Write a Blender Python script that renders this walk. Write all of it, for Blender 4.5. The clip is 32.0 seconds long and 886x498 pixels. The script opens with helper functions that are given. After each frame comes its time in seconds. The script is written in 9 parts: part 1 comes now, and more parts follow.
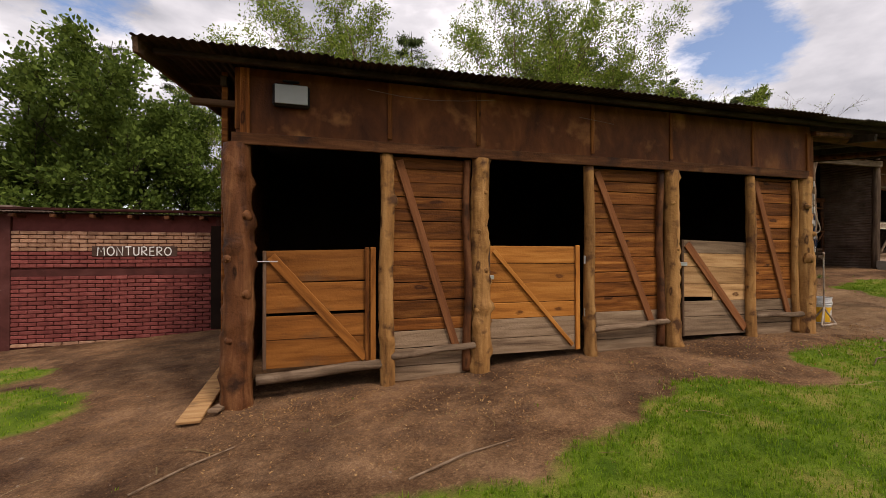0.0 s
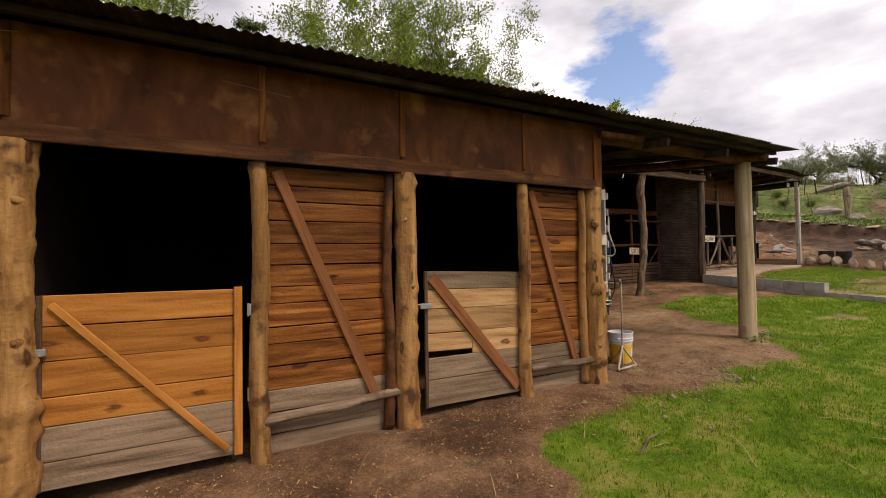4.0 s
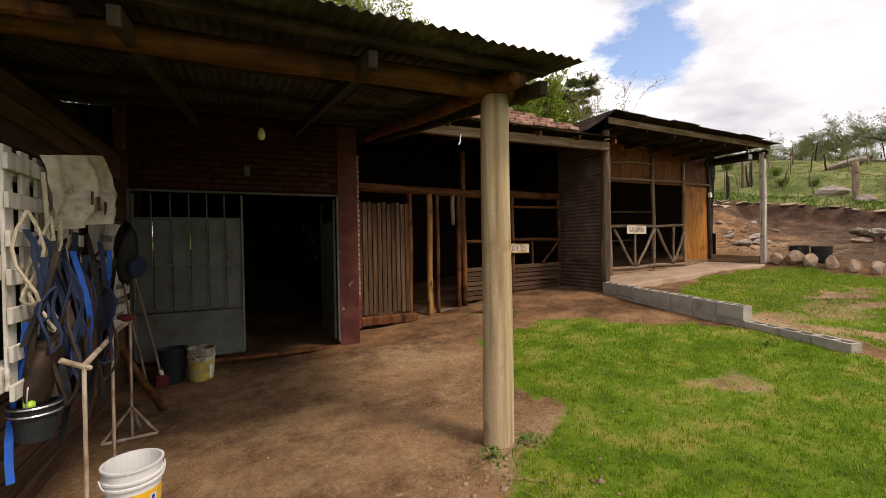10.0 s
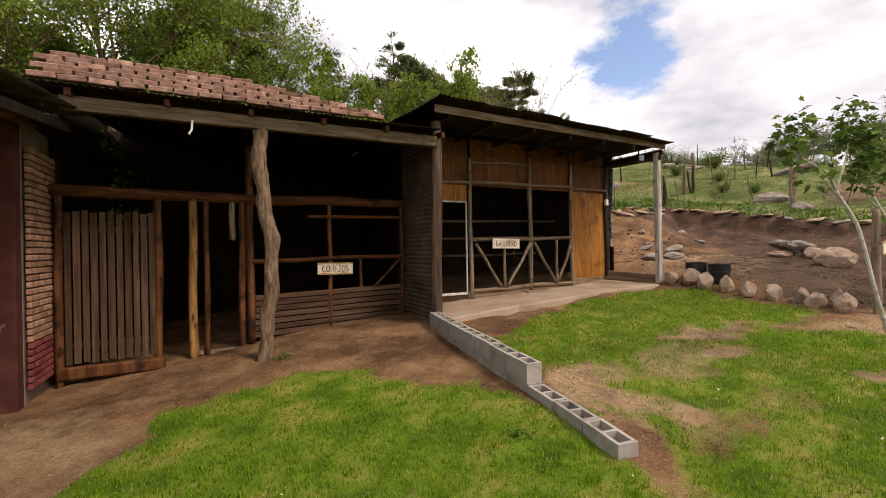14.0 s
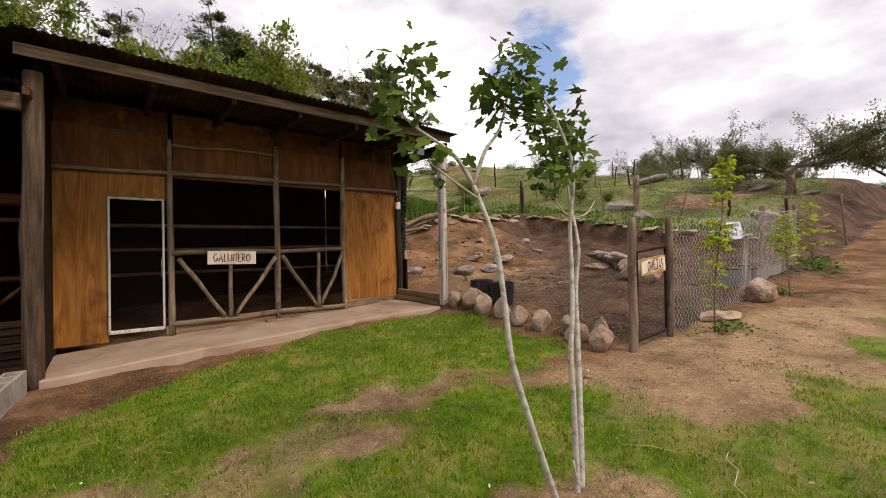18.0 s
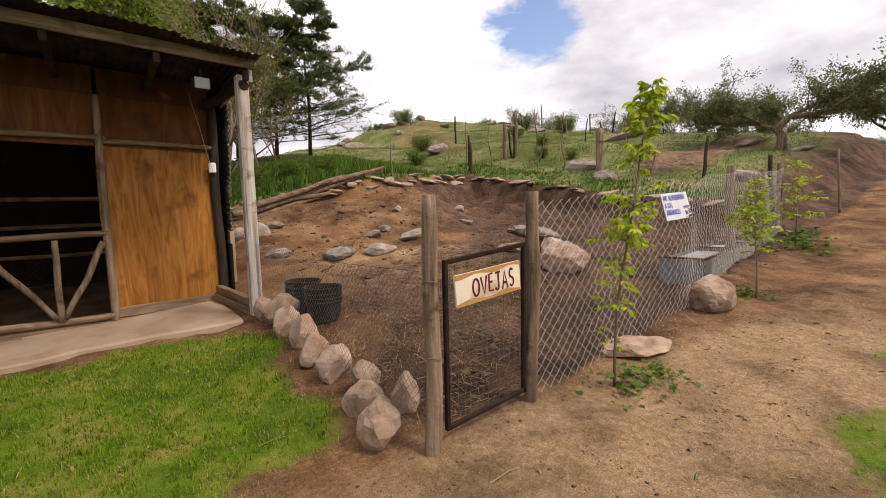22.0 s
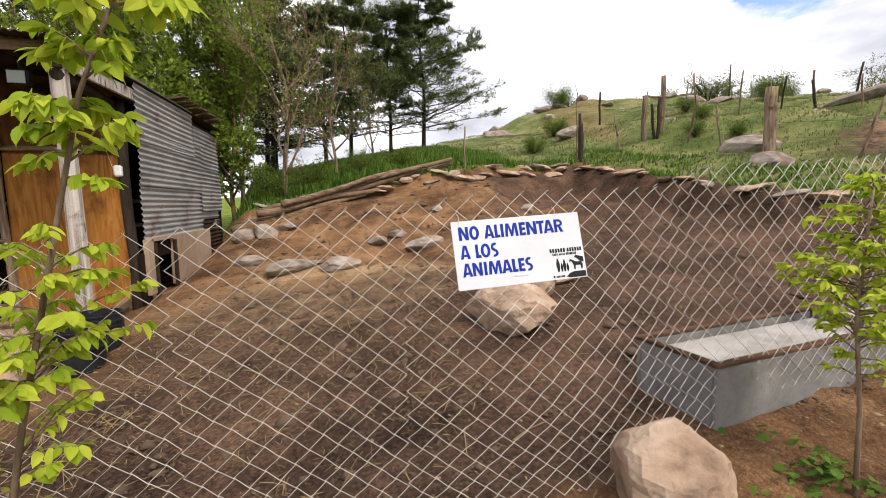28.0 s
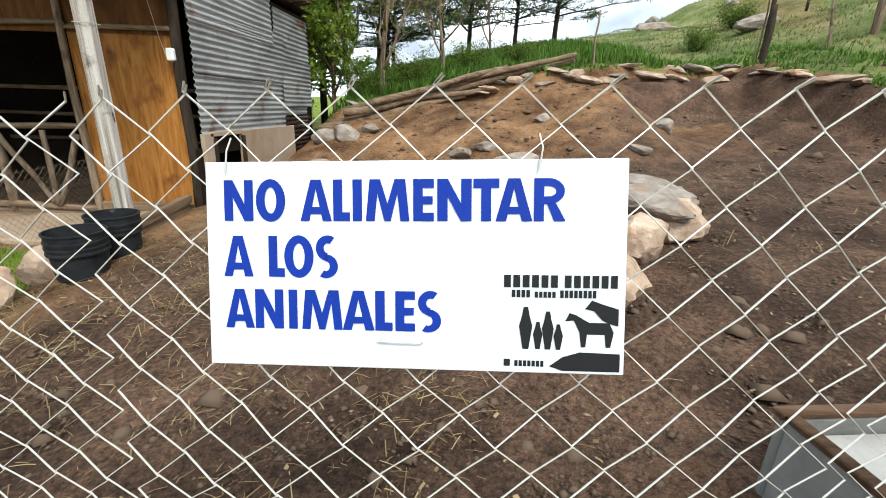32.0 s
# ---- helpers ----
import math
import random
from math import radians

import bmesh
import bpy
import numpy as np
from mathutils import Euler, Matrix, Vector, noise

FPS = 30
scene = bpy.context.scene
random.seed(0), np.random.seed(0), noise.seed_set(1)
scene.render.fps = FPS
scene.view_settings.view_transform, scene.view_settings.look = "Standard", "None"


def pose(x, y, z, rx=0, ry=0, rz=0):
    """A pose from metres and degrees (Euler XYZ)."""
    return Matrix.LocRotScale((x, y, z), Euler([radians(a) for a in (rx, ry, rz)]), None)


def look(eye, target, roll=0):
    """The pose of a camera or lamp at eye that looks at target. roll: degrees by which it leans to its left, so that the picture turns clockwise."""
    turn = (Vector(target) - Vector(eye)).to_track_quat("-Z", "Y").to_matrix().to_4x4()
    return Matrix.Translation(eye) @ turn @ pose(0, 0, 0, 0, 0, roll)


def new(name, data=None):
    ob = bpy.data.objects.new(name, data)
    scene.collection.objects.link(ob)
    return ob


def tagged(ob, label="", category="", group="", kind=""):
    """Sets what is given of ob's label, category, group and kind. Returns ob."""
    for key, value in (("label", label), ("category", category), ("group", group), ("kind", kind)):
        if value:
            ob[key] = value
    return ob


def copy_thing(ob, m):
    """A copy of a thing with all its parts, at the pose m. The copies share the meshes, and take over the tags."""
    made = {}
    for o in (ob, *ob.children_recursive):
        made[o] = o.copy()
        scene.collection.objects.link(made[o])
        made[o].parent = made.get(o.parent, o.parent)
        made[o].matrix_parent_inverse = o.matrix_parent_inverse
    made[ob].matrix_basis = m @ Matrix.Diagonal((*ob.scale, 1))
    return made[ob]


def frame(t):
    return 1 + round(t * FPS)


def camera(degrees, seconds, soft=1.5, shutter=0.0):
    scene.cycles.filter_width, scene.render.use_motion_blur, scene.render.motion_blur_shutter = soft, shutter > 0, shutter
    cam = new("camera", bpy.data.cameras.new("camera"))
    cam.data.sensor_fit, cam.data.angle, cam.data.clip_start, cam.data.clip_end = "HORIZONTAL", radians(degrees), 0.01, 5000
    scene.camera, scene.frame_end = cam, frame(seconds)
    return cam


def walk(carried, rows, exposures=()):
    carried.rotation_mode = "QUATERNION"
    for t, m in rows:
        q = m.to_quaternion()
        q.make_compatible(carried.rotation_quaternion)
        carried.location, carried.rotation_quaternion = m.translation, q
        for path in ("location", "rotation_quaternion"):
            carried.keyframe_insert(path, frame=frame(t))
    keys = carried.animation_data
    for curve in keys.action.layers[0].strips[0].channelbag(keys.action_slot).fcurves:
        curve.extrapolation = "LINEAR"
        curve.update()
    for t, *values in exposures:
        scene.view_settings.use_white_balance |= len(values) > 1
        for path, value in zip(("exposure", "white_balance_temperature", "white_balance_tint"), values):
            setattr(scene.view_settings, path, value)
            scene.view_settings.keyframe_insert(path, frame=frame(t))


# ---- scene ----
cam = camera(91.6, 32.0, soft=0.9)
PATH = [
    (0, (1.155, -4.737, 1.351), (1.695, -2.811, 1.371), -0.1),
    (0.5, (1.46, -4.511, 1.385), (2.091, -2.613, 1.416), -0.2),
    (1, (1.824, -4.367, 1.415), (2.511, -2.49, 1.453), -0.3),
    (1.5, (2.18, -4.242, 1.456), (2.902, -2.377, 1.5), -0.4),
    (2, (2.514, -4.017, 1.491), (3.263, -2.163, 1.538), -0.4),
    (2.5, (2.861, -3.918, 1.517), (3.634, -2.075, 1.567), -0.7),
    (3, (3.234, -3.892, 1.563), (4.044, -2.064, 1.613), -0.8),
    (3.5, (3.655, -3.792, 1.604), (4.53, -1.994, 1.654), -0.8),
    (4, (4.072, -3.753, 1.627), (4.996, -1.98, 1.681), -0.9),
    (4.5, (4.5, -3.737, 1.64), (5.427, -1.966, 1.696), -1.0),
    (6.5, (6.309, -3.341, 1.707), (7.233, -1.568, 1.757), -1.2),
    (7, (6.797, -3.304, 1.725), (7.709, -1.525, 1.772), -1.2),
    (7.5, (7.244, -3.177, 1.752), (8.148, -1.393, 1.779), -1.2),
    (8, (7.696, -3.102, 1.794), (8.582, -1.309, 1.814), -1.4),
    (8.5, (8.149, -3.107, 1.839), (9.001, -1.297, 1.835), -1.3),
    (9, (8.564, -3.013, 1.846), (9.395, -1.194, 1.832), -1.3),
    (9.5, (9.016, -2.932, 1.879), (9.849, -1.114, 1.864), -1.2),
    (10, (9.478, -2.887, 1.933), (10.32, -1.073, 1.91), -1.0),
    (10.5, (9.919, -2.775, 1.958), (10.765, -0.963, 1.941), -1.0),
    (11, (10.355, -2.7, 1.96), (11.202, -0.888, 1.94), -1.0),
    (11.5, (10.8, -2.653, 1.991), (11.639, -0.838, 1.966), -0.9),
    (12, (11.25, -2.559, 2.004), (12.089, -0.744, 1.989), -1.0),
    (12.5, (11.69, -2.582, 2.033), (12.522, -0.763, 2.015), -1.0),
    (13, (12.127, -2.614, 2.069), (12.958, -0.795, 2.052), -1.1),
    (13.5, (12.589, -2.584, 2.126), (13.45, -0.779, 2.113), -1.1),
    (15.5, (14.444, -2.656, 2.097), (15.447, -0.926, 2.123), -0.6),
    (16, (14.84, -2.624, 2.174), (15.878, -0.914, 2.181), -0.6),
    (16.5, (15.291, -2.554, 2.204), (16.426, -0.907, 2.211), -0.8),
    (17, (15.784, -2.562, 2.226), (16.949, -0.936, 2.237), -0.7),
    (17.5, (16.261, -2.507, 2.221), (17.448, -0.898, 2.232), -0.7),
    (18, (16.742, -2.462, 2.245), (17.963, -0.878, 2.256), -0.9),
    (18.5, (17.183, -2.449, 2.3), (18.402, -0.864, 2.291), -1.0),
    (19, (17.615, -2.349, 2.345), (18.839, -0.768, 2.306), -1.0),
    (19.5, (18.022, -2.286, 2.364), (19.258, -0.715, 2.309), -1.6),
    (20, (18.416, -2.26, 2.426), (19.649, -0.688, 2.324), -1.6),
    (20.5, (18.8, -2.141, 2.45), (20.03, -0.569, 2.315), -1.5),
    (21, (19.189, -2.055, 2.464), (20.427, -0.493, 2.302), -1.8),
    (21.5, (19.602, -1.994, 2.508), (20.837, -0.431, 2.325), -1.6),
    (22, (19.985, -1.864, 2.511), (21.222, -0.302, 2.332), -1.2),
    (22.5, (20.34, -1.788, 2.523), (21.573, -0.223, 2.344), -1.1),
    (23, (20.669, -1.773, 2.543), (21.884, -0.194, 2.365), -0.6),
    (23.5, (21.029, -1.685, 2.552), (22.23, -0.096, 2.372), -0.6),
    (24, (21.394, -1.646, 2.572), (22.574, -0.04, 2.401), -0.7),
    (24.5, (21.739, -1.712, 2.615), (22.833, -0.047, 2.438), -0.6),
    (25, (22.061, -1.678, 2.602), (23.123, 0.009, 2.431), -0.7),
    (25.5, (22.37, -1.712, 2.656), (23.355, 0.018, 2.466), -1.3),
    (27.5, (23.675, -1.678, 2.72), (24.235, 0.231, 2.512), -1.5),
    (28, (23.966, -1.508, 2.708), (24.424, 0.427, 2.493), -0.8),
    (28.5, (24.238, -1.296, 2.731), (24.575, 0.661, 2.494), -0.1),
    (29, (24.476, -1.095, 2.766), (24.561, 0.884, 2.489), 0.8),
    (29.5, (24.606, -0.834, 2.75), (24.559, 1.137, 2.417), 1.7),
    (30, (24.669, -0.522, 2.717), (24.596, 1.419, 2.241), 2.7),
    (30.5, (24.696, -0.355, 2.709), (24.61, 1.519, 2.015), 2.8),
    (31, (24.708, -0.353, 2.673), (24.598, 1.55, 2.066), 2.6),
    (31.5, (24.705, -0.336, 2.707), (24.597, 1.522, 1.976), 2.5),
    (32, (24.761, -0.392, 2.713), (24.661, 1.503, 2.083), 2.2),
]
EXPOSURES = [(0, 0.72, 6750, 20), (1, 0.64, 6750, 20), (2, 0.92, 6700, 20), (3, 1.05, 6700, 20), (4, 0.9, 6750, 20), (8, 1.28, 6900, 18), (11, 1.12, 6900, 18), (13, 1.12, 6850, 18), (17, 0.8, 6700, 19), (19, 1.08, 6750, 20), (20, 1.13, 6800, 19), (22, 0.98, 6800, 20), (23, 1.08, 6750, 20), (25, 1.18, 6650, 18), (28, 1.26, 6500, 15), (29, 1.45, 6100, 8), (30, 1.5, 5800, 4), (32, 1.52, 5800, 3)]
walk(cam, [(t, look(eye, target, roll)) for t, eye, target, roll in PATH], exposures=EXPOSURES)

# ---- world, sun ----
def build_world():
    w = bpy.data.worlds.new("world")
    scene.world = w
    w.use_nodes = True
    nt = w.node_tree
    nt.nodes.clear()
    N, L = nt.nodes.new, nt.links.new
    out, bg = N("ShaderNodeOutputWorld"), N("ShaderNodeBackground")
    sky = N("ShaderNodeTexSky")
    sky.sky_type, sky.sun_disc = "NISHITA", False
    sky.sun_elevation, sky.sun_rotation = radians(52), radians(150)
    geo = N("ShaderNodeTexCoord")
    warp = N("ShaderNodeMapping")
    warp.inputs["Scale"].default_value = (1.0, 1.0, 2.4)
    warp.inputs["Location"].default_value = CLOUD_SHIFT
    big, fine = N("ShaderNodeTexNoise"), N("ShaderNodeTexNoise")
    big.inputs["Scale"].default_value, big.inputs["Detail"].default_value, big.inputs["Roughness"].default_value = 3.4, 9.0, 0.66
    fine.inputs["Scale"].default_value, fine.inputs["Detail"].default_value = 3.1, 7.0
    cover = N("ShaderNodeValToRGB")
    cover.color_ramp.elements[0].position, cover.color_ramp.elements[1].position = 0.2, 0.34
    shade = N("ShaderNodeValToRGB")
    shade.color_ramp.elements[0].position, shade.color_ramp.elements[0].color = 0.34, (0.28, 0.295, 0.32, 1)
    shade.color_ramp.elements[1].position, shade.color_ramp.elements[1].color = 0.62, (0.92, 0.92, 0.92, 1)
    grey = shade.color_ramp.elements.new(0.5)
    grey.color = (0.5, 0.51, 0.525, 1)
    tint = N("ShaderNodeMixRGB")
    tint.blend_type = "MULTIPLY"
    tint.inputs[0].default_value = 1.0
    tint.inputs[2].default_value = (0.105, 0.105, 0.105, 1)
    mix = N("ShaderNodeMixRGB")
    L(geo.outputs["Generated"], warp.inputs["Vector"])
    L(warp.outputs[0], big.inputs["Vector"])
    L(warp.outputs[0], fine.inputs["Vector"])
    level = big.outputs["Fac"]
    for way, tight, depth in (((0.70, 0.605, 0.381), 0.99, 0.33), ((-0.36, 0.8, 0.48), 0.985, 0.3), ((-0.6, -0.5, 0.62), 0.96, 0.3)):
        dot, near, cut = N("ShaderNodeVectorMath"), N("ShaderNodeMapRange"), N("ShaderNodeMath")
        dot.operation, cut.operation = "DOT_PRODUCT", "MULTIPLY_ADD"
        dot.inputs[1].default_value = way
        near.inputs["From Min"].default_value, near.inputs["From Max"].default_value = tight, 1.0
        L(geo.outputs["Generated"], dot.inputs[0])
        L(dot.outputs["Value"], near.inputs["Value"])
        L(near.outputs[0], cut.inputs[0])
        cut.inputs[1].default_value = -depth
        L(level, cut.inputs[2])
        level = cut.outputs[0]
    L(level, cover.inputs[0])
    L(fine.outputs["Fac"], shade.inputs[0])
    L(sky.outputs[0], tint.inputs[1])
    L(cover.outputs[0], mix.inputs[0])
    L(tint.outputs[0], mix.inputs[1])
    L(shade.outputs[0], mix.inputs[2])
    L(mix.outputs[0], bg.inputs["Color"])
    bg.inputs["Strength"].default_value = 1.0
    L(bg.outputs[0], out.inputs[0])


CLOUD_SHIFT = (0.0, 0.0, 0.0)
build_world()
sun = new("sun", bpy.data.lights.new("sun", "SUN"))
sun.data.energy, sun.data.angle, sun.data.color = 1.45, radians(14), (1.0, 0.92, 0.8)
sun.matrix_world = look((0, 0, 0), (-math.sin(radians(150)) * 0.62 * -1, -math.cos(radians(150)) * 0.62 * -1, 0.79)) @ pose(0, 0, 0, 180)


# ---- materials ----
def ramp_mat(name, colors, scale=(4, 4, 4), detail=6.0, rough=0.8, bump=0.3, bump_scale=60.0, metal=0.0, vary=0.12, coords="Object", spec=0.1, stain=None, stretch_noise=1.0, knots=None):
    """Noise-driven colour with a second, finer relief; each object shifts a little in value."""
    m = bpy.data.materials.new(name)
    m.use_nodes = True
    nt = m.node_tree
    N, L = nt.nodes.new, nt.links.new
    b = nt.nodes["Principled BSDF"]
    tc, mp = N("ShaderNodeTexCoord"), N("ShaderNodeMapping")
    mp.inputs["Scale"].default_value = scale
    info = N("ShaderNodeObjectInfo")
    shift = N("ShaderNodeVectorMath")
    shift.operation = "SCALE"
    shift.inputs[0].default_value = (17.0, 23.0, 31.0)
    L(info.outputs["Random"], shift.inputs["Scale"])
    L(tc.outputs[coords], mp.inputs["Vector"])
    L(shift.outputs[0], mp.inputs["Location"])
    n1 = N("ShaderNodeTexNoise")
    n1.inputs["Scale"].default_value, n1.inputs["Detail"].default_value, n1.inputs["Roughness"].default_value = 1.0, detail, 0.62
    n1.inputs["Distortion"].default_value = 0.4 * stretch_noise
    L(mp.outputs[0], n1.inputs["Vector"])
    cr = N("ShaderNodeValToRGB")
    el = cr.color_ramp.elements
    while len(el) < len(colors):
        el.new(0.5)
    for k, c in enumerate(colors):
        el[k].position, el[k].color = 0.28 + 0.44 * k / max(1, len(colors) - 1), (*c, 1)
    L(n1.outputs["Fac"], cr.inputs[0])
    hsv = N("ShaderNodeHueSaturation")
    mr = N("ShaderNodeMapRange")
    mr.inputs["To Min"].default_value, mr.inputs["To Max"].default_value = 1 - vary, 1 + vary
    L(info.outputs["Random"], mr.inputs["Value"])
    L(mr.outputs[0], hsv.inputs["Value"])
    L(cr.outputs[0], hsv.inputs["Color"])
    col = hsv.outputs[0]
    if stain:
        n3, r3, mx = N("ShaderNodeTexNoise"), N("ShaderNodeValToRGB"), N("ShaderNodeMixRGB")
        n3.inputs["Scale"].default_value, n3.inputs["Detail"].default_value = stain[1], 5.0
        r3.color_ramp.elements[0].position, r3.color_ramp.elements[1].position = stain[2], stain[2] + 0.14
        L(tc.outputs[coords], n3.inputs["Vector"])
        L(n3.outputs["Fac"], r3.inputs[0])
        L(r3.outputs[0], mx.inputs[0])
        L(col, mx.inputs[1])
        mx.inputs[2].default_value = (*stain[0], 1)
        col = mx.outputs[0]
    if knots:
        # branch knots: a dark ring round a brown eye, in some of the cells only
        kmap, vor, rk, pick, both, mk = N("ShaderNodeMapping"), N("ShaderNodeTexVoronoi"), N("ShaderNodeValToRGB"), N("ShaderNodeMath"), N("ShaderNodeMath"), N("ShaderNodeMixRGB")
        kmap.inputs["Scale"].default_value = knots[0]
        L(tc.outputs[coords], kmap.inputs["Vector"])
        L(shift.outputs[0], kmap.inputs["Location"])
        wav, bend = N("ShaderNodeTexNoise"), N("ShaderNodeVectorMath")
        wav.inputs["Scale"].default_value, wav.inputs["Detail"].default_value = 2.3, 4.0
        bend.operation = "MULTIPLY_ADD"
        bend.inputs[1].default_value = (0.45, 0.45, 0.45)
        L(kmap.outputs[0], wav.inputs["Vector"])
        L(wav.outputs["Color"], bend.inputs[0])
        L(kmap.outputs[0], bend.inputs[2])
        L(bend.outputs[0], vor.inputs["Vector"])
        vor.inputs["Scale"].default_value = 1.0
        re = rk.color_ramp.elements
        re[0].position, re[0].color = 0.0, (0.45, 0.45, 0.45, 1)
        re[1].position, re[1].color = knots[1] * 1.7, (0, 0, 0, 1)
        mid = re.new(knots[1])
        mid.color = (0.95, 0.95, 0.95, 1)
        L(vor.outputs["Distance"], rk.inputs[0])
        pick.operation, both.operation = "GREATER_THAN", "MULTIPLY"
        pick.inputs[1].default_value = knots[2]
        L(vor.outputs["Color"], pick.inputs[0])
        L(pick.outputs[0], both.inputs[0])
        L(rk.outputs[0], both.inputs[1])
        L(both.outputs[0], mk.inputs[0])
        L(col, mk.inputs[1])
        mk.inputs[2].default_value = (*knots[3], 1)
        col = mk.outputs[0]
    L(col, b.inputs["Base Color"])
    b.inputs["Roughness"].default_value, b.inputs["Metallic"].default_value = rough, metal
    b.inputs["Specular IOR Level"].default_value = spec
    n2, bp = N("ShaderNodeTexNoise"), N("ShaderNodeBump")
    n2.inputs["Scale"].default_value, n2.inputs["Detail"].default_value = bump_scale, 4.0
    L(tc.outputs[coords], n2.inputs["Vector"])
    add = N("ShaderNodeMath")
    add.operation = "ADD"
    L(n1.outputs["Fac"], add.inputs[0])
    L(n2.outputs["Fac"], add.inputs[1])
    bp.inputs["Strength"].default_value, bp.inputs["Distance"].default_value = bump, 0.01
    L(add.outputs[0], bp.inputs["Height"])
    L(bp.outputs[0], b.inputs["Normal"])
    return m


def leaf_mat(name, a, b2, trans=0.35):
    m = bpy.data.materials.new(name)
    m.use_nodes = True
    nt = m.node_tree
    N, L = nt.nodes.new, nt.links.new
    b = nt.nodes["Principled BSDF"]
    geo, cr = N("ShaderNodeNewGeometry"), N("ShaderNodeValToRGB")
    cr.color_ramp.elements[0].color, cr.color_ramp.elements[1].color = (*a, 1), (*b2, 1)
    L(geo.outputs["Random Per Island"], cr.inputs[0])
    L(cr.outputs[0], b.inputs["Base Color"])
    b.inputs["Roughness"].default_value = 0.65
    b.inputs["Specular IOR Level"].default_value = 0.08
    tr, mx = N("ShaderNodeBsdfTranslucent"), N("ShaderNodeMixShader")
    L(cr.outputs[0], tr.inputs["Color"])
    mx.inputs[0].default_value = trans
    L(b.outputs[0], mx.inputs[1])
    L(tr.outputs[0], mx.inputs[2])
    L(mx.outputs[0], nt.nodes["Material Output"].inputs["Surface"])
    return m


def flat_mat(name, c, rough=0.5, metal=0.0, spec=0.2, vary=0.03, bump=0.05):
    d = tuple(v * 0.88 for v in c)
    return ramp_mat(name, [d, c], (5, 5, 5), 4, rough, bump, 90, metal, vary, spec=spec)


M = {}
# x is the run of the grain in planks and beams
M["stain_wood"] = ramp_mat("stain_wood", [(0.04, 0.012, 0.003), (0.15, 0.05, 0.01), (0.3, 0.12, 0.027)], (1.3, 17, 17), 10, 0.62, 0.7, 40, vary=0.36, stain=((0.07, 0.03, 0.014), 2.2, 0.6), knots=((2.6, 8, 8), 0.13, 0.62, (0.03, 0.01, 0.004)))
M["orange_wood"] = ramp_mat("orange_wood", [(0.16, 0.055, 0.01), (0.34, 0.13, 0.024), (0.46, 0.2, 0.045)], (1.2, 15, 15), 10, 0.6, 0.5, 40, vary=0.2, stain=((0.2, 0.1, 0.045), 2.6, 0.62), knots=((2.4, 7, 7), 0.12, 0.66, (0.09, 0.03, 0.008)))
M["pine_wood"] = ramp_mat("pine_wood", [(0.16, 0.08, 0.032), (0.38, 0.215, 0.09), (0.5, 0.31, 0.145)], (1.2, 18, 18), 10, 0.68, 0.55, 40, vary=0.2, stain=((0.17, 0.1, 0.05), 3.0, 0.6), knots=((2.4, 7, 7), 0.12, 0.6, (0.1, 0.04, 0.014)))
M["grey_wood"] = ramp_mat("grey_wood", [(0.075, 0.046, 0.027), (0.19, 0.128, 0.077), (0.29, 0.205, 0.13)], (1.3, 18, 18), 10, 0.8, 0.7, 40, vary=0.22)
M["brace_wood"] = ramp_mat("brace_wood", [(0.09, 0.032, 0.012), (0.17, 0.065, 0.024), (0.24, 0.1, 0.04)], (1.0, 18, 18), 8, 0.65, 0.4, 40, vary=0.2)
M["log_pine"] = ramp_mat("log_pine", [(0.07, 0.028, 0.01), (0.27, 0.135, 0.042), (0.42, 0.235, 0.085)], (9, 9, 1.1), 10, 0.62, 0.9, 30, vary=0.14, stain=((0.075, 0.035, 0.016), 6.0, 0.55), knots=((8, 8, 3.4), 0.15, 0.66, (0.045, 0.018, 0.007)))
M["log_red"] = ramp_mat("log_red", [(0.022, 0.008, 0.004), (0.1, 0.038, 0.014), (0.2, 0.09, 0.036)], (8, 8, 1.2), 9, 0.55, 0.9, 30, vary=0.1, stain=((0.03, 0.014, 0.008), 4.0, 0.55), knots=((7, 7, 3.2), 0.16, 0.6, (0.014, 0.006, 0.003)))
M["log_grey"] = ramp_mat("log_grey", [(0.05, 0.034, 0.022), (0.18, 0.128, 0.085), (0.31, 0.24, 0.17)], (22, 22, 1.6), 10, 0.8, 0.9, 30, vary=0.18, stain=((0.07, 0.045, 0.03), 5.0, 0.57))
M["pole_wood"] = ramp_mat("pole_wood", [(0.2, 0.14, 0.075), (0.4, 0.3, 0.175), (0.52, 0.42, 0.27)], (16, 16, 0.8), 9, 0.7, 0.5, 30, vary=0.05, stain=((0.2, 0.12, 0.055), 2.4, 0.57))
M["bark"] = ramp_mat("bark", [(0.04, 0.024, 0.014), (0.16, 0.105, 0.064), (0.31, 0.22, 0.145)], (24, 24, 5), 9, 0.9, 1.0, 40, vary=0.12)
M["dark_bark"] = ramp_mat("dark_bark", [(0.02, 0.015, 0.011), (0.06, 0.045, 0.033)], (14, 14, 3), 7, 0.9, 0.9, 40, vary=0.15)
M["white_bark"] = ramp_mat("white_bark", [(0.2, 0.17, 0.13), (0.42, 0.385, 0.32), (0.52, 0.49, 0.42)], (14, 14, 20), 9, 0.8, 0.6, 50, vary=0.05, stain=((0.11, 0.08, 0.055), 13.0, 0.61))
M["white_wood"] = ramp_mat("white_wood", [(0.24, 0.2, 0.16), (0.5, 0.47, 0.42), (0.62, 0.59, 0.54)], (12, 12, 1.4), 8, 0.75, 0.4, 40, vary=0.05, stain=((0.16, 0.11, 0.07), 7.0, 0.6))
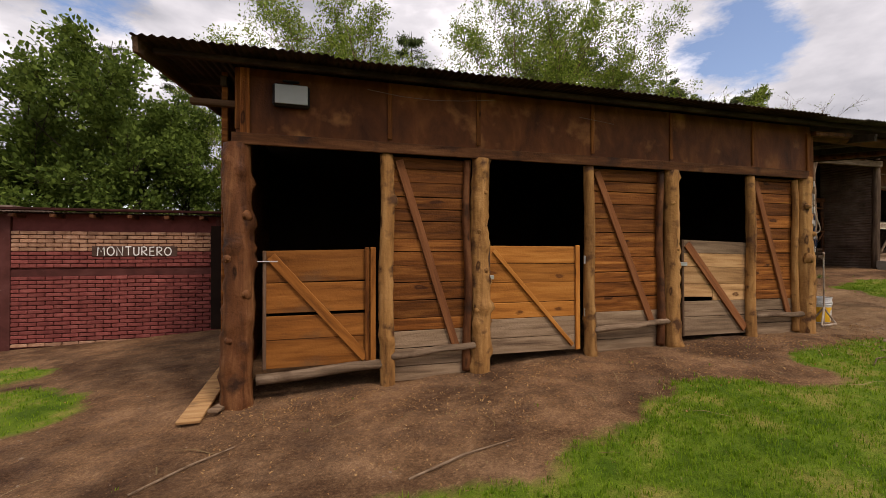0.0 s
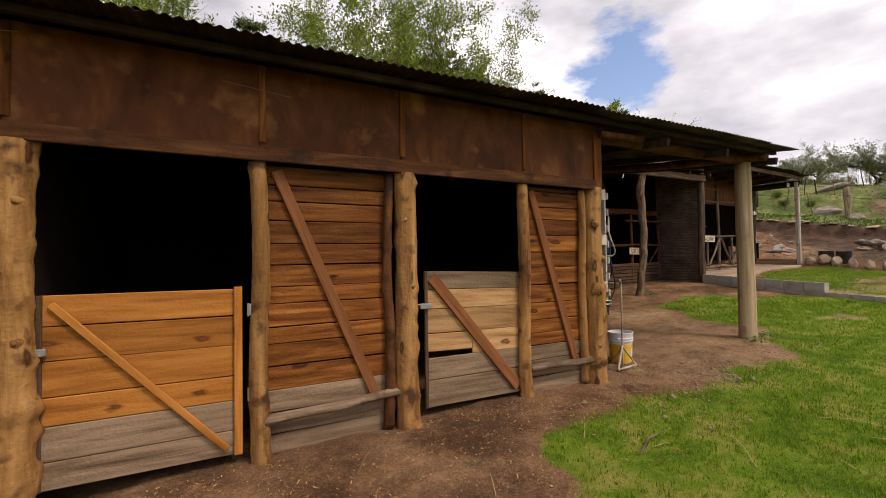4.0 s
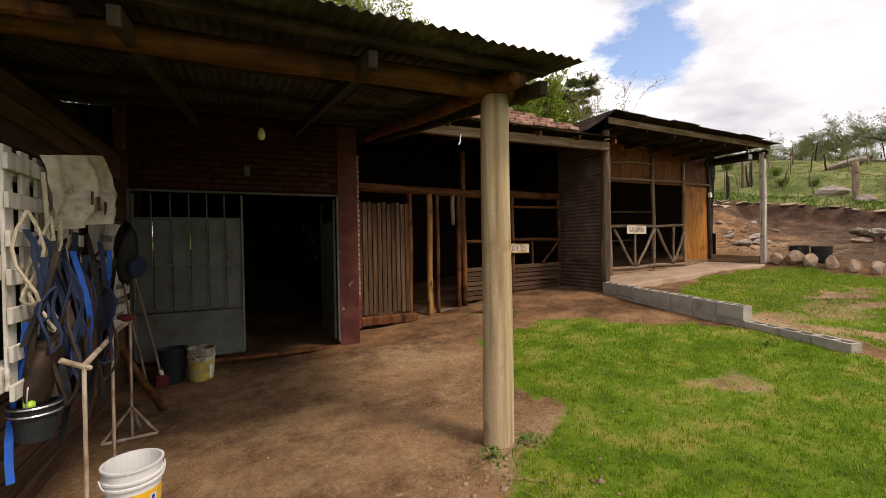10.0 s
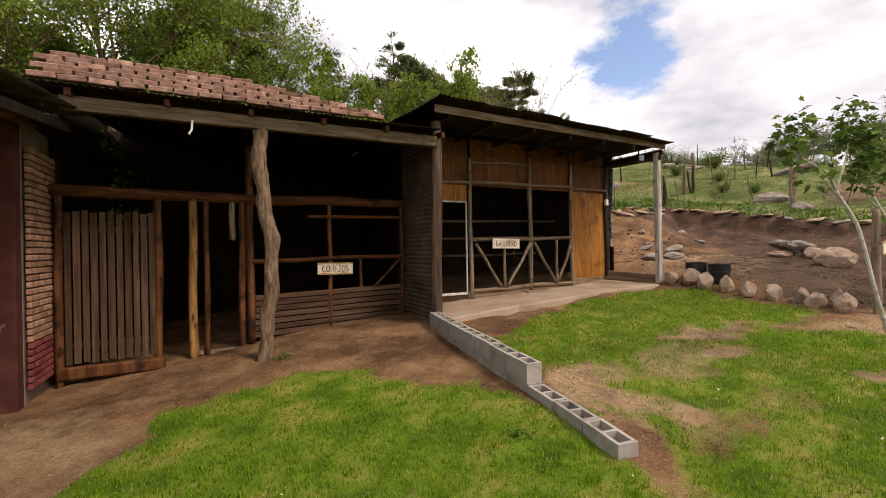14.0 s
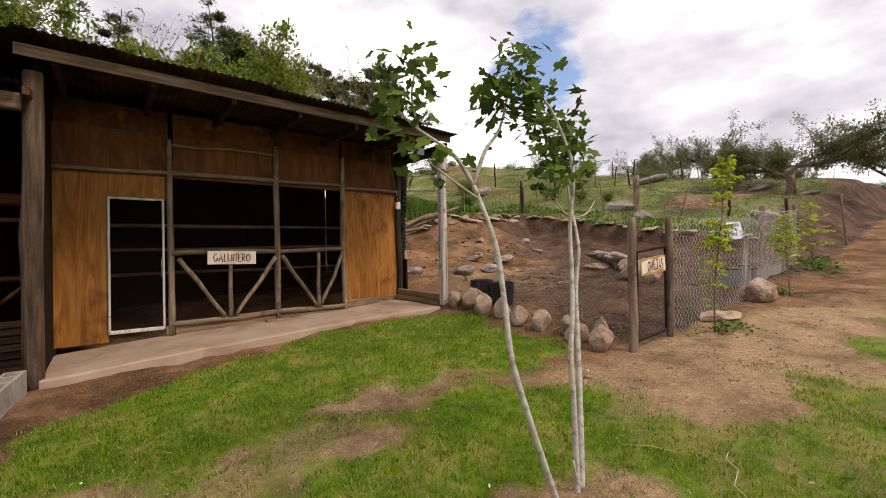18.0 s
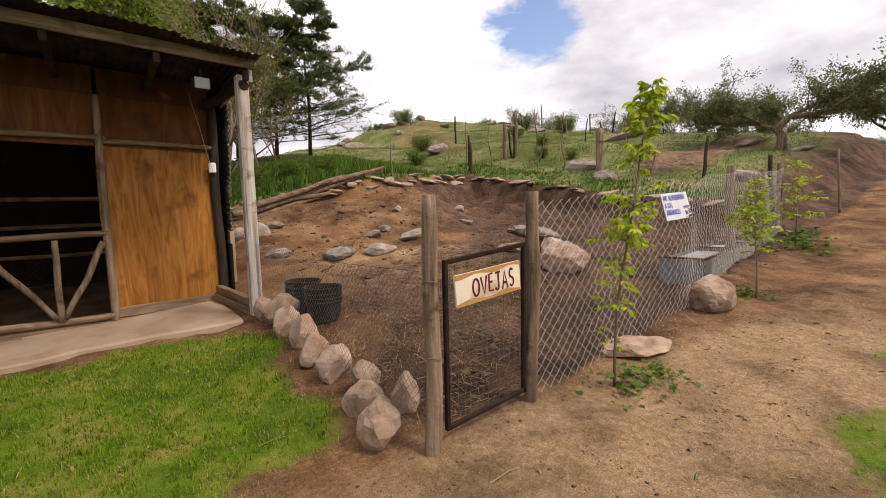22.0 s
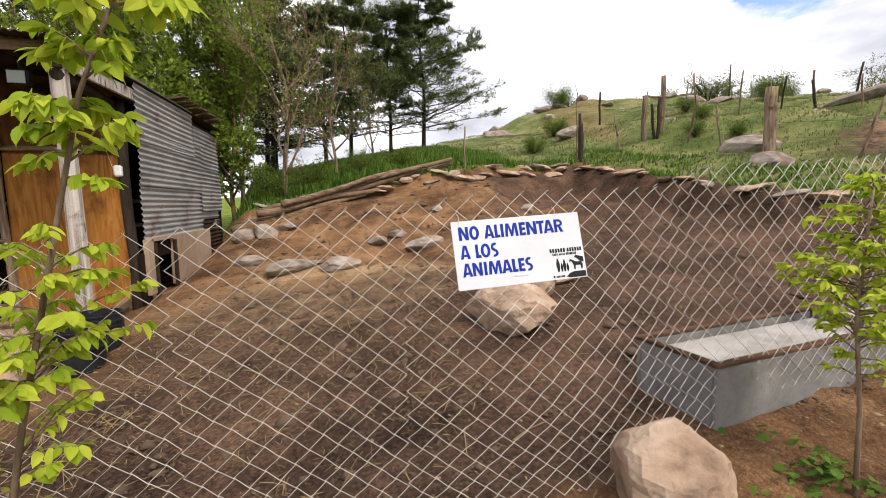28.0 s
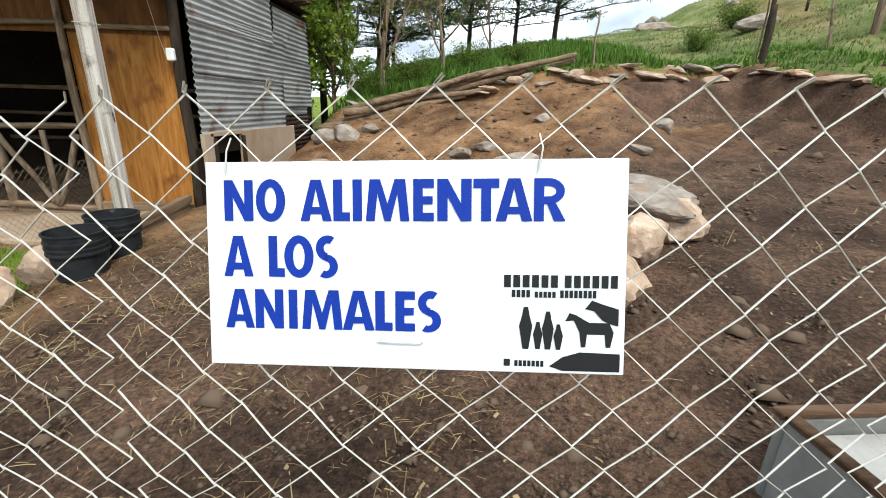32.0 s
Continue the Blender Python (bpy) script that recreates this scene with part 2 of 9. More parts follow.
M["post_white"] = ramp_mat("post_white", [(0.16, 0.12, 0.09), (0.42, 0.375, 0.33), (0.58, 0.545, 0.5)], (26, 26, 1.0), 10, 0.8, 0.8, 40, vary=0.05, stain=((0.07, 0.042, 0.026), 5.0, 0.6), knots=((9, 9, 2.2), 0.12, 0.6, (0.03, 0.016, 0.01)))
M["white_paint"] = ramp_mat("white_paint", [(0.62, 0.61, 0.58), (0.78, 0.78, 0.76)], (6, 6, 6), 6, 0.5, 0.2, 60, vary=0.04, stain=((0.4, 0.34, 0.27), 9.0, 0.66))
M["fascia_paint"] = ramp_mat("fascia_paint", [(0.045, 0.014, 0.004), (0.1, 0.032, 0.0085), (0.19, 0.07, 0.018)], (3.4, 3.4, 1.5), 10, 0.5, 0.3, 50, vary=0.25, stain=((0.26, 0.115, 0.036), 2.6, 0.58))
M["plywood"] = ramp_mat("plywood", [(0.13, 0.045, 0.008), (0.28, 0.115, 0.023), (0.4, 0.18, 0.045)], (7, 7, 0.8), 9, 0.55, 0.2, 50, vary=0.16, stain=((0.11, 0.038, 0.012), 2.4, 0.58), stretch_noise=6)
# rusty tin, darkened further for the shade under the eaves
M["tin_rust_shaded"] = ramp_mat("tin_rust_shaded", [(0.012, 0.008, 0.006), (0.035, 0.022, 0.016), (0.08, 0.055, 0.04)], (3, 3, 3), 8, 0.75, 0.3, 50, 0.1, vary=0.2)
M["tin_dark"] = ramp_mat("tin_dark", [(0.06, 0.042, 0.033), (0.13, 0.09, 0.07), (0.2, 0.15, 0.12)], (2, 2, 2), 8, 0.65, 0.3, 50, 0.3, vary=0.1)
M["tin_grey"] = ramp_mat("tin_grey", [(0.2, 0.2, 0.2), (0.36, 0.37, 0.37), (0.46, 0.46, 0.45)], (1.2, 1.2, 3), 8, 0.5, 0.2, 50, 0.55, vary=0.1, stain=((0.2, 0.11, 0.07), 2.4, 0.6))
M["brick_red"] = ramp_mat("brick_red", [(0.11, 0.028, 0.024), (0.19, 0.05, 0.042), (0.25, 0.08, 0.065)], (5, 5, 5), 7, 0.75, 0.5, 60, vary=0.2)
M["brick_raw"] = ramp_mat("brick_raw", [(0.2, 0.1, 0.06), (0.33, 0.18, 0.11), (0.42, 0.26, 0.17)], (7, 7, 7), 7, 0.85, 0.6, 60, vary=0.2)
M["brick_old"] = ramp_mat("brick_old", [(0.1, 0.055, 0.042), (0.25, 0.14, 0.105), (0.4, 0.26, 0.2)], (7, 7, 7), 7, 0.85, 0.6, 60, vary=0.25)
# red brick darkened for the porch's shade; also colours the dark roof-edge tiles
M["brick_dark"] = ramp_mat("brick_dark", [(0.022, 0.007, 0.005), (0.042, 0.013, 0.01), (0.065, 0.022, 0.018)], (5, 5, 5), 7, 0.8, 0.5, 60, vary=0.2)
M["slat_wood"] = ramp_mat("slat_wood", [(0.028, 0.015, 0.009), (0.075, 0.043, 0.025), (0.125, 0.078, 0.05)], (1.3, 18, 18), 9, 0.85, 0.6, 40, vary=0.25)
# darker copy of the plywood, the eave's shade put into its colour
M["ply_shaded"] = ramp_mat("ply_shaded", [(0.055, 0.018, 0.005), (0.11, 0.04, 0.01), (0.17, 0.066, 0.017)], (5, 5, 0.9), 8, 0.6, 0.2, 50, vary=0.2, stain=((0.05, 0.02, 0.008), 2.2, 0.56), stretch_noise=4)
M["trough_grey"] = ramp_mat("trough_grey", [(0.09, 0.085, 0.08), (0.17, 0.165, 0.155), (0.24, 0.235, 0.22)], (3, 3, 3), 8, 0.85, 0.3, 60, vary=0.1, stain=((0.09, 0.06, 0.04), 2.5, 0.6))
M["trough_pale"] = ramp_mat("trough_pale", [(0.2, 0.185, 0.165), (0.32, 0.3, 0.275), (0.4, 0.38, 0.35)], (4, 4, 4), 8, 0.8, 0.3, 60, vary=0.05, stain=((0.15, 0.11, 0.08), 3.0, 0.6))
M["door_wood"] = ramp_mat("door_wood", [(0.08, 0.027, 0.006), (0.19, 0.068, 0.013), (0.28, 0.112, 0.024)], (1.2, 12, 12), 10, 0.65, 0.5, 40, vary=0.2, stain=((0.11, 0.055, 0.024), 1.6, 0.54))
# paler roof tin for the bay, the light reaching it put into the colour
M["tin_under"] = ramp_mat("tin_under", [(0.02, 0.018, 0.015), (0.07, 0.063, 0.053), (0.15, 0.138, 0.115)], (3, 3, 3), 8, 0.6, 0.3, 50, 0.2, vary=0.2, stain=((0.05, 0.03, 0.02), 2.0, 0.55))
M["rail_grey"] = ramp_mat("rail_grey", [(0.055, 0.036, 0.022), (0.17, 0.115, 0.072), (0.28, 0.205, 0.14)], (1.6, 20, 20), 10, 0.8, 0.8, 30, vary=0.18, stain=((0.08, 0.05, 0.03), 4.0, 0.57))
M["rail_red"] = ramp_mat("rail_red", [(0.024, 0.009, 0.004), (0.095, 0.036, 0.012), (0.18, 0.08, 0.03)], (1.4, 12, 12), 9, 0.65, 0.8, 30, vary=0.15, stain=((0.03, 0.014, 0.008), 3.0, 0.55))
M["log_dark"] = ramp_mat("log_dark", [(0.025, 0.015, 0.01), (0.08, 0.052, 0.034), (0.15, 0.105, 0.072)], (16, 16, 1.6), 9, 0.85, 0.9, 30, vary=0.15)
M["mortar_red"] = ramp_mat("mortar_red", [(0.1, 0.03, 0.026), (0.15, 0.045, 0.04)], (6, 6, 6), 7, 0.85, 0.6, 50, vary=0.03)
M["mortar"] = ramp_mat("mortar", [(0.14, 0.1, 0.075), (0.22, 0.17, 0.13)], (6, 6, 6), 7, 0.9, 0.6, 50, vary=0.03)
M["red_plaster"] = ramp_mat("red_plaster", [(0.05, 0.016, 0.013), (0.08, 0.026, 0.021), (0.115, 0.044, 0.037)], (3, 3, 3), 7, 0.75, 0.25, 60, vary=0.03, stain=((0.26, 0.2, 0.17), 9.0, 0.67))
M["concrete"] = ramp_mat("concrete", [(0.2, 0.175, 0.145), (0.3, 0.27, 0.23), (0.36, 0.33, 0.29)], (5, 5, 5), 8, 0.9, 0.4, 90, vary=0.1)
M["slab"] = ramp_mat("slab", [(0.24, 0.16, 0.1), (0.33, 0.24, 0.165), (0.4, 0.31, 0.23)], (1.6, 1.6, 1.6), 8, 0.9, 0.25, 70, vary=0.04)
M["rock"] = ramp_mat("rock", [(0.16, 0.108, 0.073), (0.33, 0.235, 0.165), (0.47, 0.375, 0.29)], (5, 5, 5), 9, 0.85, 0.8, 40, vary=0.16, stain=((0.33, 0.16, 0.085), 2.5, 0.6))
M["rock_grey"] = ramp_mat("rock_grey", [(0.11, 0.09, 0.072), (0.24, 0.2, 0.165), (0.38, 0.335, 0.285)], (4, 4, 7), 9, 0.85, 0.8, 40, vary=0.14, stain=((0.24, 0.15, 0.09), 3.0, 0.58))
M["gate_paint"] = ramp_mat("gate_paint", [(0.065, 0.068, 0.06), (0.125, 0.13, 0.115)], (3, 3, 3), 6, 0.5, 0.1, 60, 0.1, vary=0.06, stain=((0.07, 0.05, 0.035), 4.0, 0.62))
M["rust_iron"] = ramp_mat("rust_iron", [(0.016, 0.011, 0.009), (0.045, 0.026, 0.018)], (9, 9, 9), 7, 0.75, 0.3, 70, 0.4, vary=0.1)
M["wire"] = flat_mat("wire", (0.6, 0.57, 0.52), 0.45, 0.25, vary=0.02)
M["wire_rust"] = flat_mat("wire_rust", (0.16, 0.12, 0.09), 0.6, 0.5)
M["steel"] = flat_mat("steel", (0.45, 0.45, 0.45), 0.35, 0.9)
M["sign_white"] = flat_mat("sign_white", (0.62, 0.64, 0.68), 0.35, vary=0.0)
M["sign_blue"] = flat_mat("sign_blue", (0.008, 0.03, 0.27), 0.45, spec=0.15, vary=0.0)
M["black"] = flat_mat("black", (0.012, 0.012, 0.013), 0.5)
M["sign_board"] = ramp_mat("sign_board", [(0.4, 0.3, 0.18), (0.66, 0.58, 0.45), (0.72, 0.66, 0.54)], (4, 4, 4), 6, 0.6, 0.2, 60, vary=0.03)
M["sign_wave"] = ramp_mat("sign_wave", [(0.36, 0.2, 0.06), (0.46, 0.27, 0.09)], (5, 5, 5), 6, 0.6, 0.2, 60, vary=0.03)
M["letter_red"] = flat_mat("letter_red", (0.13, 0.022, 0.026), 0.7, spec=0.05)
M["letter_white"] = flat_mat("letter_white", (0.75, 0.74, 0.7), 0.6)
M["sign_dark"] = ramp_mat("sign_dark", [(0.045, 0.025, 0.018), (0.09, 0.055, 0.04)], (2, 14, 14), 7, 0.7, 0.4, 50, vary=0.03)
M["bucket_white"] = flat_mat("bucket_white", (0.62, 0.62, 0.6), 0.4)
M["bucket_yellow"] = ramp_mat("bucket_yellow", [(0.62, 0.34, 0.02), (0.7, 0.42, 0.03)], (5, 5, 5), 5, 0.4, 0.1, 60, stain=((0.5, 0.46, 0.4), 9.0, 0.66))
M["bucket_black"] = ramp_mat("bucket_black", [(0.012, 0.013, 0.014), (0.028, 0.03, 0.032)], (9, 9, 9), 6, 0.5, 0.2, 60, stain=((0.16, 0.15, 0.14), 6.0, 0.66))
M["bucket_dirty"] = ramp_mat("bucket_dirty", [(0.14, 0.115, 0.08), (0.33, 0.3, 0.24), (0.45, 0.42, 0.35)], (7, 7, 7), 7, 0.6, 0.2, 60, stain=((0.1, 0.07, 0.045), 6.0, 0.58))
M["band_dirty"] = ramp_mat("band_dirty", [(0.16, 0.13, 0.06), (0.36, 0.3, 0.06), (0.5, 0.42, 0.12)], (8, 8, 8), 6, 0.6, 0.2, 60, stain=((0.3, 0.28, 0.22), 8.0, 0.55))
M["sackcloth"] = ramp_mat("sackcloth", [(0.22, 0.18, 0.13), (0.4, 0.35, 0.27), (0.5, 0.45, 0.37)], (9, 9, 9), 6, 0.7, 0.4, 120, stain=((0.16, 0.1, 0.06), 9.0, 0.64))
M["blue_strap"] = flat_mat("blue_strap", (0.015, 0.09, 0.4), 0.7)
M["navy_strap"] = flat_mat("navy_strap", (0.02, 0.03, 0.065), 0.8)
M["rope"] = ramp_mat("rope", [(0.32, 0.26, 0.18), (0.5, 0.44, 0.35)], (40, 40, 40), 5, 0.9, 0.5, 120)
M["leather"] = ramp_mat("leather", [(0.02, 0.014, 0.01), (0.06, 0.04, 0.028)], (9, 9, 9), 6, 0.5, 0.2, 60)
M["fig_leaf"] = leaf_mat("fig_leaf", (0.032, 0.06, 0.014), (0.15, 0.22, 0.042), 0.35)
M["lime_leaf"] = leaf_mat("lime_leaf", (0.22, 0.33, 0.02), (0.52, 0.58, 0.06), 0.45)
M["willow_leaf"] = leaf_mat("willow_leaf", (0.085, 0.14, 0.018), (0.3, 0.38, 0.06), 0.45)
M["green_leaf"] = leaf_mat("green_leaf", (0.05, 0.085, 0.015), (0.17, 0.235, 0.042), 0.4)
M["conifer_leaf"] = leaf_mat("conifer_leaf", (0.045, 0.07, 0.024), (0.16, 0.2, 0.075), 0.42)
M["olive_leaf"] = leaf_mat("olive_leaf", (0.075, 0.1, 0.04), (0.2, 0.23, 0.1), 0.4)
M["grass_blade"] = leaf_mat("grass_blade", (0.07, 0.155, 0.005), (0.225, 0.335, 0.018), 0.45)
M["dry_grass"] = leaf_mat("dry_grass", (0.2, 0.16, 0.06), (0.36, 0.3, 0.13), 0.25)
M["straw"] = leaf_mat("straw", (0.14, 0.09, 0.04), (0.36, 0.27, 0.14), 0.15)
M["hill_blade"] = leaf_mat("hill_blade", (0.075, 0.09, 0.03), (0.24, 0.23, 0.1), 0.35)
M["weed_blade"] = leaf_mat("weed_blade", (0.05, 0.115, 0.016), (0.16, 0.25, 0.045), 0.4)
M["shaving"] = leaf_mat("shaving", (0.22, 0.1, 0.035), (0.46, 0.28, 0.12), 0.1)
M["pale_stone"] = flat_mat("pale_stone", (0.27, 0.19, 0.13), 0.9)
M["soil_clod"] = flat_mat("soil_clod", (0.11, 0.075, 0.05), 0.95)
M["glass"] = flat_mat("glass", (0.26, 0.28, 0.27), 0.15, 0.0, spec=0.5)
# near-black stands in for shade on inner walls and behind gaps
M["room_shade"] = ramp_mat("room_shade", [(0.01, 0.006, 0.004), (0.022, 0.013, 0.009)], (2, 2, 2), 6, 0.95, 0.3, 40, vary=0.05)


def ground_mat():
    m = bpy.data.materials.new("ground")
    m.use_nodes = True
    nt = m.node_tree
    N, L = nt.nodes.new, nt.links.new
    b = nt.nodes["Principled BSDF"]
    tc = N("ShaderNodeTexCoord")

    def noise_tex(scale, detail, rough=0.6):
        n = N("ShaderNodeTexNoise")
        n.inputs["Scale"].default_value, n.inputs["Detail"].default_value, n.inputs["Roughness"].default_value = scale, detail, rough
        L(tc.outputs["Object"], n.inputs["Vector"])
        return n.outputs["Fac"]

    def ramp(src, *stops):
        r = N("ShaderNodeValToRGB")
        el = r.color_ramp.elements
        while len(el) < len(stops):
            el.new(0.5)
        for k, (p, c) in enumerate(stops):
            el[k].position, el[k].color = p, (*c, 1)
        L(src, r.inputs[0])
        return r.outputs[0]

    def mixc(f, a, c):
        x = N("ShaderNodeMixRGB")
        L(f, x.inputs[0])
        L(a, x.inputs[1])
        L(c, x.inputs[2])
        return x.outputs[0]

    soil = ramp(noise_tex(1.6, 10, 0.72), (0.36, (0.085, 0.046, 0.023)), (0.5, (0.175, 0.104, 0.053)), (0.64, (0.29, 0.188, 0.108)))
    grit = ramp(noise_tex(38, 6, 0.75), (0.35, (0.045, 0.02, 0.008)), (0.55, (0.2, 0.108, 0.05)), (0.72, (0.44, 0.3, 0.17)))
    half = N("ShaderNodeMixRGB")
    half.inputs[0].default_value = 0.5
    L(soil, half.inputs[1])
    L(grit, half.inputs[2])
    damp = ramp(noise_tex(0.8, 6, 0.65), (0.38, (0.55, 0.5, 0.48)), (0.5, (1.0, 0.97, 0.95)), (0.62, (1.25, 1.17, 1.1)))
    wet = N("ShaderNodeMixRGB")
    wet.blend_type = "MULTIPLY"
    wet.inputs[0].default_value = 0.9
    L(half.outputs[0], wet.inputs[1])
    L(damp, wet.inputs[2])
    # dark brown for wet earth, and for shade painted on the bank face
    mud_and_shade = ramp(noise_tex(34, 10, 0.75), (0.38, (0.028, 0.017, 0.0115)), (0.64, (0.115, 0.07, 0.044)))
    churn = ramp(noise_tex(1.3, 7, 0.7), (0.36, (0.6, 0.58, 0.58)), (0.5, (1.1, 1.08, 1.08)), (0.62, (1.9, 1.85, 1.85)))
    mix = N("ShaderNodeMixRGB")
    mix.blend_type = "MULTIPLY"
    mix.inputs[0].default_value = 1.0
    L(mud_and_shade, mix.inputs[1])
    L(churn, mix.inputs[2])
    mud_and_shade = mix.outputs[0]
    pale = ramp(noise_tex(22, 10, 0.75), (0.38, (0.235, 0.148, 0.077)), (0.65, (0.4, 0.28, 0.16)))
    worn = ramp(noise_tex(1.7, 8, 0.68), (0.36, (0.62, 0.6, 0.57)), (0.5, (1.0, 1.0, 1.0)), (0.64, (1.22, 1.22, 1.22)))
    tread = N("ShaderNodeMixRGB")
    tread.blend_type = "MULTIPLY"
    tread.inputs[0].default_value = 1.0
    L(pale, tread.inputs[1])
    L(worn, tread.inputs[2])
    pale = tread.outputs[0]
    turf = ramp(noise_tex(2.2, 8), (0.36, (0.055, 0.105, 0.004)), (0.5, (0.115, 0.18, 0.01)), (0.64, (0.23, 0.215, 0.045)))

    heath = ramp(noise_tex(0.55, 10, 0.72), (0.36, (0.045, 0.075, 0.014)), (0.48, (0.1, 0.135, 0.035)), (0.56, (0.16, 0.175, 0.06)), (0.68, (0.25, 0.21, 0.12)))

    def mask(attr, amount, lo, hi):
        a = N("ShaderNodeAttribute")
        a.attribute_name = attr
        mm, add = N("ShaderNodeMath"), N("ShaderNodeMath")
        mm.operation = "MULTIPLY_ADD"
        L(noise_tex(4.5, 8, 0.7), mm.inputs[0])
        mm.inputs[1].default_value, mm.inputs[2].default_value = amount, -amount / 2
        L(mm.outputs[0], add.inputs[0])
        L(a.outputs["Fac"], add.inputs[1])
        r = N("ShaderNodeMapRange")
        r.inputs["From Min"].default_value, r.inputs["From Max"].default_value = lo, hi
        L(add.outputs[0], r.inputs["Value"])
        return r.outputs[0]

    c = mixc(mask("mud_and_shade", 0.8, 0.35, 0.7), wet.outputs[0], mud_and_shade)
    c = mixc(mask("pale", 0.9, 0.35, 0.75), c, pale)
    c = mixc(mask("grass", 1.3, 0.25, 0.75), c, mixc(mask("hill", 0.2, 0.35, 0.65), turf, heath))
    speck = ramp(noise_tex(120, 4, 0.8), (0.34, (0.5, 0.48, 0.46)), (0.5, (1.0, 1.0, 1.0)), (0.68, (1.7, 1.65, 1.6)))
    fleck = N("ShaderNodeMixRGB")
    fleck.blend_type = "MULTIPLY"
    fleck.inputs[0].default_value = 0.8
    L(c, fleck.inputs[1])
    L(speck, fleck.inputs[2])
    c = fleck.outputs[0]
    L(c, b.inputs["Base Color"])
    b.inputs["Roughness"].default_value = 0.95
    b.inputs["Specular IOR Level"].default_value = 0.15
    bp, add = N("ShaderNodeBump"), N("ShaderNodeMath")
    L(noise_tex(30, 8, 0.75), add.inputs[0])
    L(noise_tex(7, 6), add.inputs[1])
    bp.inputs["Strength"].default_value, bp.inputs["Distance"].default_value = 1.0, 0.028
    L(add.outputs[0], bp.inputs["Height"])
    L(bp.outputs[0], b.inputs["Normal"])
    return m


M["ground"] = ground_mat()

# ---- mesh helpers ----
rng = np.random.default_rng(7)


def mesh_data(name, V, F, mat, smooth=False):
    me = bpy.data.meshes.new(name)
    me.from_pydata([tuple(map(float, v)) for v in V], [], [tuple(map(int, q)) for q in F])
    me.materials.append(M[mat] if isinstance(mat, str) else mat)
    if smooth:
        me.polygons.foreach_set("use_smooth", [True] * len(me.polygons))
    me.update()
    return me


def part(name, geo, mat, parent=None, label="", smooth=False):
    """One mesh object under a thing or a part; geo is (verts, faces) or a mesh."""
    me = geo if isinstance(geo, bpy.types.Mesh) else mesh_data(name, geo[0], geo[1], mat, smooth)
    ob = new(name, me)
    if parent is not None:
        ob.parent = parent
        ob.matrix_parent_inverse = parent_inverse(parent)
    if label:
        ob["label"] = label
    return ob


def world_of(ob):
    m = ob.matrix_parent_inverse @ ob.matrix_basis if ob.parent is not None else ob.matrix_basis
    return world_of(ob.parent) @ m if ob.parent is not None else m.copy()


def parent_inverse(ob):
    """Parts are modelled in world metres, so the parent's own place is taken out."""
    return world_of(ob).inverted()


def thing(name, at, label, category, group="", kind=""):
    ob = new(name)
    ob.empty_display_size = 0.1
    ob.matrix_basis = Matrix.Translation(at)
    return tagged(ob, label, category, group, kind)


def solo(name, geo, mat, label, category, group="", kind="", smooth=False):
    return tagged(part(name, geo, mat, None, "", smooth), label, category, group, kind)


def join(*geos):
    V, F = [], []
    for v, q in geos:
        n = len(V)
        V.extend(v)
        F.extend([tuple(i + n for i in face) for face in q])
    return V, F


def place(geo, m):
    return [m @ Vector(v) for v in geo[0]], geo[1]


def box(cx, cy, cz, sx, sy, sz, ch=0.006):
    """A box with chamfered edges."""
    ch = min(ch, sx * 0.3, sy * 0.3, sz * 0.3)
    V, idx = [], {}
    for ix in (-1, 1):
        for iy in (-1, 1):
            for iz in (-1, 1):
                for ax in range(3):
                    h = [sx / 2, sy / 2, sz / 2]
                    p = [ix * h[0], iy * h[1], iz * h[2]]
                    for a in range(3):
                        if a != ax:
                            p[a] -= (ix, iy, iz)[a] * ch
                    idx[(ix, iy, iz, ax)] = len(V)
                    V.append((cx + p[0], cy + p[1], cz + p[2]))
    F = []
    for ax in range(3):
        o1, o2 = (ax + 1) % 3, (ax + 2) % 3
        for s in (-1, 1):
            q = []
            for a, b2 in ((-1, -1), (1, -1), (1, 1), (-1, 1)):
                k = [0, 0, 0]
                k[ax], k[o1], k[o2] = s, a, b2
                q.append(idx[(*k, ax)])
            F.append(tuple(q if s > 0 else q[::-1]))
    for ax in range(3):
        o1, o2 = (ax + 1) % 3, (ax + 2) % 3
        for a in (-1, 1):
            for b2 in (-1, 1):
                k0, k1 = [0, 0, 0], [0, 0, 0]
                k0[ax], k1[ax] = -1, 1
                k0[o1] = k1[o1] = a
                k0[o2] = k1[o2] = b2
                q = [idx[(*k0, o1)], idx[(*k1, o1)], idx[(*k1, o2)], idx[(*k0, o2)]]
                F.append(tuple(q if a * b2 > 0 else q[::-1]))
    for ix in (-1, 1):
        for iy in (-1, 1):
            for iz in (-1, 1):
                q = [idx[(ix, iy, iz, 0)], idx[(ix, iy, iz, 1)], idx[(ix, iy, iz, 2)]]
                F.append(tuple(q if ix * iy * iz > 0 else q[::-1]))
    return V, F


def bar(p0, p1, w, h, up=(0, 0, 1), ch=0.005):
    """A squared timber from p0 to p1: w across, h along up. Its own x runs with the grain."""
    p0, p1 = Vector(p0), Vector(p1)
    x = (p1 - p0).normalized()
    y = Vector(up).cross(x)
    y = y.normalized() if y.length > 1e-4 else Vector((0, 1, 0))
    z = x.cross(y)
    m = Matrix((x, y, z)).transposed().to_4x4()
    m.translation = (p0 + p1) / 2
    return box(0, 0, 0, (p1 - p0).length, w, h, ch), m


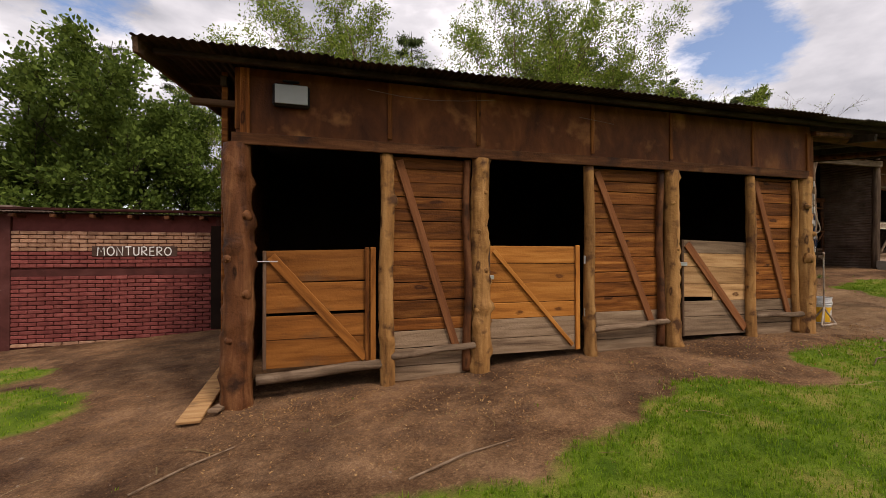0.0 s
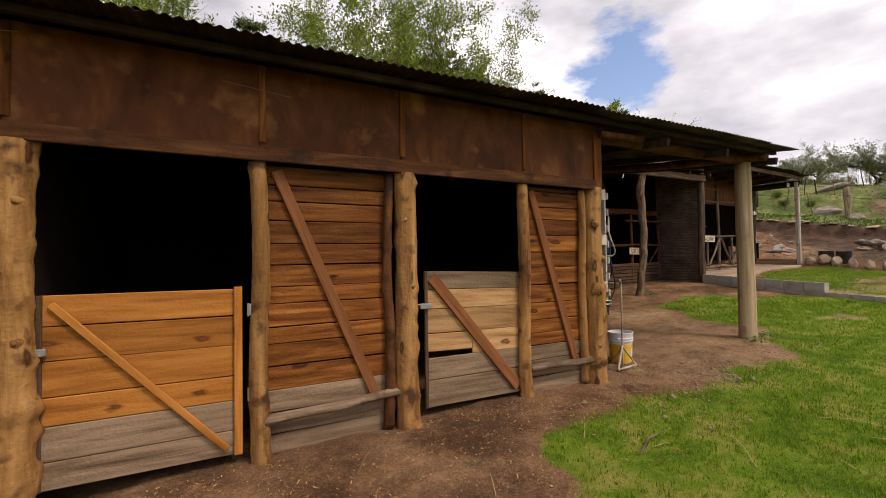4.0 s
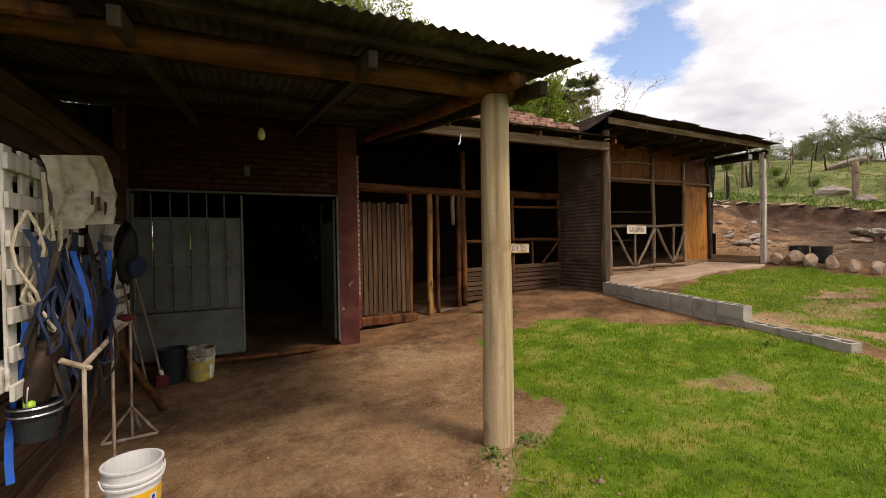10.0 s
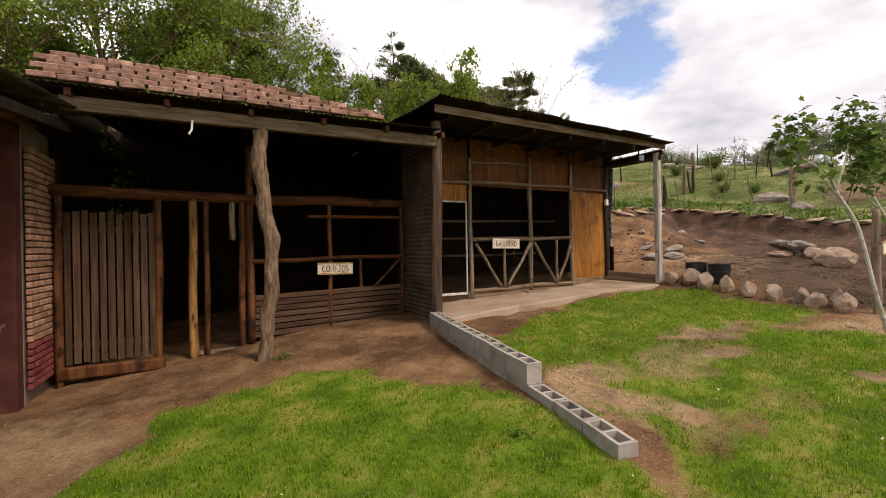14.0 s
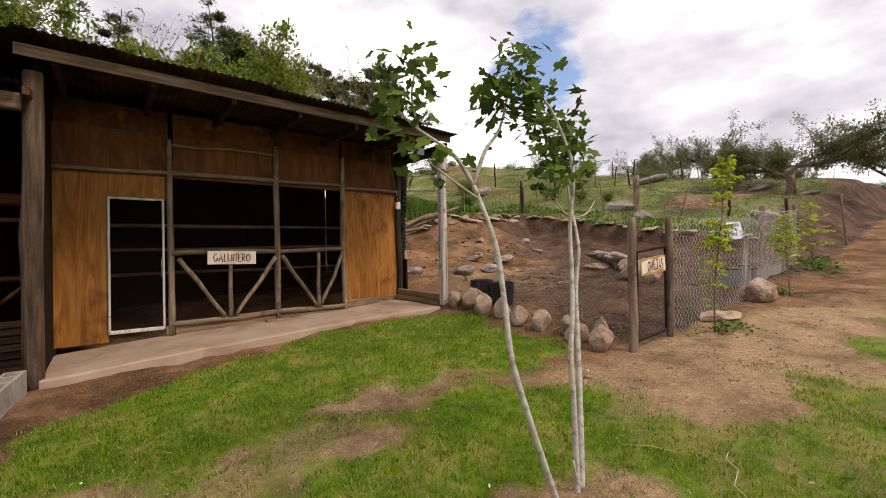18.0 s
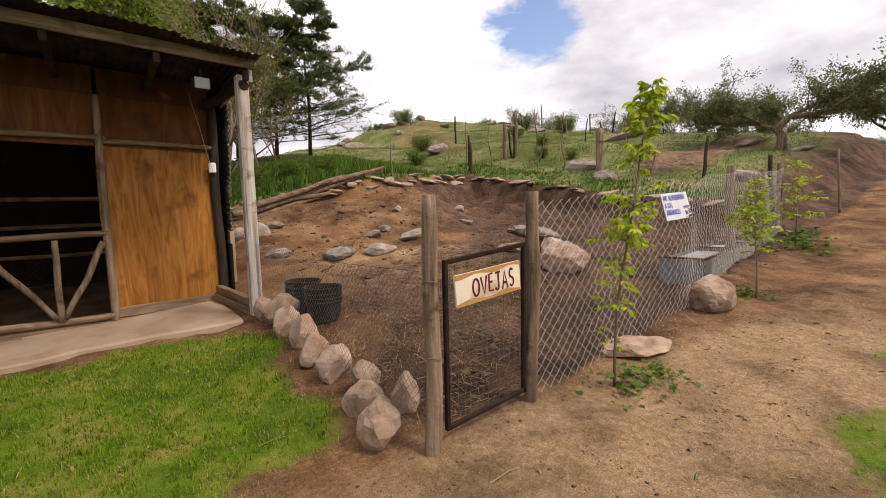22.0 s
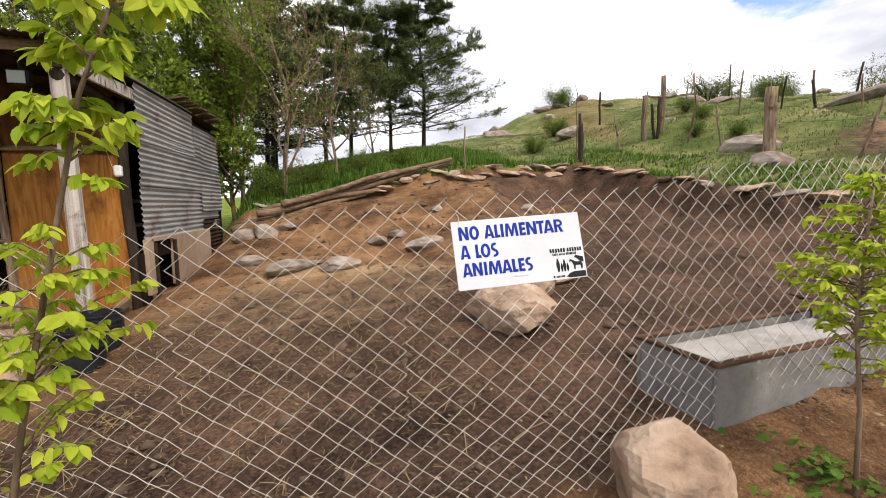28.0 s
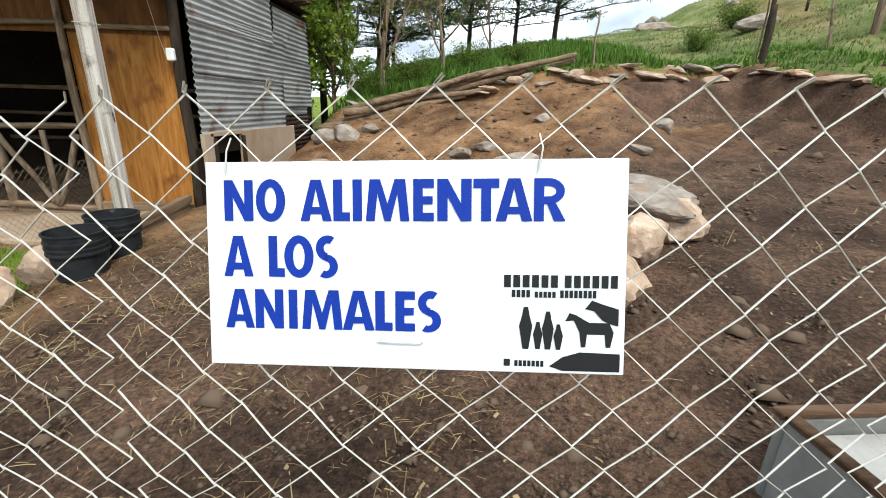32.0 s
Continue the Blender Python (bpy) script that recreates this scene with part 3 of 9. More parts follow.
def timber(name, p0, p1, w, h, mat, parent=None, up=(0, 0, 1), label="", ch=0.005):
    geo, m = bar(p0, p1, w, h, up, ch)
    me = mesh_data(name, geo[0], geo[1], mat)
    ob = new(name, me)
    ob.matrix_basis = m
    if parent is not None:
        ob.parent = parent
        ob.matrix_parent_inverse = parent_inverse(parent)
    if label:
        ob["label"] = label
    return ob


def tube(pts, radii, seg=10, rough=0.0, seed=0, caps=True, knots=0, boss=1.0):
    """A round bar through points; rough: uneven skin as a share of the radius; knots: number of bosses."""
    r = random.Random(seed)
    pts = [Vector(p) for p in pts]
    n = len(pts)
    bosses = [(r.uniform(0, n - 1), r.uniform(0, math.tau), r.uniform(0.08, 0.26) * boss * (1 if boss < 1.5 else r.uniform(0.3, 1.0))) for _ in range(knots)]
    V, F = [], []
    t = (pts[1] - pts[0]).normalized()
    a = t.orthogonal().normalized()
    for k, p in enumerate(pts):
        t = (pts[min(k + 1, n - 1)] - pts[max(k - 1, 0)]).normalized()
        a = (a - t * a.dot(t)).normalized()
        b = t.cross(a)
        for j in range(seg):
            w = math.tau * j / seg
            rad = radii[k] if hasattr(radii, "__len__") else radii
            rad *= 1 + rough * (noise.noise(Vector((math.cos(w) * 1.3 + seed, math.sin(w) * 1.3, k * 0.45))) * 1.2 + r.uniform(-0.25, 0.25))
            for kb, wb, hb in bosses:
                d = ((k - kb) * 0.9) ** 2 + (min(abs(w - wb), math.tau - abs(w - wb)) * 1.6) ** 2
                rad += radii[k] * hb * math.exp(-d * 1.6) if hasattr(radii, "__len__") else radii * hb * math.exp(-d * 1.6)
            V.append(p + (a * math.cos(w) + b * math.sin(w)) * rad)
    for k in range(n - 1):
        for j in range(seg):
            F.append((k * seg + j, k * seg + (j + 1) % seg, (k + 1) * seg + (j + 1) % seg, (k + 1) * seg + j))
    if caps:
        F.append(tuple(range(seg))[::-1])
        F.append(tuple((n - 1) * seg + j for j in range(seg)))
    return V, F


def pole(p0, p1, r0, r1=None, seg=12, n=14, rough=0.05, wob=0.01, seed=0, knots=0):
    """A round timber from p0 to p1, slightly crooked."""
    r = random.Random(seed * 7 + 1)
    p0, p1 = Vector(p0), Vector(p1)
    r1 = r0 if r1 is None else r1
    d = (p1 - p0).normalized()
    a = d.orthogonal().normalized()
    b = d.cross(a)
    f1, f2 = r.uniform(0, 6), r.uniform(0, 6)
    pts = []
    for k in range(n + 1):
        u = k / n
        s = math.sin(u * math.pi)
        pts.append(p0.lerp(p1, u) + (a * math.sin(f1 + u * 7) + b * math.sin(f2 + u * 6)) * wob * s)
    return tube(pts, [r0 + (r1 - r0) * k / n for k in range(n + 1)], seg, rough, seed, True, knots)


def corrugated(w, l, pitch=0.076, amp=0.009, per=6, rows=2, thick=0.0025, dent=0.0, seed=0):
    """A wavy sheet in its own plane: waves across x (0..w), length along y (0..l)."""
    r = random.Random(seed)
    nx = max(2, int(w / pitch * per))
    V, F = [], []
    for side in (0, 1):
        for j in range(rows + 1):
            for i in range(nx + 1):
                x = w * i / nx
                z = amp * math.sin(x / pitch * math.tau) + dent * noise.noise(Vector((x * 1.3 + seed, j * 0.8, seed)))
                V.append((x, l * j / rows, z - side * thick))
    k = nx + 1
    off = (rows + 1) * k
    for j in range(rows):
        for i in range(nx):
            q = (j * k + i, j * k + i + 1, (j + 1) * k + i + 1, (j + 1) * k + i)
            F.append(q)
            F.append(tuple(off + v for v in q[::-1]))
    for i in range(nx):
        F.append((i + 1, i, off + i, off + i + 1))
        a, b = rows * k + i, rows * k + i + 1
        F.append((a, b, off + b, off + a))
    for j in range(rows):
        a, b = j * k, (j + 1) * k
        F.append((a, b, off + b, off + a))
        a, b = j * k + nx, (j + 1) * k + nx
        F.append((b, a, off + a, off + b))
    return V, F


def boulder(cx, cy, cz, sx, sy, sz, seed, n=2, rough=0.28, cut=(0.5, 0.82)):
    bm = bmesh.new()
    bmesh.ops.create_icosphere(bm, subdivisions=n, radius=1.0)
    off = Vector((seed * 3.7, seed * 1.9, seed * 2.3))
    r = random.Random(seed)
    cuts = [Vector((r.uniform(-1, 1), r.uniform(-1, 1), r.uniform(-0.7, 1))).normalized() for _ in range(10)]
    deep = [r.uniform(*cut) for _ in cuts]
    V = []
    for v in bm.verts:
        p = v.co.copy()
        d = 1 + rough * noise.noise(p * 1.1 + off) + rough * 0.4 * noise.noise(p * 3.1 + off)
        p = p * d
        for c, w in zip(cuts, deep):
            over = p.dot(c) - w
            if over > 0:
                p -= c * over * 0.93
        p *= 1 + 0.06 * noise.noise(p * 4.3 + off) + 0.035 * noise.noise(p * 9.7 + off)
        V.append((cx + p.x * sx, cy + p.y * sy, cz + p.z * sz))
    F = [tuple(v.index for v in f.verts) for f in bm.faces]
    bm.free()
    return V, F


def sstep(a, b, x):
    u = np.clip((np.asarray(x, float) - a) / (b - a), 0, 1)
    return u * u * (3 - 2 * u)


# ---- ground ----
def north_edge(x):
    return np.interp(x, [20, 27, 31, 36], [9.1, 9.1, 9.9, 10.6])


def outside(x, y):
    """How far past the rim of the sheep pen a point lies: over its north bank or its east one."""
    x, y = np.asarray(x, float), np.asarray(y, float)
    east = x - np.interp(y, [0, 1, 4, 7, 12], [31.6, 31.4, 31.0, 30.6, 30.6])
    return np.maximum(y - north_edge(x), np.where(y > 0.6, east, -9.0))


def ground_z(x, y):
    x, y = np.asarray(x, float), np.asarray(y, float)
    base = np.interp(x, [-40, -6, 0, 4.35, 8, 11, 13.6, 16, 20, 22, 25, 32, 40, 60, 400], [-3.5, -0.55, -0.19, 0.1, 0.2, 0.36, 0.53, 0.72, 0.97, 1.1, 1.3, 1.75, 3.1, 5.2, 10])
    base = base + 0.05 * np.clip(y, -2, 5.2) * sstep(10, 15, x) + 0.02 * np.clip(y, -3, 3) * (1 - sstep(10, 15, x))
    base = base - 0.03 * np.clip(-y - 5, 0, 60)
    wall = sstep(20.8, 22.2, x + 0.15 * np.clip(y - 8.5, 0, 9))
    floor = base + 0.22 * sstep(0.4, 3.5, y) * wall + 0.1 * sstep(3, 7, y) * wall
    # land outside the pen: a terrace to the north, a long grassy slope to the east
    north = np.interp(x, [18, 21.3, 24, 26.9, 31, 60], [2.0, 2.38, 2.92, 3.45, 4.0, 6.5]) + np.interp(y, [-50, 0, 9, 18, 30, 400], [-0.2, 0, 0, 1.7, 2.4, 8])
    xe, ye = np.interp(x, [0, 46, 400], [0, 46, 62]), np.interp(y, [-100, 0, 28, 400], [-4, 0, 28, 38])
    east = 3.25 + 0.195 * (xe - 31) + 0.17 * (ye - 7)
    east = east + 0.22 * np.sin((x - 31) * 0.9 + 0.3 * y) * sstep(32, 36, x) + 0.3 * sstep(0.15, 0.4, np.sin(0.35 * (x * 0.8 - y * 0.5))) * sstep(33, 36, x)
    land = north + (east - north) * sstep(27.0, 31.0, x)
    dn, de = y - north_edge(x), x - np.interp(y, [0, 1, 4, 7, 12], [31.6, 31.4, 31.0, 30.6, 30.6])
    steep = sstep(27.2, 28.6, x)
    rise_n = (0.84 - 0.44 * steep) * sstep(-3.6, 0.2, dn) + 0.16 * sstep(0.15, 0.3, dn) + 0.44 * steep * sstep(-0.75, -0.1, dn)
    rise_e = (0.3 * sstep(-1.8, -0.2, de) + 0.7 * sstep(-0.35, 0.05, de)) * sstep(0.6, 2.2, y)
    m = (1 - (1 - rise_n) * (1 - rise_e)) * wall
    z = floor + (land - floor) * m
    z = z + 0.05 * np.clip(y - 6, 0, 80) * (1 - wall)
    dt = y - (0.55 + 0.14 * (x - 25.8))
    z = z + 0.11 * sstep(25.3, 25.8, x) * (1 - sstep(0.3, 0.75, np.abs(dt))) * (1 - sstep(27.5, 29, x))
    ruts = 0.018 * np.sin(x * 0.9 + y * 6.1 + 1.4 * np.sin(x * 1.3)) * sstep(0.3, 1.0, -y) * (1 - sstep(9, 12, x)) * sstep(-6, -3, x)
    swell = ruts + 0.03 * np.sin(x * 1.7 + y * 0.6) * np.cos(y * 1.3 - x * 0.4) + 0.012 * np.sin(x * 5.1 + 1) * np.sin(y * 4.3 + 2)
    lump = 0.06 * np.sin(x * 2.3 + 1) * np.sin(y * 1.9) * sstep(22, 24, x) * sstep(2, 5, y) + 0.03 * np.sin(x * 5.7) * np.sin(y * 6.3 + x) * sstep(22, 24, x) * sstep(5, 7, y)
    knoll = 1.2 * np.exp(-(((x - 40.5) / 4.0) ** 2 + ((y - 29.0) / 3.5) ** 2))
    return z + swell * 0.6 + lump + knoll


def gz(x, y):
    return float(ground_z(x, y))


def blob(x, y, cx, cy, rx, ry):
    return 1 - sstep(0.75, 1.25, np.hypot((x - cx) / rx, (y - cy) / ry))


def grass_mask(x, y):
    """Where turf grows: the lawn before the barns, the strip by the coop, and the hill."""
    x, y = np.asarray(x, float), np.asarray(y, float)
    x, y = x + 0.14 * np.sin(3.3 * y + 1.9 * x) + 0.06 * np.sin(9.1 * y - 5 * x), y + 0.12 * np.sin(3.7 * x + 0.8 * y + 1) + 0.06 * np.sin(8.3 * x + 6 * y)
    edge = np.interp(x, [1.2, 2.7, 3.6, 3.95, 4.9, 5.5, 6.3, 6.5, 6.9, 7.9, 9.8, 10.8, 11.6, 12.0, 12.2, 12.5, 13.4, 14.3, 15.0, 15.5], [-2.25, -2.15, -2.0, -1.5, -1.25, -1.8, -1.75, -1.05, -0.78, -0.88, -0.82, -0.8, -0.3, 0.4, 1.6, 2.3, 2.65, 2.45, 1.6, 1.3])
    lawn = sstep(-0.25, 0.2, edge - y) * sstep(0.9, 1.9, x) * (1 - sstep(15.45, 15.6, x))
    low, top = np.interp(x, [15.7, 16.5, 18, 20, 21.2], [-3.5, -2.8, -1.7, -0.5, 0.7]), np.interp(x, [15.7, 16.2, 18, 20.0, 21.3], [1.2, 2.2, 3.2, 3.55, 2.9])
    strip = sstep(-0.6, 0.5, y - low) * sstep(-0.2, 0.2, top - y) * sstep(15.75, 15.95, x) * (1 - sstep(21.0, 21.4, x))
    front = sstep(15.3, 15.8, x) * sstep(-0.3, 0.4, -0.8 - y) * (1 - sstep(21.4, 22.6, x)) * (1 - 0.35 * sstep(19, 20, x))
    bare = 0.8 * blob(x, y, 13.85, -0.2, 0.42, 0.3) + blob(x, y, 18.95, -1.0, 0.5, 0.34) + blob(x, y, 16.15, 0.5, 0.3, 0.6) + 0.6 * blob(x, y, 17.6, 0.5, 0.7, 0.45) + 0.45 * blob(x, y, 18.7, 1.1, 0.5, 0.35) + 0.7 * blob(x, y, 16.4, -0.7, 0.35, 0.3) + 0.5 * blob(x, y, 17.3, -0.5, 0.5, 0.3) + 0.6 * blob(x, y, 20.7, -1.05, 0.5, 0.3) + 0.8 * blob(x, y, 16.26, -0.1, 0.35, 0.45) + 0.8 * blob(x, y, 16.65, 0.75, 0.3, 0.4) + 0.75 * blob(x, y, 18.5, 1.05, 0.55, 0.16) + 0.75 * blob(x, y, 19.3, 0.75, 0.7, 0.2) + 0.8 * blob(x, y, 20.4, 0.35, 0.7, 0.35) + 0.55 * blob(x, y, 18.25, 0.3, 0.4, 0.15) + 0.7 * blob(x, y, 16.8, 2.9, 0.5, 0.3) + 0.7 * blob(x, y, 21.2, -1.1, 0.6, 0.3)
    bare = 0.8 * bare + 0.22 * sstep(16.0, 16.6, x) * (1 - sstep(20.4, 21.2, x)) * np.exp(-((y - 0.75 + 0.12 * (x - 17)) / 0.42) ** 2) * (0.5 + 0.5 * np.sin(4.1 * x + 2 * np.sin(3.3 * y)) * np.sin(3.1 * y + 1.7 * x))
    left = blob(x, y, -2.3, 0.8, 1.0, 0.85) + blob(x, y, -3.6, 2.3, 1.2, 0.6)
    wall = sstep(20.8, 22.2, x + 0.15 * np.clip(y - 8.5, 0, 9))
    hill = sstep(0.15, 0.7, outside(x, y)) * np.maximum(wall, sstep(7, 9, y))
    hill = 0.74 * hill * (1 - 0.85 * blob(x, y, 39.5, 5.4, 5, 1.3)) * (0.2 + 0.8 * sstep(1.2, 3.6, y)) * (1 - 0.35 * sstep(33, 35, x) * sstep(0.72, 0.9, np.sin(0.35 * (x * 0.8 - y * 0.5) + 1.2)))
    behind = sstep(8.5, 10, y) * (1 - wall)
    right = 0.25 * sstep(31, 35, x) * sstep(0.5, 1.5, -y) + 0.75 * blob(x, y, 25.3, -1.75, 0.8, 0.25) + 0.75 * blob(x, y, 23.6, -1.75, 0.8, 0.3) + 0.7 * blob(x, y, 22.6, -2.9, 1.2, 0.4)
    south = sstep(4.6, 6.5, -y) * (0.4 + 0.6 * sstep(2, 5, x))
    g = np.clip(lawn + strip + front + left, 0, 1) - np.clip(bare, 0, 1)
    return np.clip(np.maximum.reduce([g, hill, behind, right * 0.9, south]), 0, 1)


def axis(lo, hi, fine, far, step, grow=1.16):
    mid = list(np.arange(lo, hi + 1e-6, step))
    a, d = [], step
    v = lo
    while v > -far:
        d *= grow
        v -= d
        a.append(v)
    b, d, v = [], step, hi
    while v < far:
        d *= grow
        v += d
        b.append(v)
    return np.array(a[::-1] + mid + b)


def build_ground():
    xs, ys = axis(-6, 36, 0, 2500, 0.14), axis(-7, 13, 0, 2500, 0.14)
    X, Y = np.meshgrid(xs, ys, indexing="ij")
    Z = ground_z(X, Y)
    near = (X > -7) & (X < 37) & (Y > -8) & (Y < 14)
    G = grass_mask(X, Y)
    Z = Z + np.where(near, rng.normal(0, 0.006, Z.shape) * np.where((X > 21.5) & (Y > 0.3), 2.6, 1.0), 0)
    nx, ny = X.shape
    me = bpy.data.meshes.new("ground")
    i = np.arange(nx * ny).reshape(nx, ny)
    quads = np.stack([i[:-1, :-1], i[1:, :-1], i[1:, 1:], i[:-1, 1:]], -1).reshape(-1)
    me.vertices.add(nx * ny)
    me.vertices.foreach_set("co", np.stack([X, Y, Z], -1).reshape(-1))
    n = (nx - 1) * (ny - 1)
    me.loops.add(4 * n)
    me.loops.foreach_set("vertex_index", quads)
    me.polygons.add(n)
    me.polygons.foreach_set("loop_start", np.arange(0, 4 * n, 4))
    me.polygons.foreach_set("use_smooth", np.ones(n, bool))
    me.update()
    # pen mire, darker ground by the stable, moist bank face with painted shade
    mud_and_shade = np.clip(0.55 * blob(X, Y, 22.3, 0.8, 1.1, 0.8) + 0.62 * sstep(22.2, 23.2, X) * sstep(0.0, 0.4, Y) * (1 - sstep(1.2, 2.6, Y)) * (1 - sstep(24.6, 25.8, X)) + 0.6 * sstep(21.3, 22.5, X) * sstep(0.0, 0.6, Y) * (1 - sstep(3.0, 5.5, Y + 0.25 * (24 - X))) + 0.42 * sstep(25.5, 27.5, X) * sstep(0.2, 1.0, Y) * (1 - sstep(7, 9, Y)) + 0.4 * sstep(-3.0, -1.2, Y) * (1 - sstep(4, 6, Y)) * (1 - sstep(7, 8.5, X)) + 0.22 * sstep(21.5, 23, X) * sstep(0.4, 2, Y) * (1 - sstep(0, 0.4, outside(X, Y))) + sstep(-1.3, -0.7, outside(X, Y)) * (1 - sstep(0.1, 0.3, outside(X, Y))) * sstep(27.2, 28.6, X), 0, 1)
    pale = np.clip(0.68 * blob(X, Y, 21.9, -1.2, 3.6, 1.5) + 0.12 * blob(X, Y, 3.5, -1.4, 7.0, 0.8) + 0.5 * blob(X, Y, 9.9, 1.0, 2.6, 2.4) + 0.3 * blob(X, Y, 13.2, 3.0, 2.2, 1.4) + 0.45 * blob(X, Y, 25.5, -1.6, 4, 1.3) + 0.7 * blob(X, Y, 13.9, -0.15, 0.7, 0.5) + 0.6 * blob(X, Y, 11.9, -0.3, 0.8, 0.4) + 0.45 * blob(X, Y, 9.6, -1.4, 1.3, 0.5) + 0.45 * blob(X, Y, 23.6, 3.9, 2.2, 1.3) + 0.28 * blob(X, Y, 25.2, 5.6, 3.0, 1.3) + 0.5 * blob(X, Y, 39.5, 5.4, 5, 1.6) + 0.45 * blob(X, Y, 18.4, 0.55, 2.4, 1.1) + 0.7 * blob(X, Y, 19.0, -1.0, 0.6, 0.45) + 0.7 * blob(X, Y, 16.3, 0.2, 0.5, 0.9) + 0.6 * blob(X, Y, 17.6, 0.5, 0.8, 0.5) + 0.6 * blob(X, Y, 18.7, 1.1, 0.6, 0.4), 0, 1)
    hill = np.maximum(sstep(0.1, 0.8, outside(X, Y)) * sstep(20.5, 22, X), sstep(30.5, 33, X))
    for key, val in (("grass", G), ("mud_and_shade", mud_and_shade), ("pale", pale), ("hill", hill)):
        at = me.attributes.new(key, "FLOAT", "POINT")
        at.data.foreach_set("value", val.reshape(-1).astype(np.float32))
    me.materials.append(M["ground"])
    return tagged(new("ground", me), "brown trodden earth with lawn patches rising into a grassy hill", "ground", kind="structure")


build_ground()

# ---- stable ----
stable = thing("stable", (4.2, 0, 0), "long brown timber stable with three half-door stalls under a corrugated roof", "stable", kind="structure")


def knotty_post(name, parent, x, y, z0, z1, r0, r1, mat, seed, knots, lean=0.0):
    pts, rad = [], []
    n = 52
    for k in range(n + 1):
        u = k / n
        pts.append((x + lean * u + 0.012 * math.sin(seed + u * 9), y + 0.01 * math.sin(seed * 2 + u * 7), z0 + (z1 - z0) * u))
        rad.append(r0 + (r1 - r0) * u)
    return part(name, tube(pts, rad, 22, 0.06, seed, True, knots * 2, 2.0), mat, parent, smooth=True)


def knot_face(parent, x, y, z, r, seed, mat):
    """A grown-over branch stub: a soft swelling with a sunken eye."""
    q = random.Random(seed)
    dx, dz = q.uniform(-0.3, 0.3) * r, q.uniform(-0.5, 0.2) * r
    geo = tube([(x, y + 0.05, z), (x, y + 0.03, z), (x + dx * 0.6, y + 0.012, z + dz * 0.6), (x + dx, y, z + dz), (x + dx, y - 0.004, z + dz), (x + dx, y + 0.004, z + dz)], [r * 2.1, r * 1.8, r * 1.3, r * 0.85, r * 0.6, r * 0.4], 14, 0.2, seed)
    part("branch_stub", geo, mat, parent, smooth=True)


def build_stable():
    s = stable
    # thick posts, thin posts, companion poles
    p = knotty_post("corner_post", s, 0.35, -0.05, -0.4, 2.44, 0.15, 0.125, "log_red", 3, 26)
    p = knotty_post("post", s, 2.91, -0.05, -0.2, 2.44, 0.115, 0.1, "log_pine", 5, 24)
    p = knotty_post("post", s, 5.61, -0.05, -0.1, 2.44, 0.11, 0.1, "log_pine", 8, 18)
    p = knotty_post("end_post", s, 8.0, -0.05, 0.0, 2.46, 0.135, 0.108, "log_pine", 17, 6)
    for k, (x, z, r) in enumerate(((0.3, 0.5, 0.035), (0.42, 0.95, 0.04), (0.28, 1.3, 0.035), (0.43, 1.72, 0.04), (0.33, 2.1, 0.03), (2.86, 0.7, 0.03), (2.95, 1.15, 0.034), (2.88, 1.6, 0.028), (2.94, 2.05, 0.034), (5.57, 0.8, 0.028), (5.64, 1.4, 0.03), (5.58, 2.0, 0.028), (7.97, 1.25, 0.06), (7.95, 2.02, 0.03), (8.06, 1.62, 0.026), (7.96, 0.62, 0.026))):
        knot_face(s, x, -0.18 if x < 1 or x > 7 else -0.15, z, r * 0.8, k + 29, "log_red" if x < 1 else "log_pine")
    for k, (x, r) in enumerate(((1.83, 0.078), (4.36, 0.068), (6.97, 0.065))):
        knotty_post("door_post", s, x, -0.06, gz(x, 0) - 0.25, 2.43, r * 1.1, r * 0.92, "log_pine", 13 + k, 5)
    for k, x in enumerate((2.76, 5.44, 7.83)):
        knotty_post("side_pole", s, x, -0.045, gz(x, 0) + 0.02, 2.42, 0.05, 0.04, "log_red" if k < 2 else "log_pine", 23 + k, 4)
    # header board, hardboard panels, battens
    xs = (0.33, 1.84, 2.86, 4.36, 5.55, 6.95, 8.07)
    timber("header_board", (0.3, -0.13, 2.487), (7.99, -0.13, 2.487), 0.032, 0.115, "rail_red", s, label="long reddish header board")
    for k in range(6):
        a, b = xs[k], xs[k + 1]
        part("fascia_panel", box((a + b) / 2, -0.095, 2.855, b - a - 0.006, 0.018, 0.69, 0.003), "fascia_paint", s)
        timber("batten", (a + 0.02, -0.112, 2.58), (a + 0.02, -0.112, 3.19), 0.05, 0.018, "stain_wood", s, up=(0, 1, 0))
    timber("batten", (8.04, -0.115, 2.44), (8.04, -0.115, 3.1), 0.12, 0.03, "stain_wood", s, up=(0, 1, 0))
    timber("batten", (0.42, -0.125, 2.45), (0.42, -0.125, 3.19), 0.09, 0.025, "stain_wood", s, up=(0, 1, 0))
    # plank panels between the stalls
    for k, (a, b) in enumerate(((1.9, 2.76), (4.42, 5.46), (7.03, 7.84))):
        # backing coloured as shade, seen through the gaps between planks
        panel = part("wall_panel", box((a + b) / 2, 0.035, 1.3, b - a, 0.02, 2.2, 0.003), "room_shade", s)
        z = gz((a + b) / 2, 0) - 0.02
        r = random.Random(40 + k)
        j = 0
        while z < 2.4:
            h = r.uniform(0.13, 0.2)
            h = min(h, 2.43 - z)
            if h < 0.04:
                break
            mat = "grey_wood" if z < gz(a, 0) + 0.4 else "stain_wood"
            timber("plank", (a, 0.0 + r.uniform(-0.004, 0.004), z + h / 2 + r.uniform(-0.003, 0.003)), (b, 0.0, z + h / 2 + r.uniform(-0.006, 0.006)), 0.024, h - 0.007, mat, panel)
            z += h
            j += 1
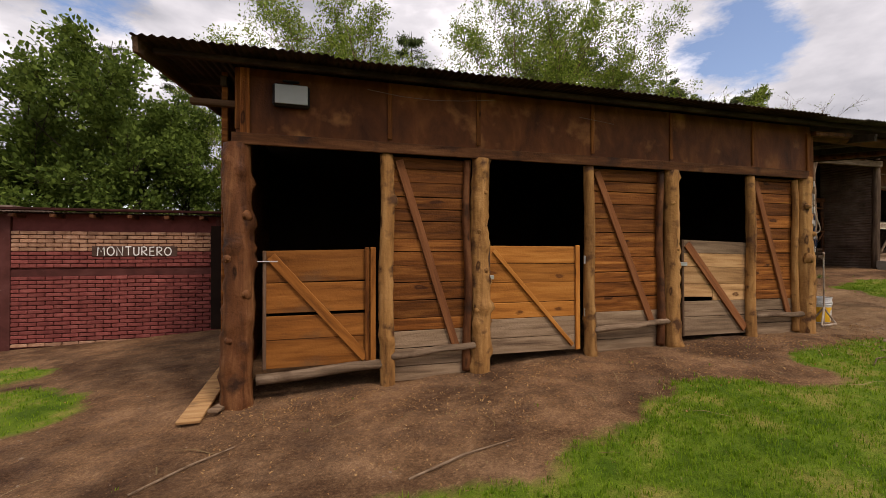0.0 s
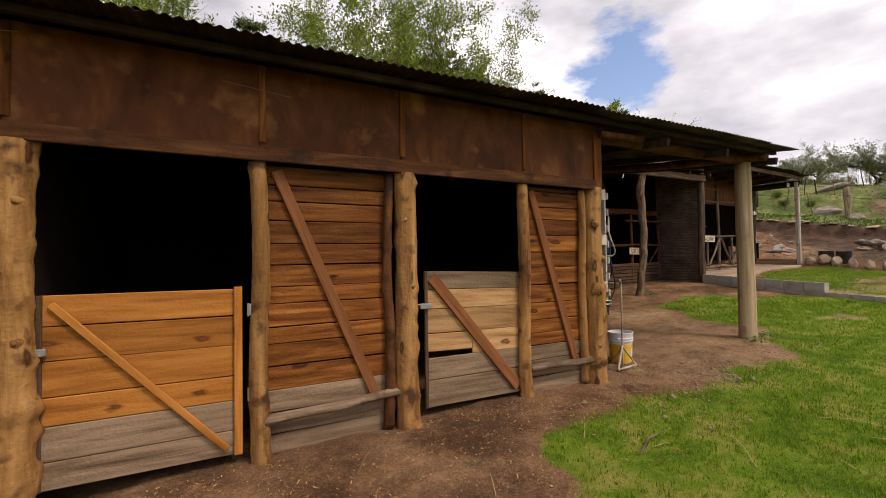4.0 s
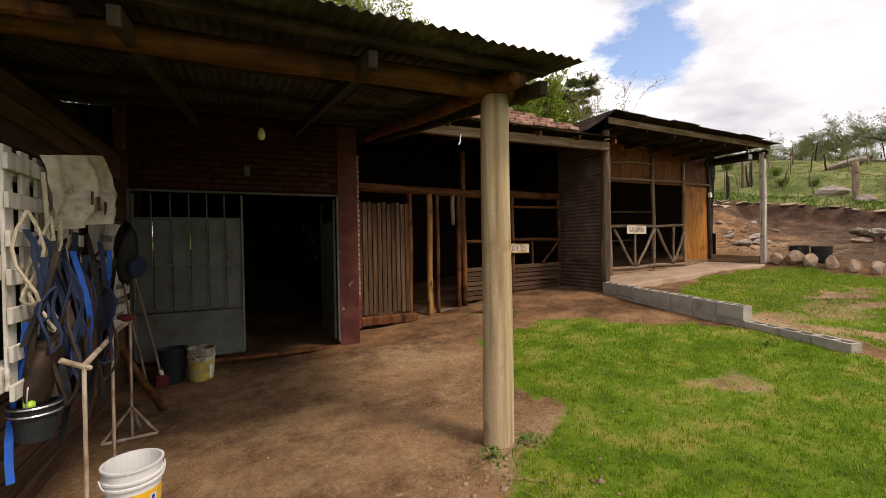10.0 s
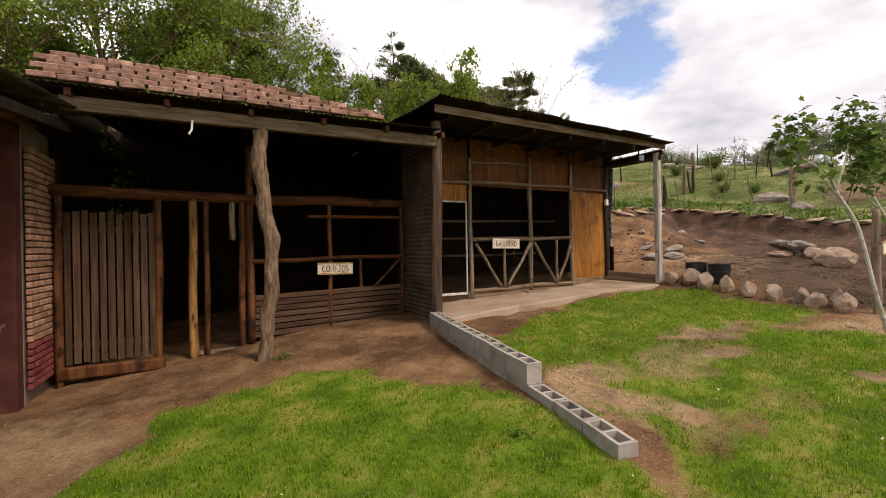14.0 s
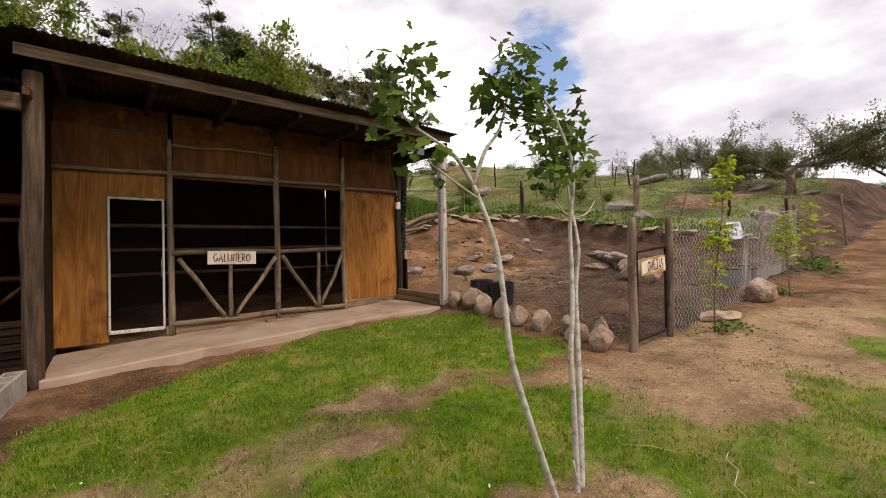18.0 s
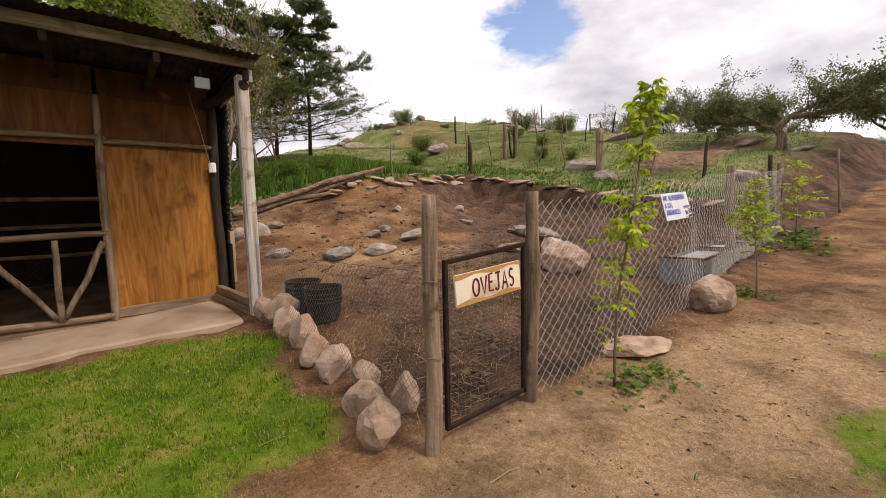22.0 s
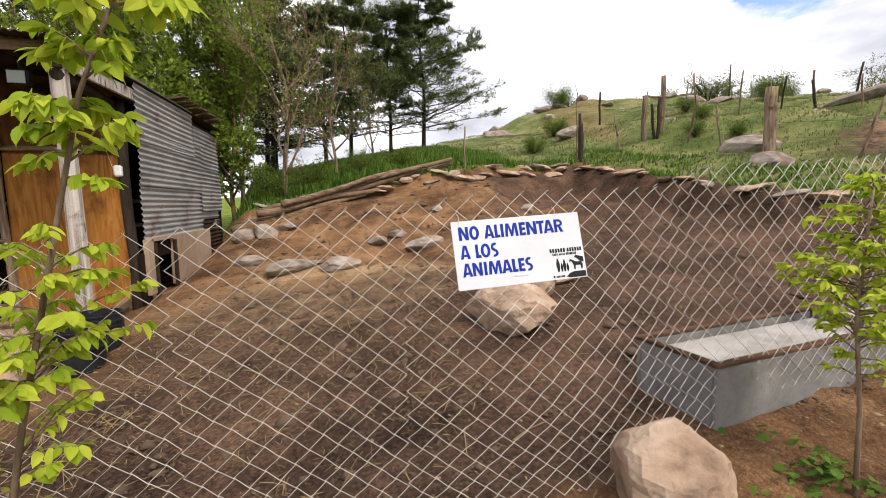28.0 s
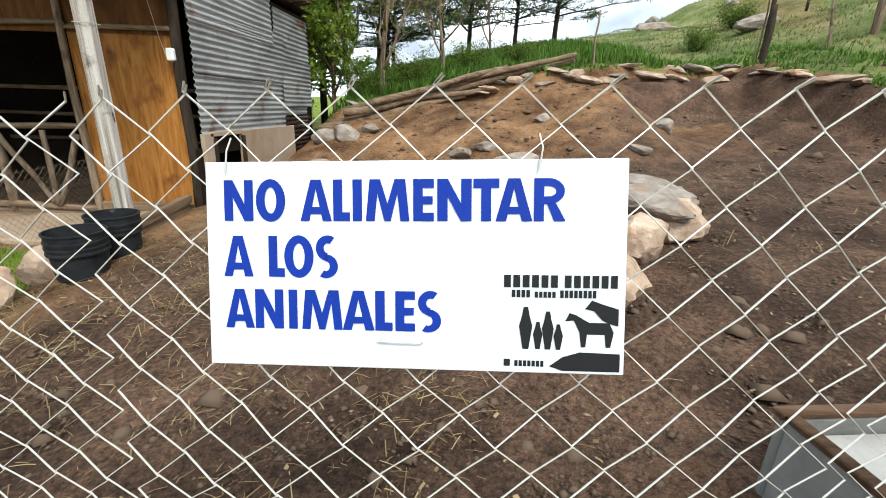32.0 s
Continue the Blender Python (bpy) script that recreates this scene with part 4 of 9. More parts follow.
        timber("brace", (a + 0.07, -0.028, 2.38), (b - 0.13, -0.028, gz(b, 0) + 0.28), 0.03, 0.09, "brace_wood", s, up=(1, 0, 0.3))
        z = gz((a + b) / 2, 0) + 0.3
        part("foot_rail", pole((a - 0.03, -0.1, z - 0.02), (b + 0.1, -0.1, z + (0.05 if k < 2 else -0.03)), 0.04, 0.036, 10, 10, 0.08, 0.008, 60 + k, 3), "rail_grey", s, smooth=True)
    part("sill_log", pole((0.52, -0.05, 0.08), (1.8, -0.05, 0.16), 0.055, 0.05, 10, 10, 0.08, 0.008, 71, 3), "rail_grey", s, smooth=True)
    # inside of the stalls; the walls' near-black colour stands for the shade
    part("back_wall", box(4.2, 3.72, 1.6, 8.2, 0.12, 4.2), "room_shade", s)
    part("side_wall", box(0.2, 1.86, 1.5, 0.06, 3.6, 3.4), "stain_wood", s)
    part("end_wall", box(8.09, 1.83, 1.55, 0.05, 3.7, 3.2), "room_shade", s)
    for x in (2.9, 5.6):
        part("stall_partition", box(x, 1.9, 1.4, 0.06, 3.5, 3.0), "room_shade", s)
    r = random.Random(77)
    z = gz(8.1, 0) + 0.03
    # end wall planks take a darker wood, the bay's shade in their colour
    while z < 3.05:
        timber("plank", (8.125, 0.05, z + 0.08), (8.125, 3.66, z + 0.08), 0.02, 0.15, "slat_wood", s)
        z += 0.16
    timber("corner_board", (8.16, 0.04, 0.25), (8.16, 0.04, 2.45), 0.06, 0.05, "stain_wood", s, up=(0, 1, 0))
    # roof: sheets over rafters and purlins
    # rafters get a bark-dark colour that carries the shade under the roof
    roof = part("roof", join(*[place(*bar_at((x, y0, 3.02 + 0.1355 * (y0 + 0.5)), (x, 3.9, 3.02 + 0.1355 * 4.4), 0.06, 0.1)) for x, y0 in [(0.2 + 1.25 * k, 0.0 if k < 7 else -0.4) for k in range(10)]]), "dark_bark", s, "sawn rafters coloured dark for the roof's shade, under rusty sheets")
    for y in (-0.35, 0.75, 1.85, 2.95):
        timber("purlin", (-0.3, y, 3.125 + 0.1355 * (y + 0.62)), (11.5, y, 3.125 + 0.1355 * (y + 0.62)), 0.06, 0.05, "tin_rust_shaded", roof)
    w = 0.8
    for k in range(15):
        geo = corrugated(w + 0.05, 4.75, rows=5, dent=0.012, seed=k)
        m = pose(-0.39 + k * w, -0.62 - 0.02 * math.sin(k * 1.7), 3.18 + 0.006 * (k % 2), math.degrees(math.atan(0.1355)), 0, 0)
        part("roof_sheet", place(geo, m), "tin_under" if k > 9 else "tin_rust_shaded", roof)
    # the front beam over the open bay and its pole plate
    part("porch_beam", pole((8.02, -0.02, 3.1), (11.55, -0.02, 3.12), 0.075, 0.085, 12, 14, 0.06, 0.012, 81, 8), "rail_red", s, smooth=True)
    part("porch_beam_side", pole((11.27, -0.35, 3.1), (11.22, 3.6, 3.58), 0.07, 0.07, 12, 12, 0.05, 0.012, 82, 5), "log_red", s, smooth=True)
    timber("beam_stub", (8.0, -0.2, 3.07), (8.75, -0.2, 3.09), 0.07, 0.06, "log_red", s)
    # gable side of the roof overhang
    timber("roof_edge_board", (-0.36, -0.58, 3.115), (-0.36, 3.8, 3.708), 0.04, 0.14, "slat_wood", s)
    timber("roof_stub", (-0.1, 0.02, 2.86), (0.35, 0.02, 2.86), 0.07, 0.06, "slat_wood", s)


def bar_at(p0, p1, w, h):
    return bar(p0, p1, w, h)


build_stable()
solo("porch_pole", pole((11.26, -0.02, gz(11.26, 0) - 0.3), (11.27, -0.02, 3.06), 0.122, 0.108, 24, 16, 0.008, 0.004, 91, 0), "pole_wood", "smooth pale treated round pole holding up the porch roof", "post", smooth=True)


def stable_door(x0, x1, z0, zl, zr, mat, label, seed, brace, low="grey_wood", top=None, gap=None, rows=6, slit=0.45):
    d = thing("stable_door", ((x0 + x1) / 2, 0, z0), label, "stable door", "stable half doors")
    r = random.Random(seed)
    z = 0.0
    hs = [r.uniform(0.17, 0.26) for _ in range(rows)]
    f = 1.0 / sum(hs)
    for k, h in enumerate(hs):
        a0, a1 = z, z + h * f
        z = a1
        za, zb = z0 + a0 * (zl - z0), z0 + a1 * (zl - z0)
        m = low if k < 2 else mat
        if top and k == rows - 1:
            m = top
        sag = (zr - zl) * (a0 + a1) / 2
        hh = (zb - za) - 0.005
        if gap and k == 2:
            hh -= gap
        if gap and k == 2:
            xm = x0 + (x1 - x0) * slit
            timber("plank", (x0 + 0.02, -0.01, (za + zb) / 2 + gap / 2), (xm, -0.01, (za + zb) / 2 + sag * slit + gap * 0.35), 0.024, hh, m, d)
            timber("plank", (xm + 0.002, -0.01, (za + zb) / 2 + sag * slit), (x1 - 0.02, -0.01, (za + zb) / 2 + sag), 0.024, hh + gap * 0.9, m, d)
            continue
        timber("plank", (x0 + 0.02, -0.01 + r.uniform(-0.003, 0.003), (za + zb) / 2), (x1 - 0.02, -0.01, (za + zb) / 2 + sag + r.uniform(-0.006, 0.006)), 0.024, hh, m, d)
    timber("stile", (x1 - 0.045, -0.035, z0), (x1 - 0.045, -0.035, zr + 0.02), 0.06, 0.026, mat if not top else "grey_wood", d, up=(0, 1, 0))
    timber("stile", (x0 + 0.03, -0.03, z0), (x0 + 0.03, -0.03, zl), 0.035, 0.02, "slat_wood", d, up=(0, 1, 0))
    timber("brace", (x0 + 0.09, -0.04, zl - 0.06), (x1 - 0.12, -0.04, z0 + 0.06), 0.024, brace, "brace_wood" if top else mat, d, up=(1, 0, 0.5))
    return d


d = stable_door(0.56, 1.73, 0.17, 1.38, 1.4, "door_wood", "orange varnished plank half door with a split low plank", 101, 0.1, low="door_wood", gap=0.025, rows=4, slit=0.9)
part("bolt", tube([(0.46, -0.05, 1.27), (0.72, -0.05, 1.27)], 0.007, 8), "steel", d, "thin steel bolt")
timber("stile", (1.62, -0.045, 0.2), (1.62, -0.045, 1.42), 0.045, 0.03, "stain_wood", d, up=(0, 1, 0))
d = stable_door(3.0, 4.25, 0.16, 1.44, 1.43, "orange_wood", "orange plank half door with greyed lower boards", 102, 0.05)
part("latch", join(box(3.03, -0.06, 1.07, 0.1, 0.03, 0.05), box(3.0, -0.075, 1.09, 0.03, 0.02, 0.09)), "steel", d, "galvanised latch")
for z in (1.27, 0.62):
    part("hinge", join(box(4.3, -0.07, z, 0.05, 0.012, 0.09), tube([(4.275, -0.08, z - 0.05), (4.275, -0.08, z + 0.05)], 0.008, 8)), "steel", d, "galvanised hinge")
d = stable_door(5.79, 7.0, 0.23, 1.53, 1.5, "pine_wood", "pale raw pine half door with a broken plank and dark brace", 103, 0.11, top="grey_wood", gap=0.06)
part("latch", join(box(5.8, -0.06, 1.2, 0.12, 0.03, 0.05), box(5.74, -0.07, 1.22, 0.1, 0.015, 0.015)), "steel", d, "galvanised latch")
part("hinge", box(6.98, -0.07, 0.62, 0.05, 0.012, 0.09), "steel", d, "galvanised hinge")

# floodlight under the eave
fl = thing("floodlight", (0.85, -0.2, 2.95), "old rectangular floodlight with a clouded glass front", "floodlight", "floodlights")
part("housing", join(box(0.855, -0.17, 2.93, 0.35, 0.1, 0.22, 0.02), box(0.855, -0.12, 2.93, 0.1, 0.06, 0.08)), "black", fl)
part("glass", box(0.86, -0.228, 2.93, 0.31, 0.012, 0.19, 0.004), "glass", fl, "clouded glass pane")
part("bracket", join(box(0.85, -0.12, 3.02, 0.03, 0.02, 0.16), box(0.85, -0.14, 3.09, 0.16, 0.03, 0.02)), "black", fl)
# loose wires under the eave
solo("cable", tube([(1.6 + 0.35 * k, -0.3, 3.03 - 0.05 * math.sin(k * 0.9)) for k in range(5)], 0.0025, 6), "wire_rust", "thin pale cable sagging under the stable eave", "cable", "eave cables")
solo("cable", tube([(4.1 + 0.12 * k, -0.25, 2.97 - 0.012 * k) for k in range(5)], 0.0025, 6), "wire_rust", "short loose cable end under the stable eave", "cable", "eave cables")
# plank by the corner post
solo("loose_plank", place(*bar((-0.0, -0.4, gz(0, -0.4) + 0.04), (0.0, 1.5, gz(0, 1.5) + 0.08), 0.2, 0.03)), "pine_wood", "weathered plank lying against the stable corner post", "plank", "loose planks")
solo("loose_plank", place(box(0, 0, 0, 0.5, 0.1, 0.03), pose(0.22, -0.05, -0.14, 4, 6, 80)), "grey_wood", "short broken board lying by the stable corner post", "plank", "loose planks")

# ---- brick tack room ----
def brick_wall(parent, p0, ux, length, z0, rows, mat_rows, bl=0.26, bh=0.062, joint=0.014, proud=0.012, cap=300, drop=None, seed=0):
    """Courses of bricks along ux from p0; mat_rows(row) names the paint. Each brick is a part."""
    r = random.Random(seed)
    datas = {}
    n = 0
    ang = math.degrees(math.atan2(ux[1], ux[0]))
    for row in range(rows):
        x = -bl * (0.5 if row % 2 else 0)
        while x < length:
            a, b = max(x, 0), min(x + bl - joint, length)
            x += bl
            if b - a < 0.05:
                continue
            z = z0 + row * (bh + joint) + bh / 2
            c = (p0[0] + ux[0] * (a + b) / 2, p0[1] + ux[1] * (a + b) / 2, z)
            if drop and drop(c):
                continue
            key = (round(b - a, 2), mat_rows(row))
            if key not in datas:
                g = box(0, 0, 0, b - a, 0.05, bh, 0.008)
                datas[key] = mesh_data("brick", g[0], g[1], mat_rows(row))
            ob = new("brick", datas[key])
            ob.matrix_basis = pose(c[0], c[1], c[2], r.uniform(-1.5, 1.5), r.uniform(-0.6, 0.6), ang + r.uniform(-0.8, 0.8)) @ Matrix.Translation((0, -0.025 + proud * -1 + r.uniform(-0.004, 0.004), 0))
            ob.parent = parent
            ob.matrix_parent_inverse = parent_inverse(parent)
            n += 1
    return n


def arc(cx, cy, rx, ry, a0, a1, n=12):
    return [(cx + rx * math.cos(radians(a0 + (a1 - a0) * k / n)), cy + ry * math.sin(radians(a0 + (a1 - a0) * k / n))) for k in range(n + 1)]


def stroke(pts, w, lift, deep=0.0012):
    """A ribbon of even width along a line, with a little thickness."""
    pts = [Vector((x, 0, z)) for x, z in pts]
    closed = (pts[0] - pts[-1]).length < 1e-4
    V, F = [], []
    n = len(pts)
    for k, p in enumerate(pts):
        a, b = pts[k - 1] if k else (pts[-2] if closed else p), pts[k + 1] if k < n - 1 else (pts[1] if closed else p)
        d = (b - a).normalized()
        s = Vector((-d.z, 0, d.x)) * w / 2
        V += [p + s + Vector((0, -lift, 0)), p - s + Vector((0, -lift, 0)), p - s + Vector((0, -lift + deep, 0)), p + s + Vector((0, -lift + deep, 0))]
    for k in range(n - 1):
        for j in range(4):
            F.append((4 * k + j, 4 * k + 4 + j, 4 * k + 4 + (j + 1) % 4, 4 * k + (j + 1) % 4))
    if not closed:
        F += [(0, 1, 2, 3), (4 * n - 1, 4 * n - 2, 4 * n - 3, 4 * n - 4)]
    return V, F


# hand-painted capitals as brush lines in a box of height 1: width, then lines
BRUSH = {
    "O": (0.62, [arc(0.31, 0.5, 0.29, 0.46, 100, 455, 22)]),
    "V": (0.6, [[(0.02, 1), (0.3, 0.02), (0.58, 1.04)]]),
    "E": (0.46, [[(0.42, 0.98), (0.05, 0.94), (0.04, 0.03), (0.44, 0.02)], [(0.05, 0.5), (0.38, 0.52)]]),
    "J": (0.56, [[(0.08, 1.0), (0.56, 1.02)], [(0.36, 1.0)] + arc(0.2, 0.2, 0.17, 0.2, 0, -170, 9)]),
    "A": (0.62, [[(0.02, 0), (0.3, 1.02), (0.58, -0.02)], [(0.13, 0.34), (0.48, 0.36)]]),
    "S": (0.46, [arc(0.23, 0.74, 0.19, 0.24, 35, 260, 11) + arc(0.23, 0.25, 0.2, 0.25, 80, -150, 11)]),
    "C": (0.54, [arc(0.3, 0.5, 0.28, 0.48, 50, 315, 15)]),
    "G": (0.6, [arc(0.3, 0.5, 0.28, 0.48, 55, 330, 15), [(0.32, 0.42), (0.58, 0.42), (0.56, 0.1)]]),
    "N": (0.6, [[(0.05, 0), (0.05, 1), (0.52, 0.02), (0.54, 1.02)]]),
    "L": (0.42, [[(0.05, 1), (0.05, 0.03), (0.42, 0.02)]]),
    "I": (0.12, [[(0.06, 0), (0.06, 1)]]),
    "M": (0.66, [[(0.03, -0.02), (0.1, 1), (0.33, 0.4), (0.56, 1), (0.63, 0.0)]]),
    "T": (0.52, [[(0.0, 0.97), (0.52, 1.0)], [(0.26, 0.98), (0.27, 0.0)]]),
    "U": (0.52, [[(0.04, 1), (0.05, 0.3)] + arc(0.26, 0.26, 0.21, 0.25, 180, 360, 9) + [(0.48, 1.02)]]),
    "R": (0.54, [[(0.05, 0), (0.05, 0.97)] + arc(0.22, 0.73, 0.24, 0.25, 90, -90, 9) + [(0.08, 0.47), (0.5, 0.0)]]),
}


def brush_word(sg, word, m, w, h, u0, u1, tall=0.56, mat="letter_red", lift=0.0105):
    """A word in brush strokes on a board: each letter a part, slightly uneven."""
    r = random.Random(len(word) * 7 + 1)
    total = sum(BRUSH[c][0] + 0.16 for c in word) - 0.16
    kx, kz, x = (u1 - u0) * w / total, tall * h, (u0 - 0.5) * w
    for c in word:
        z0, f = (-0.5 * tall + r.uniform(-0.03, 0.03)) * h, r.uniform(0.94, 1.08)
        geo = join(*[stroke([(x + px * kx, z0 + pz * kz * f) for px, pz in line], 0.1 * kz + 0.003, lift + 0.0003 * i) for i, line in enumerate(BRUSH[c][1])])
        part("letter", place(geo, m), mat, sg)
        x += (BRUSH[c][0] + 0.16) * kx


def build_tack_room():
    t = thing("tack_room", (-2.2, 5.0, 0), "low brick tack room painted dark red with bare upper courses", "shed", kind="structure")
    y, x0, x1 = 4.9, -4.4, -0.75
    zb = gz(-2.5, 4.9) - 0.05
    part("wall_front", box((x0 + x1) / 2, y + 0.1, (zb + 2.1) / 2 - 0.1, x1 - x0, 0.2, 2.1 - zb + 0.2), "mortar_red", t)
    part("wall_side", box(x0 - 0.02, y + 1.6, 0.8, 0.2, 3.0, 2.9), "mortar", t)
    part("wall_end", box(x1 + 0.5, y + 1.0, 0.8, 1.3, 0.2, 2.9), "room_shade", t)
    for x in (x0 + 0.06, x1 - 0.07):
        part("pier", box(x, y - 0.01, 0.8, 0.16, 0.09, 2.55), "red_plaster", t)
    part("band", box((x0 + x1) / 2, y - 0.012, 1.0, x1 - x0 - 0.25, 0.05, 0.14, 0.01), "red_plaster", t)
    brick_wall(t, (x0 + 0.15, y), (1, 0), x1 - x0 - 0.3, zb, 28, lambda k: "brick_raw" if k > 22 or k < 1 else "brick_red", drop=lambda c: 0.92 < c[2] < 1.08, seed=4)
    part("roof", join(*[box(x0 + 0.3 + 0.6 * k, y + 0.6, 2.04, 0.07, 1.9, 0.06) for k in range(8)]), "log_red", t)
    for k in range(6):
        part("roof_sheet", place(corrugated(0.85, 3.2, rows=2, seed=90 + k), pose(x0 - 0.25 + 0.8 * k, y - 0.3, 2.1, 3, 0, 0)), "tin_rust_shaded", t)
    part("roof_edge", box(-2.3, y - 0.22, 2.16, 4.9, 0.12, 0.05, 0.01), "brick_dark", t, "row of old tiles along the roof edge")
    sg = thing("name_sign", (-2.5, 4.85, 1.3), "dark board with hand-painted white word monturero", "sign", "painted signs")
    c = (-2.3, y - 0.06, 1.4)
    part("board", box(c[0], c[1], c[2], 1.42, 0.03, 0.2, 0.008), "sign_dark", sg)
    brush_word(sg, "MONTURERO", pose(*c), 1.42, 0.2, 0.06, 0.93, 0.8, "letter_white", 0.016)
    timber("side_door", (-0.62, 4.75, zb + 0.2), (-0.62, 4.75, 1.9), 0.7, 0.04, "room_shade", t, up=(0, 1, 0))
    # low brick wall beyond
    part("low_wall", box(-6.0, 5.6, 0.6, 3.2, 0.25, 2.4), "brick_raw", t)


build_tack_room()

# ---- open bay: brick back wall, steel gate ----
def build_bay():
    b = thing("bay_wall", (9.6, 3.6, 0.4), "dark red painted brick wall with a wide doorway", "wall", kind="structure")
    y = 3.6
    zf = 0.45
    part("wall_left", box(8.13, y + 0.08, 1.995, 0.14, 0.16, 3.45), "red_plaster", b)
    part("wall_right", box(10.92, y + 0.08, 1.995, 0.3, 0.16, 3.45), "red_plaster", b)
    # same paint as the tack room, with the porch shade in its colour
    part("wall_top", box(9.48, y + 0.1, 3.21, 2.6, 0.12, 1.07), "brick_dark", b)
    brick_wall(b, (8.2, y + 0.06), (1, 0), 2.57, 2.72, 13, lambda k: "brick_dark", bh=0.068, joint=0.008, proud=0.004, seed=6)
    part("side_return", box(11.0, y + 0.62, 2.0, 0.14, 0.9, 3.4), "mortar", b)
    brick_wall(b, (11.08, y + 0.18), (0, 1), 0.88, 0.62, 36, lambda k: "brick_raw" if k > 6 else "brick_red", seed=8)
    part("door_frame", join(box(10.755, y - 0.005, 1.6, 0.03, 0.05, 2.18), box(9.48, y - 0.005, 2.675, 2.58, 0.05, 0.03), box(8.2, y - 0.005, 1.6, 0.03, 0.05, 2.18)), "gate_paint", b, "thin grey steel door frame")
    part("threshold", box(9.5, y + 0.02, 0.43, 2.6, 0.14, 0.05, 0.02), "log_red", b)
    # room behind, its darkness put into the wall colour
    part("room_back", join(box(7.42, 8.2, 1.9, 0.36, 0.1, 3.4), box(9.94, 8.2, 1.9, 2.36, 0.1, 3.4), box(8.18, 8.2, 1.045, 1.16, 0.1, 1.69), box(8.18, 8.2, 3.065, 1.16, 0.1, 1.07)), "room_shade", b)
    part("room_side", join(box(7.24, 6.0, 1.9, 0.1, 4.4, 3.4), box(7.62, 3.86, 1.9, 0.84, 0.1, 3.4), box(11.14, 6.4, 2.3, 0.1, 3.6, 4.2)), "room_shade", b)
    part("room_roof", box(9.2, 6.0, 3.66, 4.2, 4.6, 0.06), "room_shade", b)
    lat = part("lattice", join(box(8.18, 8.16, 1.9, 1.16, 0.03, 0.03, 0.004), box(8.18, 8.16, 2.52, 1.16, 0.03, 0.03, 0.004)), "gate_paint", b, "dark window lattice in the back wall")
    for k in range(-3, 8):
        for s_ in (1, -1):
            u0, u1 = 0.145 * k, 0.145 * k + 0.6
            a0, a1 = max(u0, 0.0), min(u1, 1.16)
            if a1 - a0 > 0.05:
                za, zb = (1.91 + (a0 - u0), 1.91 + (a1 - u0)) if s_ > 0 else (2.51 - (a0 - u0), 2.51 - (a1 - u0))
                part("lattice_bar", tube([(7.6 + a0, 8.155 - 0.006 * s_, za), (7.6 + a1, 8.155 - 0.006 * s_, zb)], 0.008, 5), "gate_paint", lat)
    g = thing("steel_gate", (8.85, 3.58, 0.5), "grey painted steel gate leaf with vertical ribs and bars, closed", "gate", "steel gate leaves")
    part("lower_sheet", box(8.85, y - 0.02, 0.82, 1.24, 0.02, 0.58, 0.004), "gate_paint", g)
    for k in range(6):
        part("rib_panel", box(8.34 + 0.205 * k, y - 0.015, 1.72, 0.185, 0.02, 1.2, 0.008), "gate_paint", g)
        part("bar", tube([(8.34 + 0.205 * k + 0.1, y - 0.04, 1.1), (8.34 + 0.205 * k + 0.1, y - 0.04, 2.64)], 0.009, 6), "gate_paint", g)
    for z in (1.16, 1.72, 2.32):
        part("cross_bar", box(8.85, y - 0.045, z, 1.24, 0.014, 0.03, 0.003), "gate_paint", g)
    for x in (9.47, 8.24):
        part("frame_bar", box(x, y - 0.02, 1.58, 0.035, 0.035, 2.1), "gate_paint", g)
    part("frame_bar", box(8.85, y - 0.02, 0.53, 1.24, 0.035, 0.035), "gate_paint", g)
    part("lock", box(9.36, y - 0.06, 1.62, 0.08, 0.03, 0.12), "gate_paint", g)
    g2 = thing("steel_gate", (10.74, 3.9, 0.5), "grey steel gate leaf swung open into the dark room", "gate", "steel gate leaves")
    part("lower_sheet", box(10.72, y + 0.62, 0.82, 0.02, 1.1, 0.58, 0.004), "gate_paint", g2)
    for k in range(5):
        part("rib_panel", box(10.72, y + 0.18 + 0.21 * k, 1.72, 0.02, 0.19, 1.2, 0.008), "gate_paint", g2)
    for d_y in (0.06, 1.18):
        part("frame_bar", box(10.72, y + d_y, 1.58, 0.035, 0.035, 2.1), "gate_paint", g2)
    lamp = thing("bulb_lamp", (9.66, 1.58, 3.0), "bare white bulb on a short holder under the porch roof", "lamp")
    part("holder", tube([(9.66, 1.58, 3.5), (9.66, 1.58, 3.1), (9.66, 1.58, 3.06)], [0.008, 0.008, 0.02], 8), "black", lamp)
    part("bulb", tube([(9.66, 1.58, 3.07), (9.66, 1.58, 3.04), (9.66, 1.58, 3.0), (9.66, 1.58, 2.965), (9.66, 1.58, 2.955)], [0.018, 0.028, 0.038, 0.025, 0.006], 12), "white_paint", lamp, smooth=True)
    box_sw = solo("switch_box", box(9.55, 3.62, 2.98, 0.08, 0.06, 0.14, 0.01), "gate_paint", "small grey electric box on the red brick wall", "box")


build_bay()

# ---- rabbit house ----
def cw(x):
    return 4.42 + (x - 11.18) * 0.1


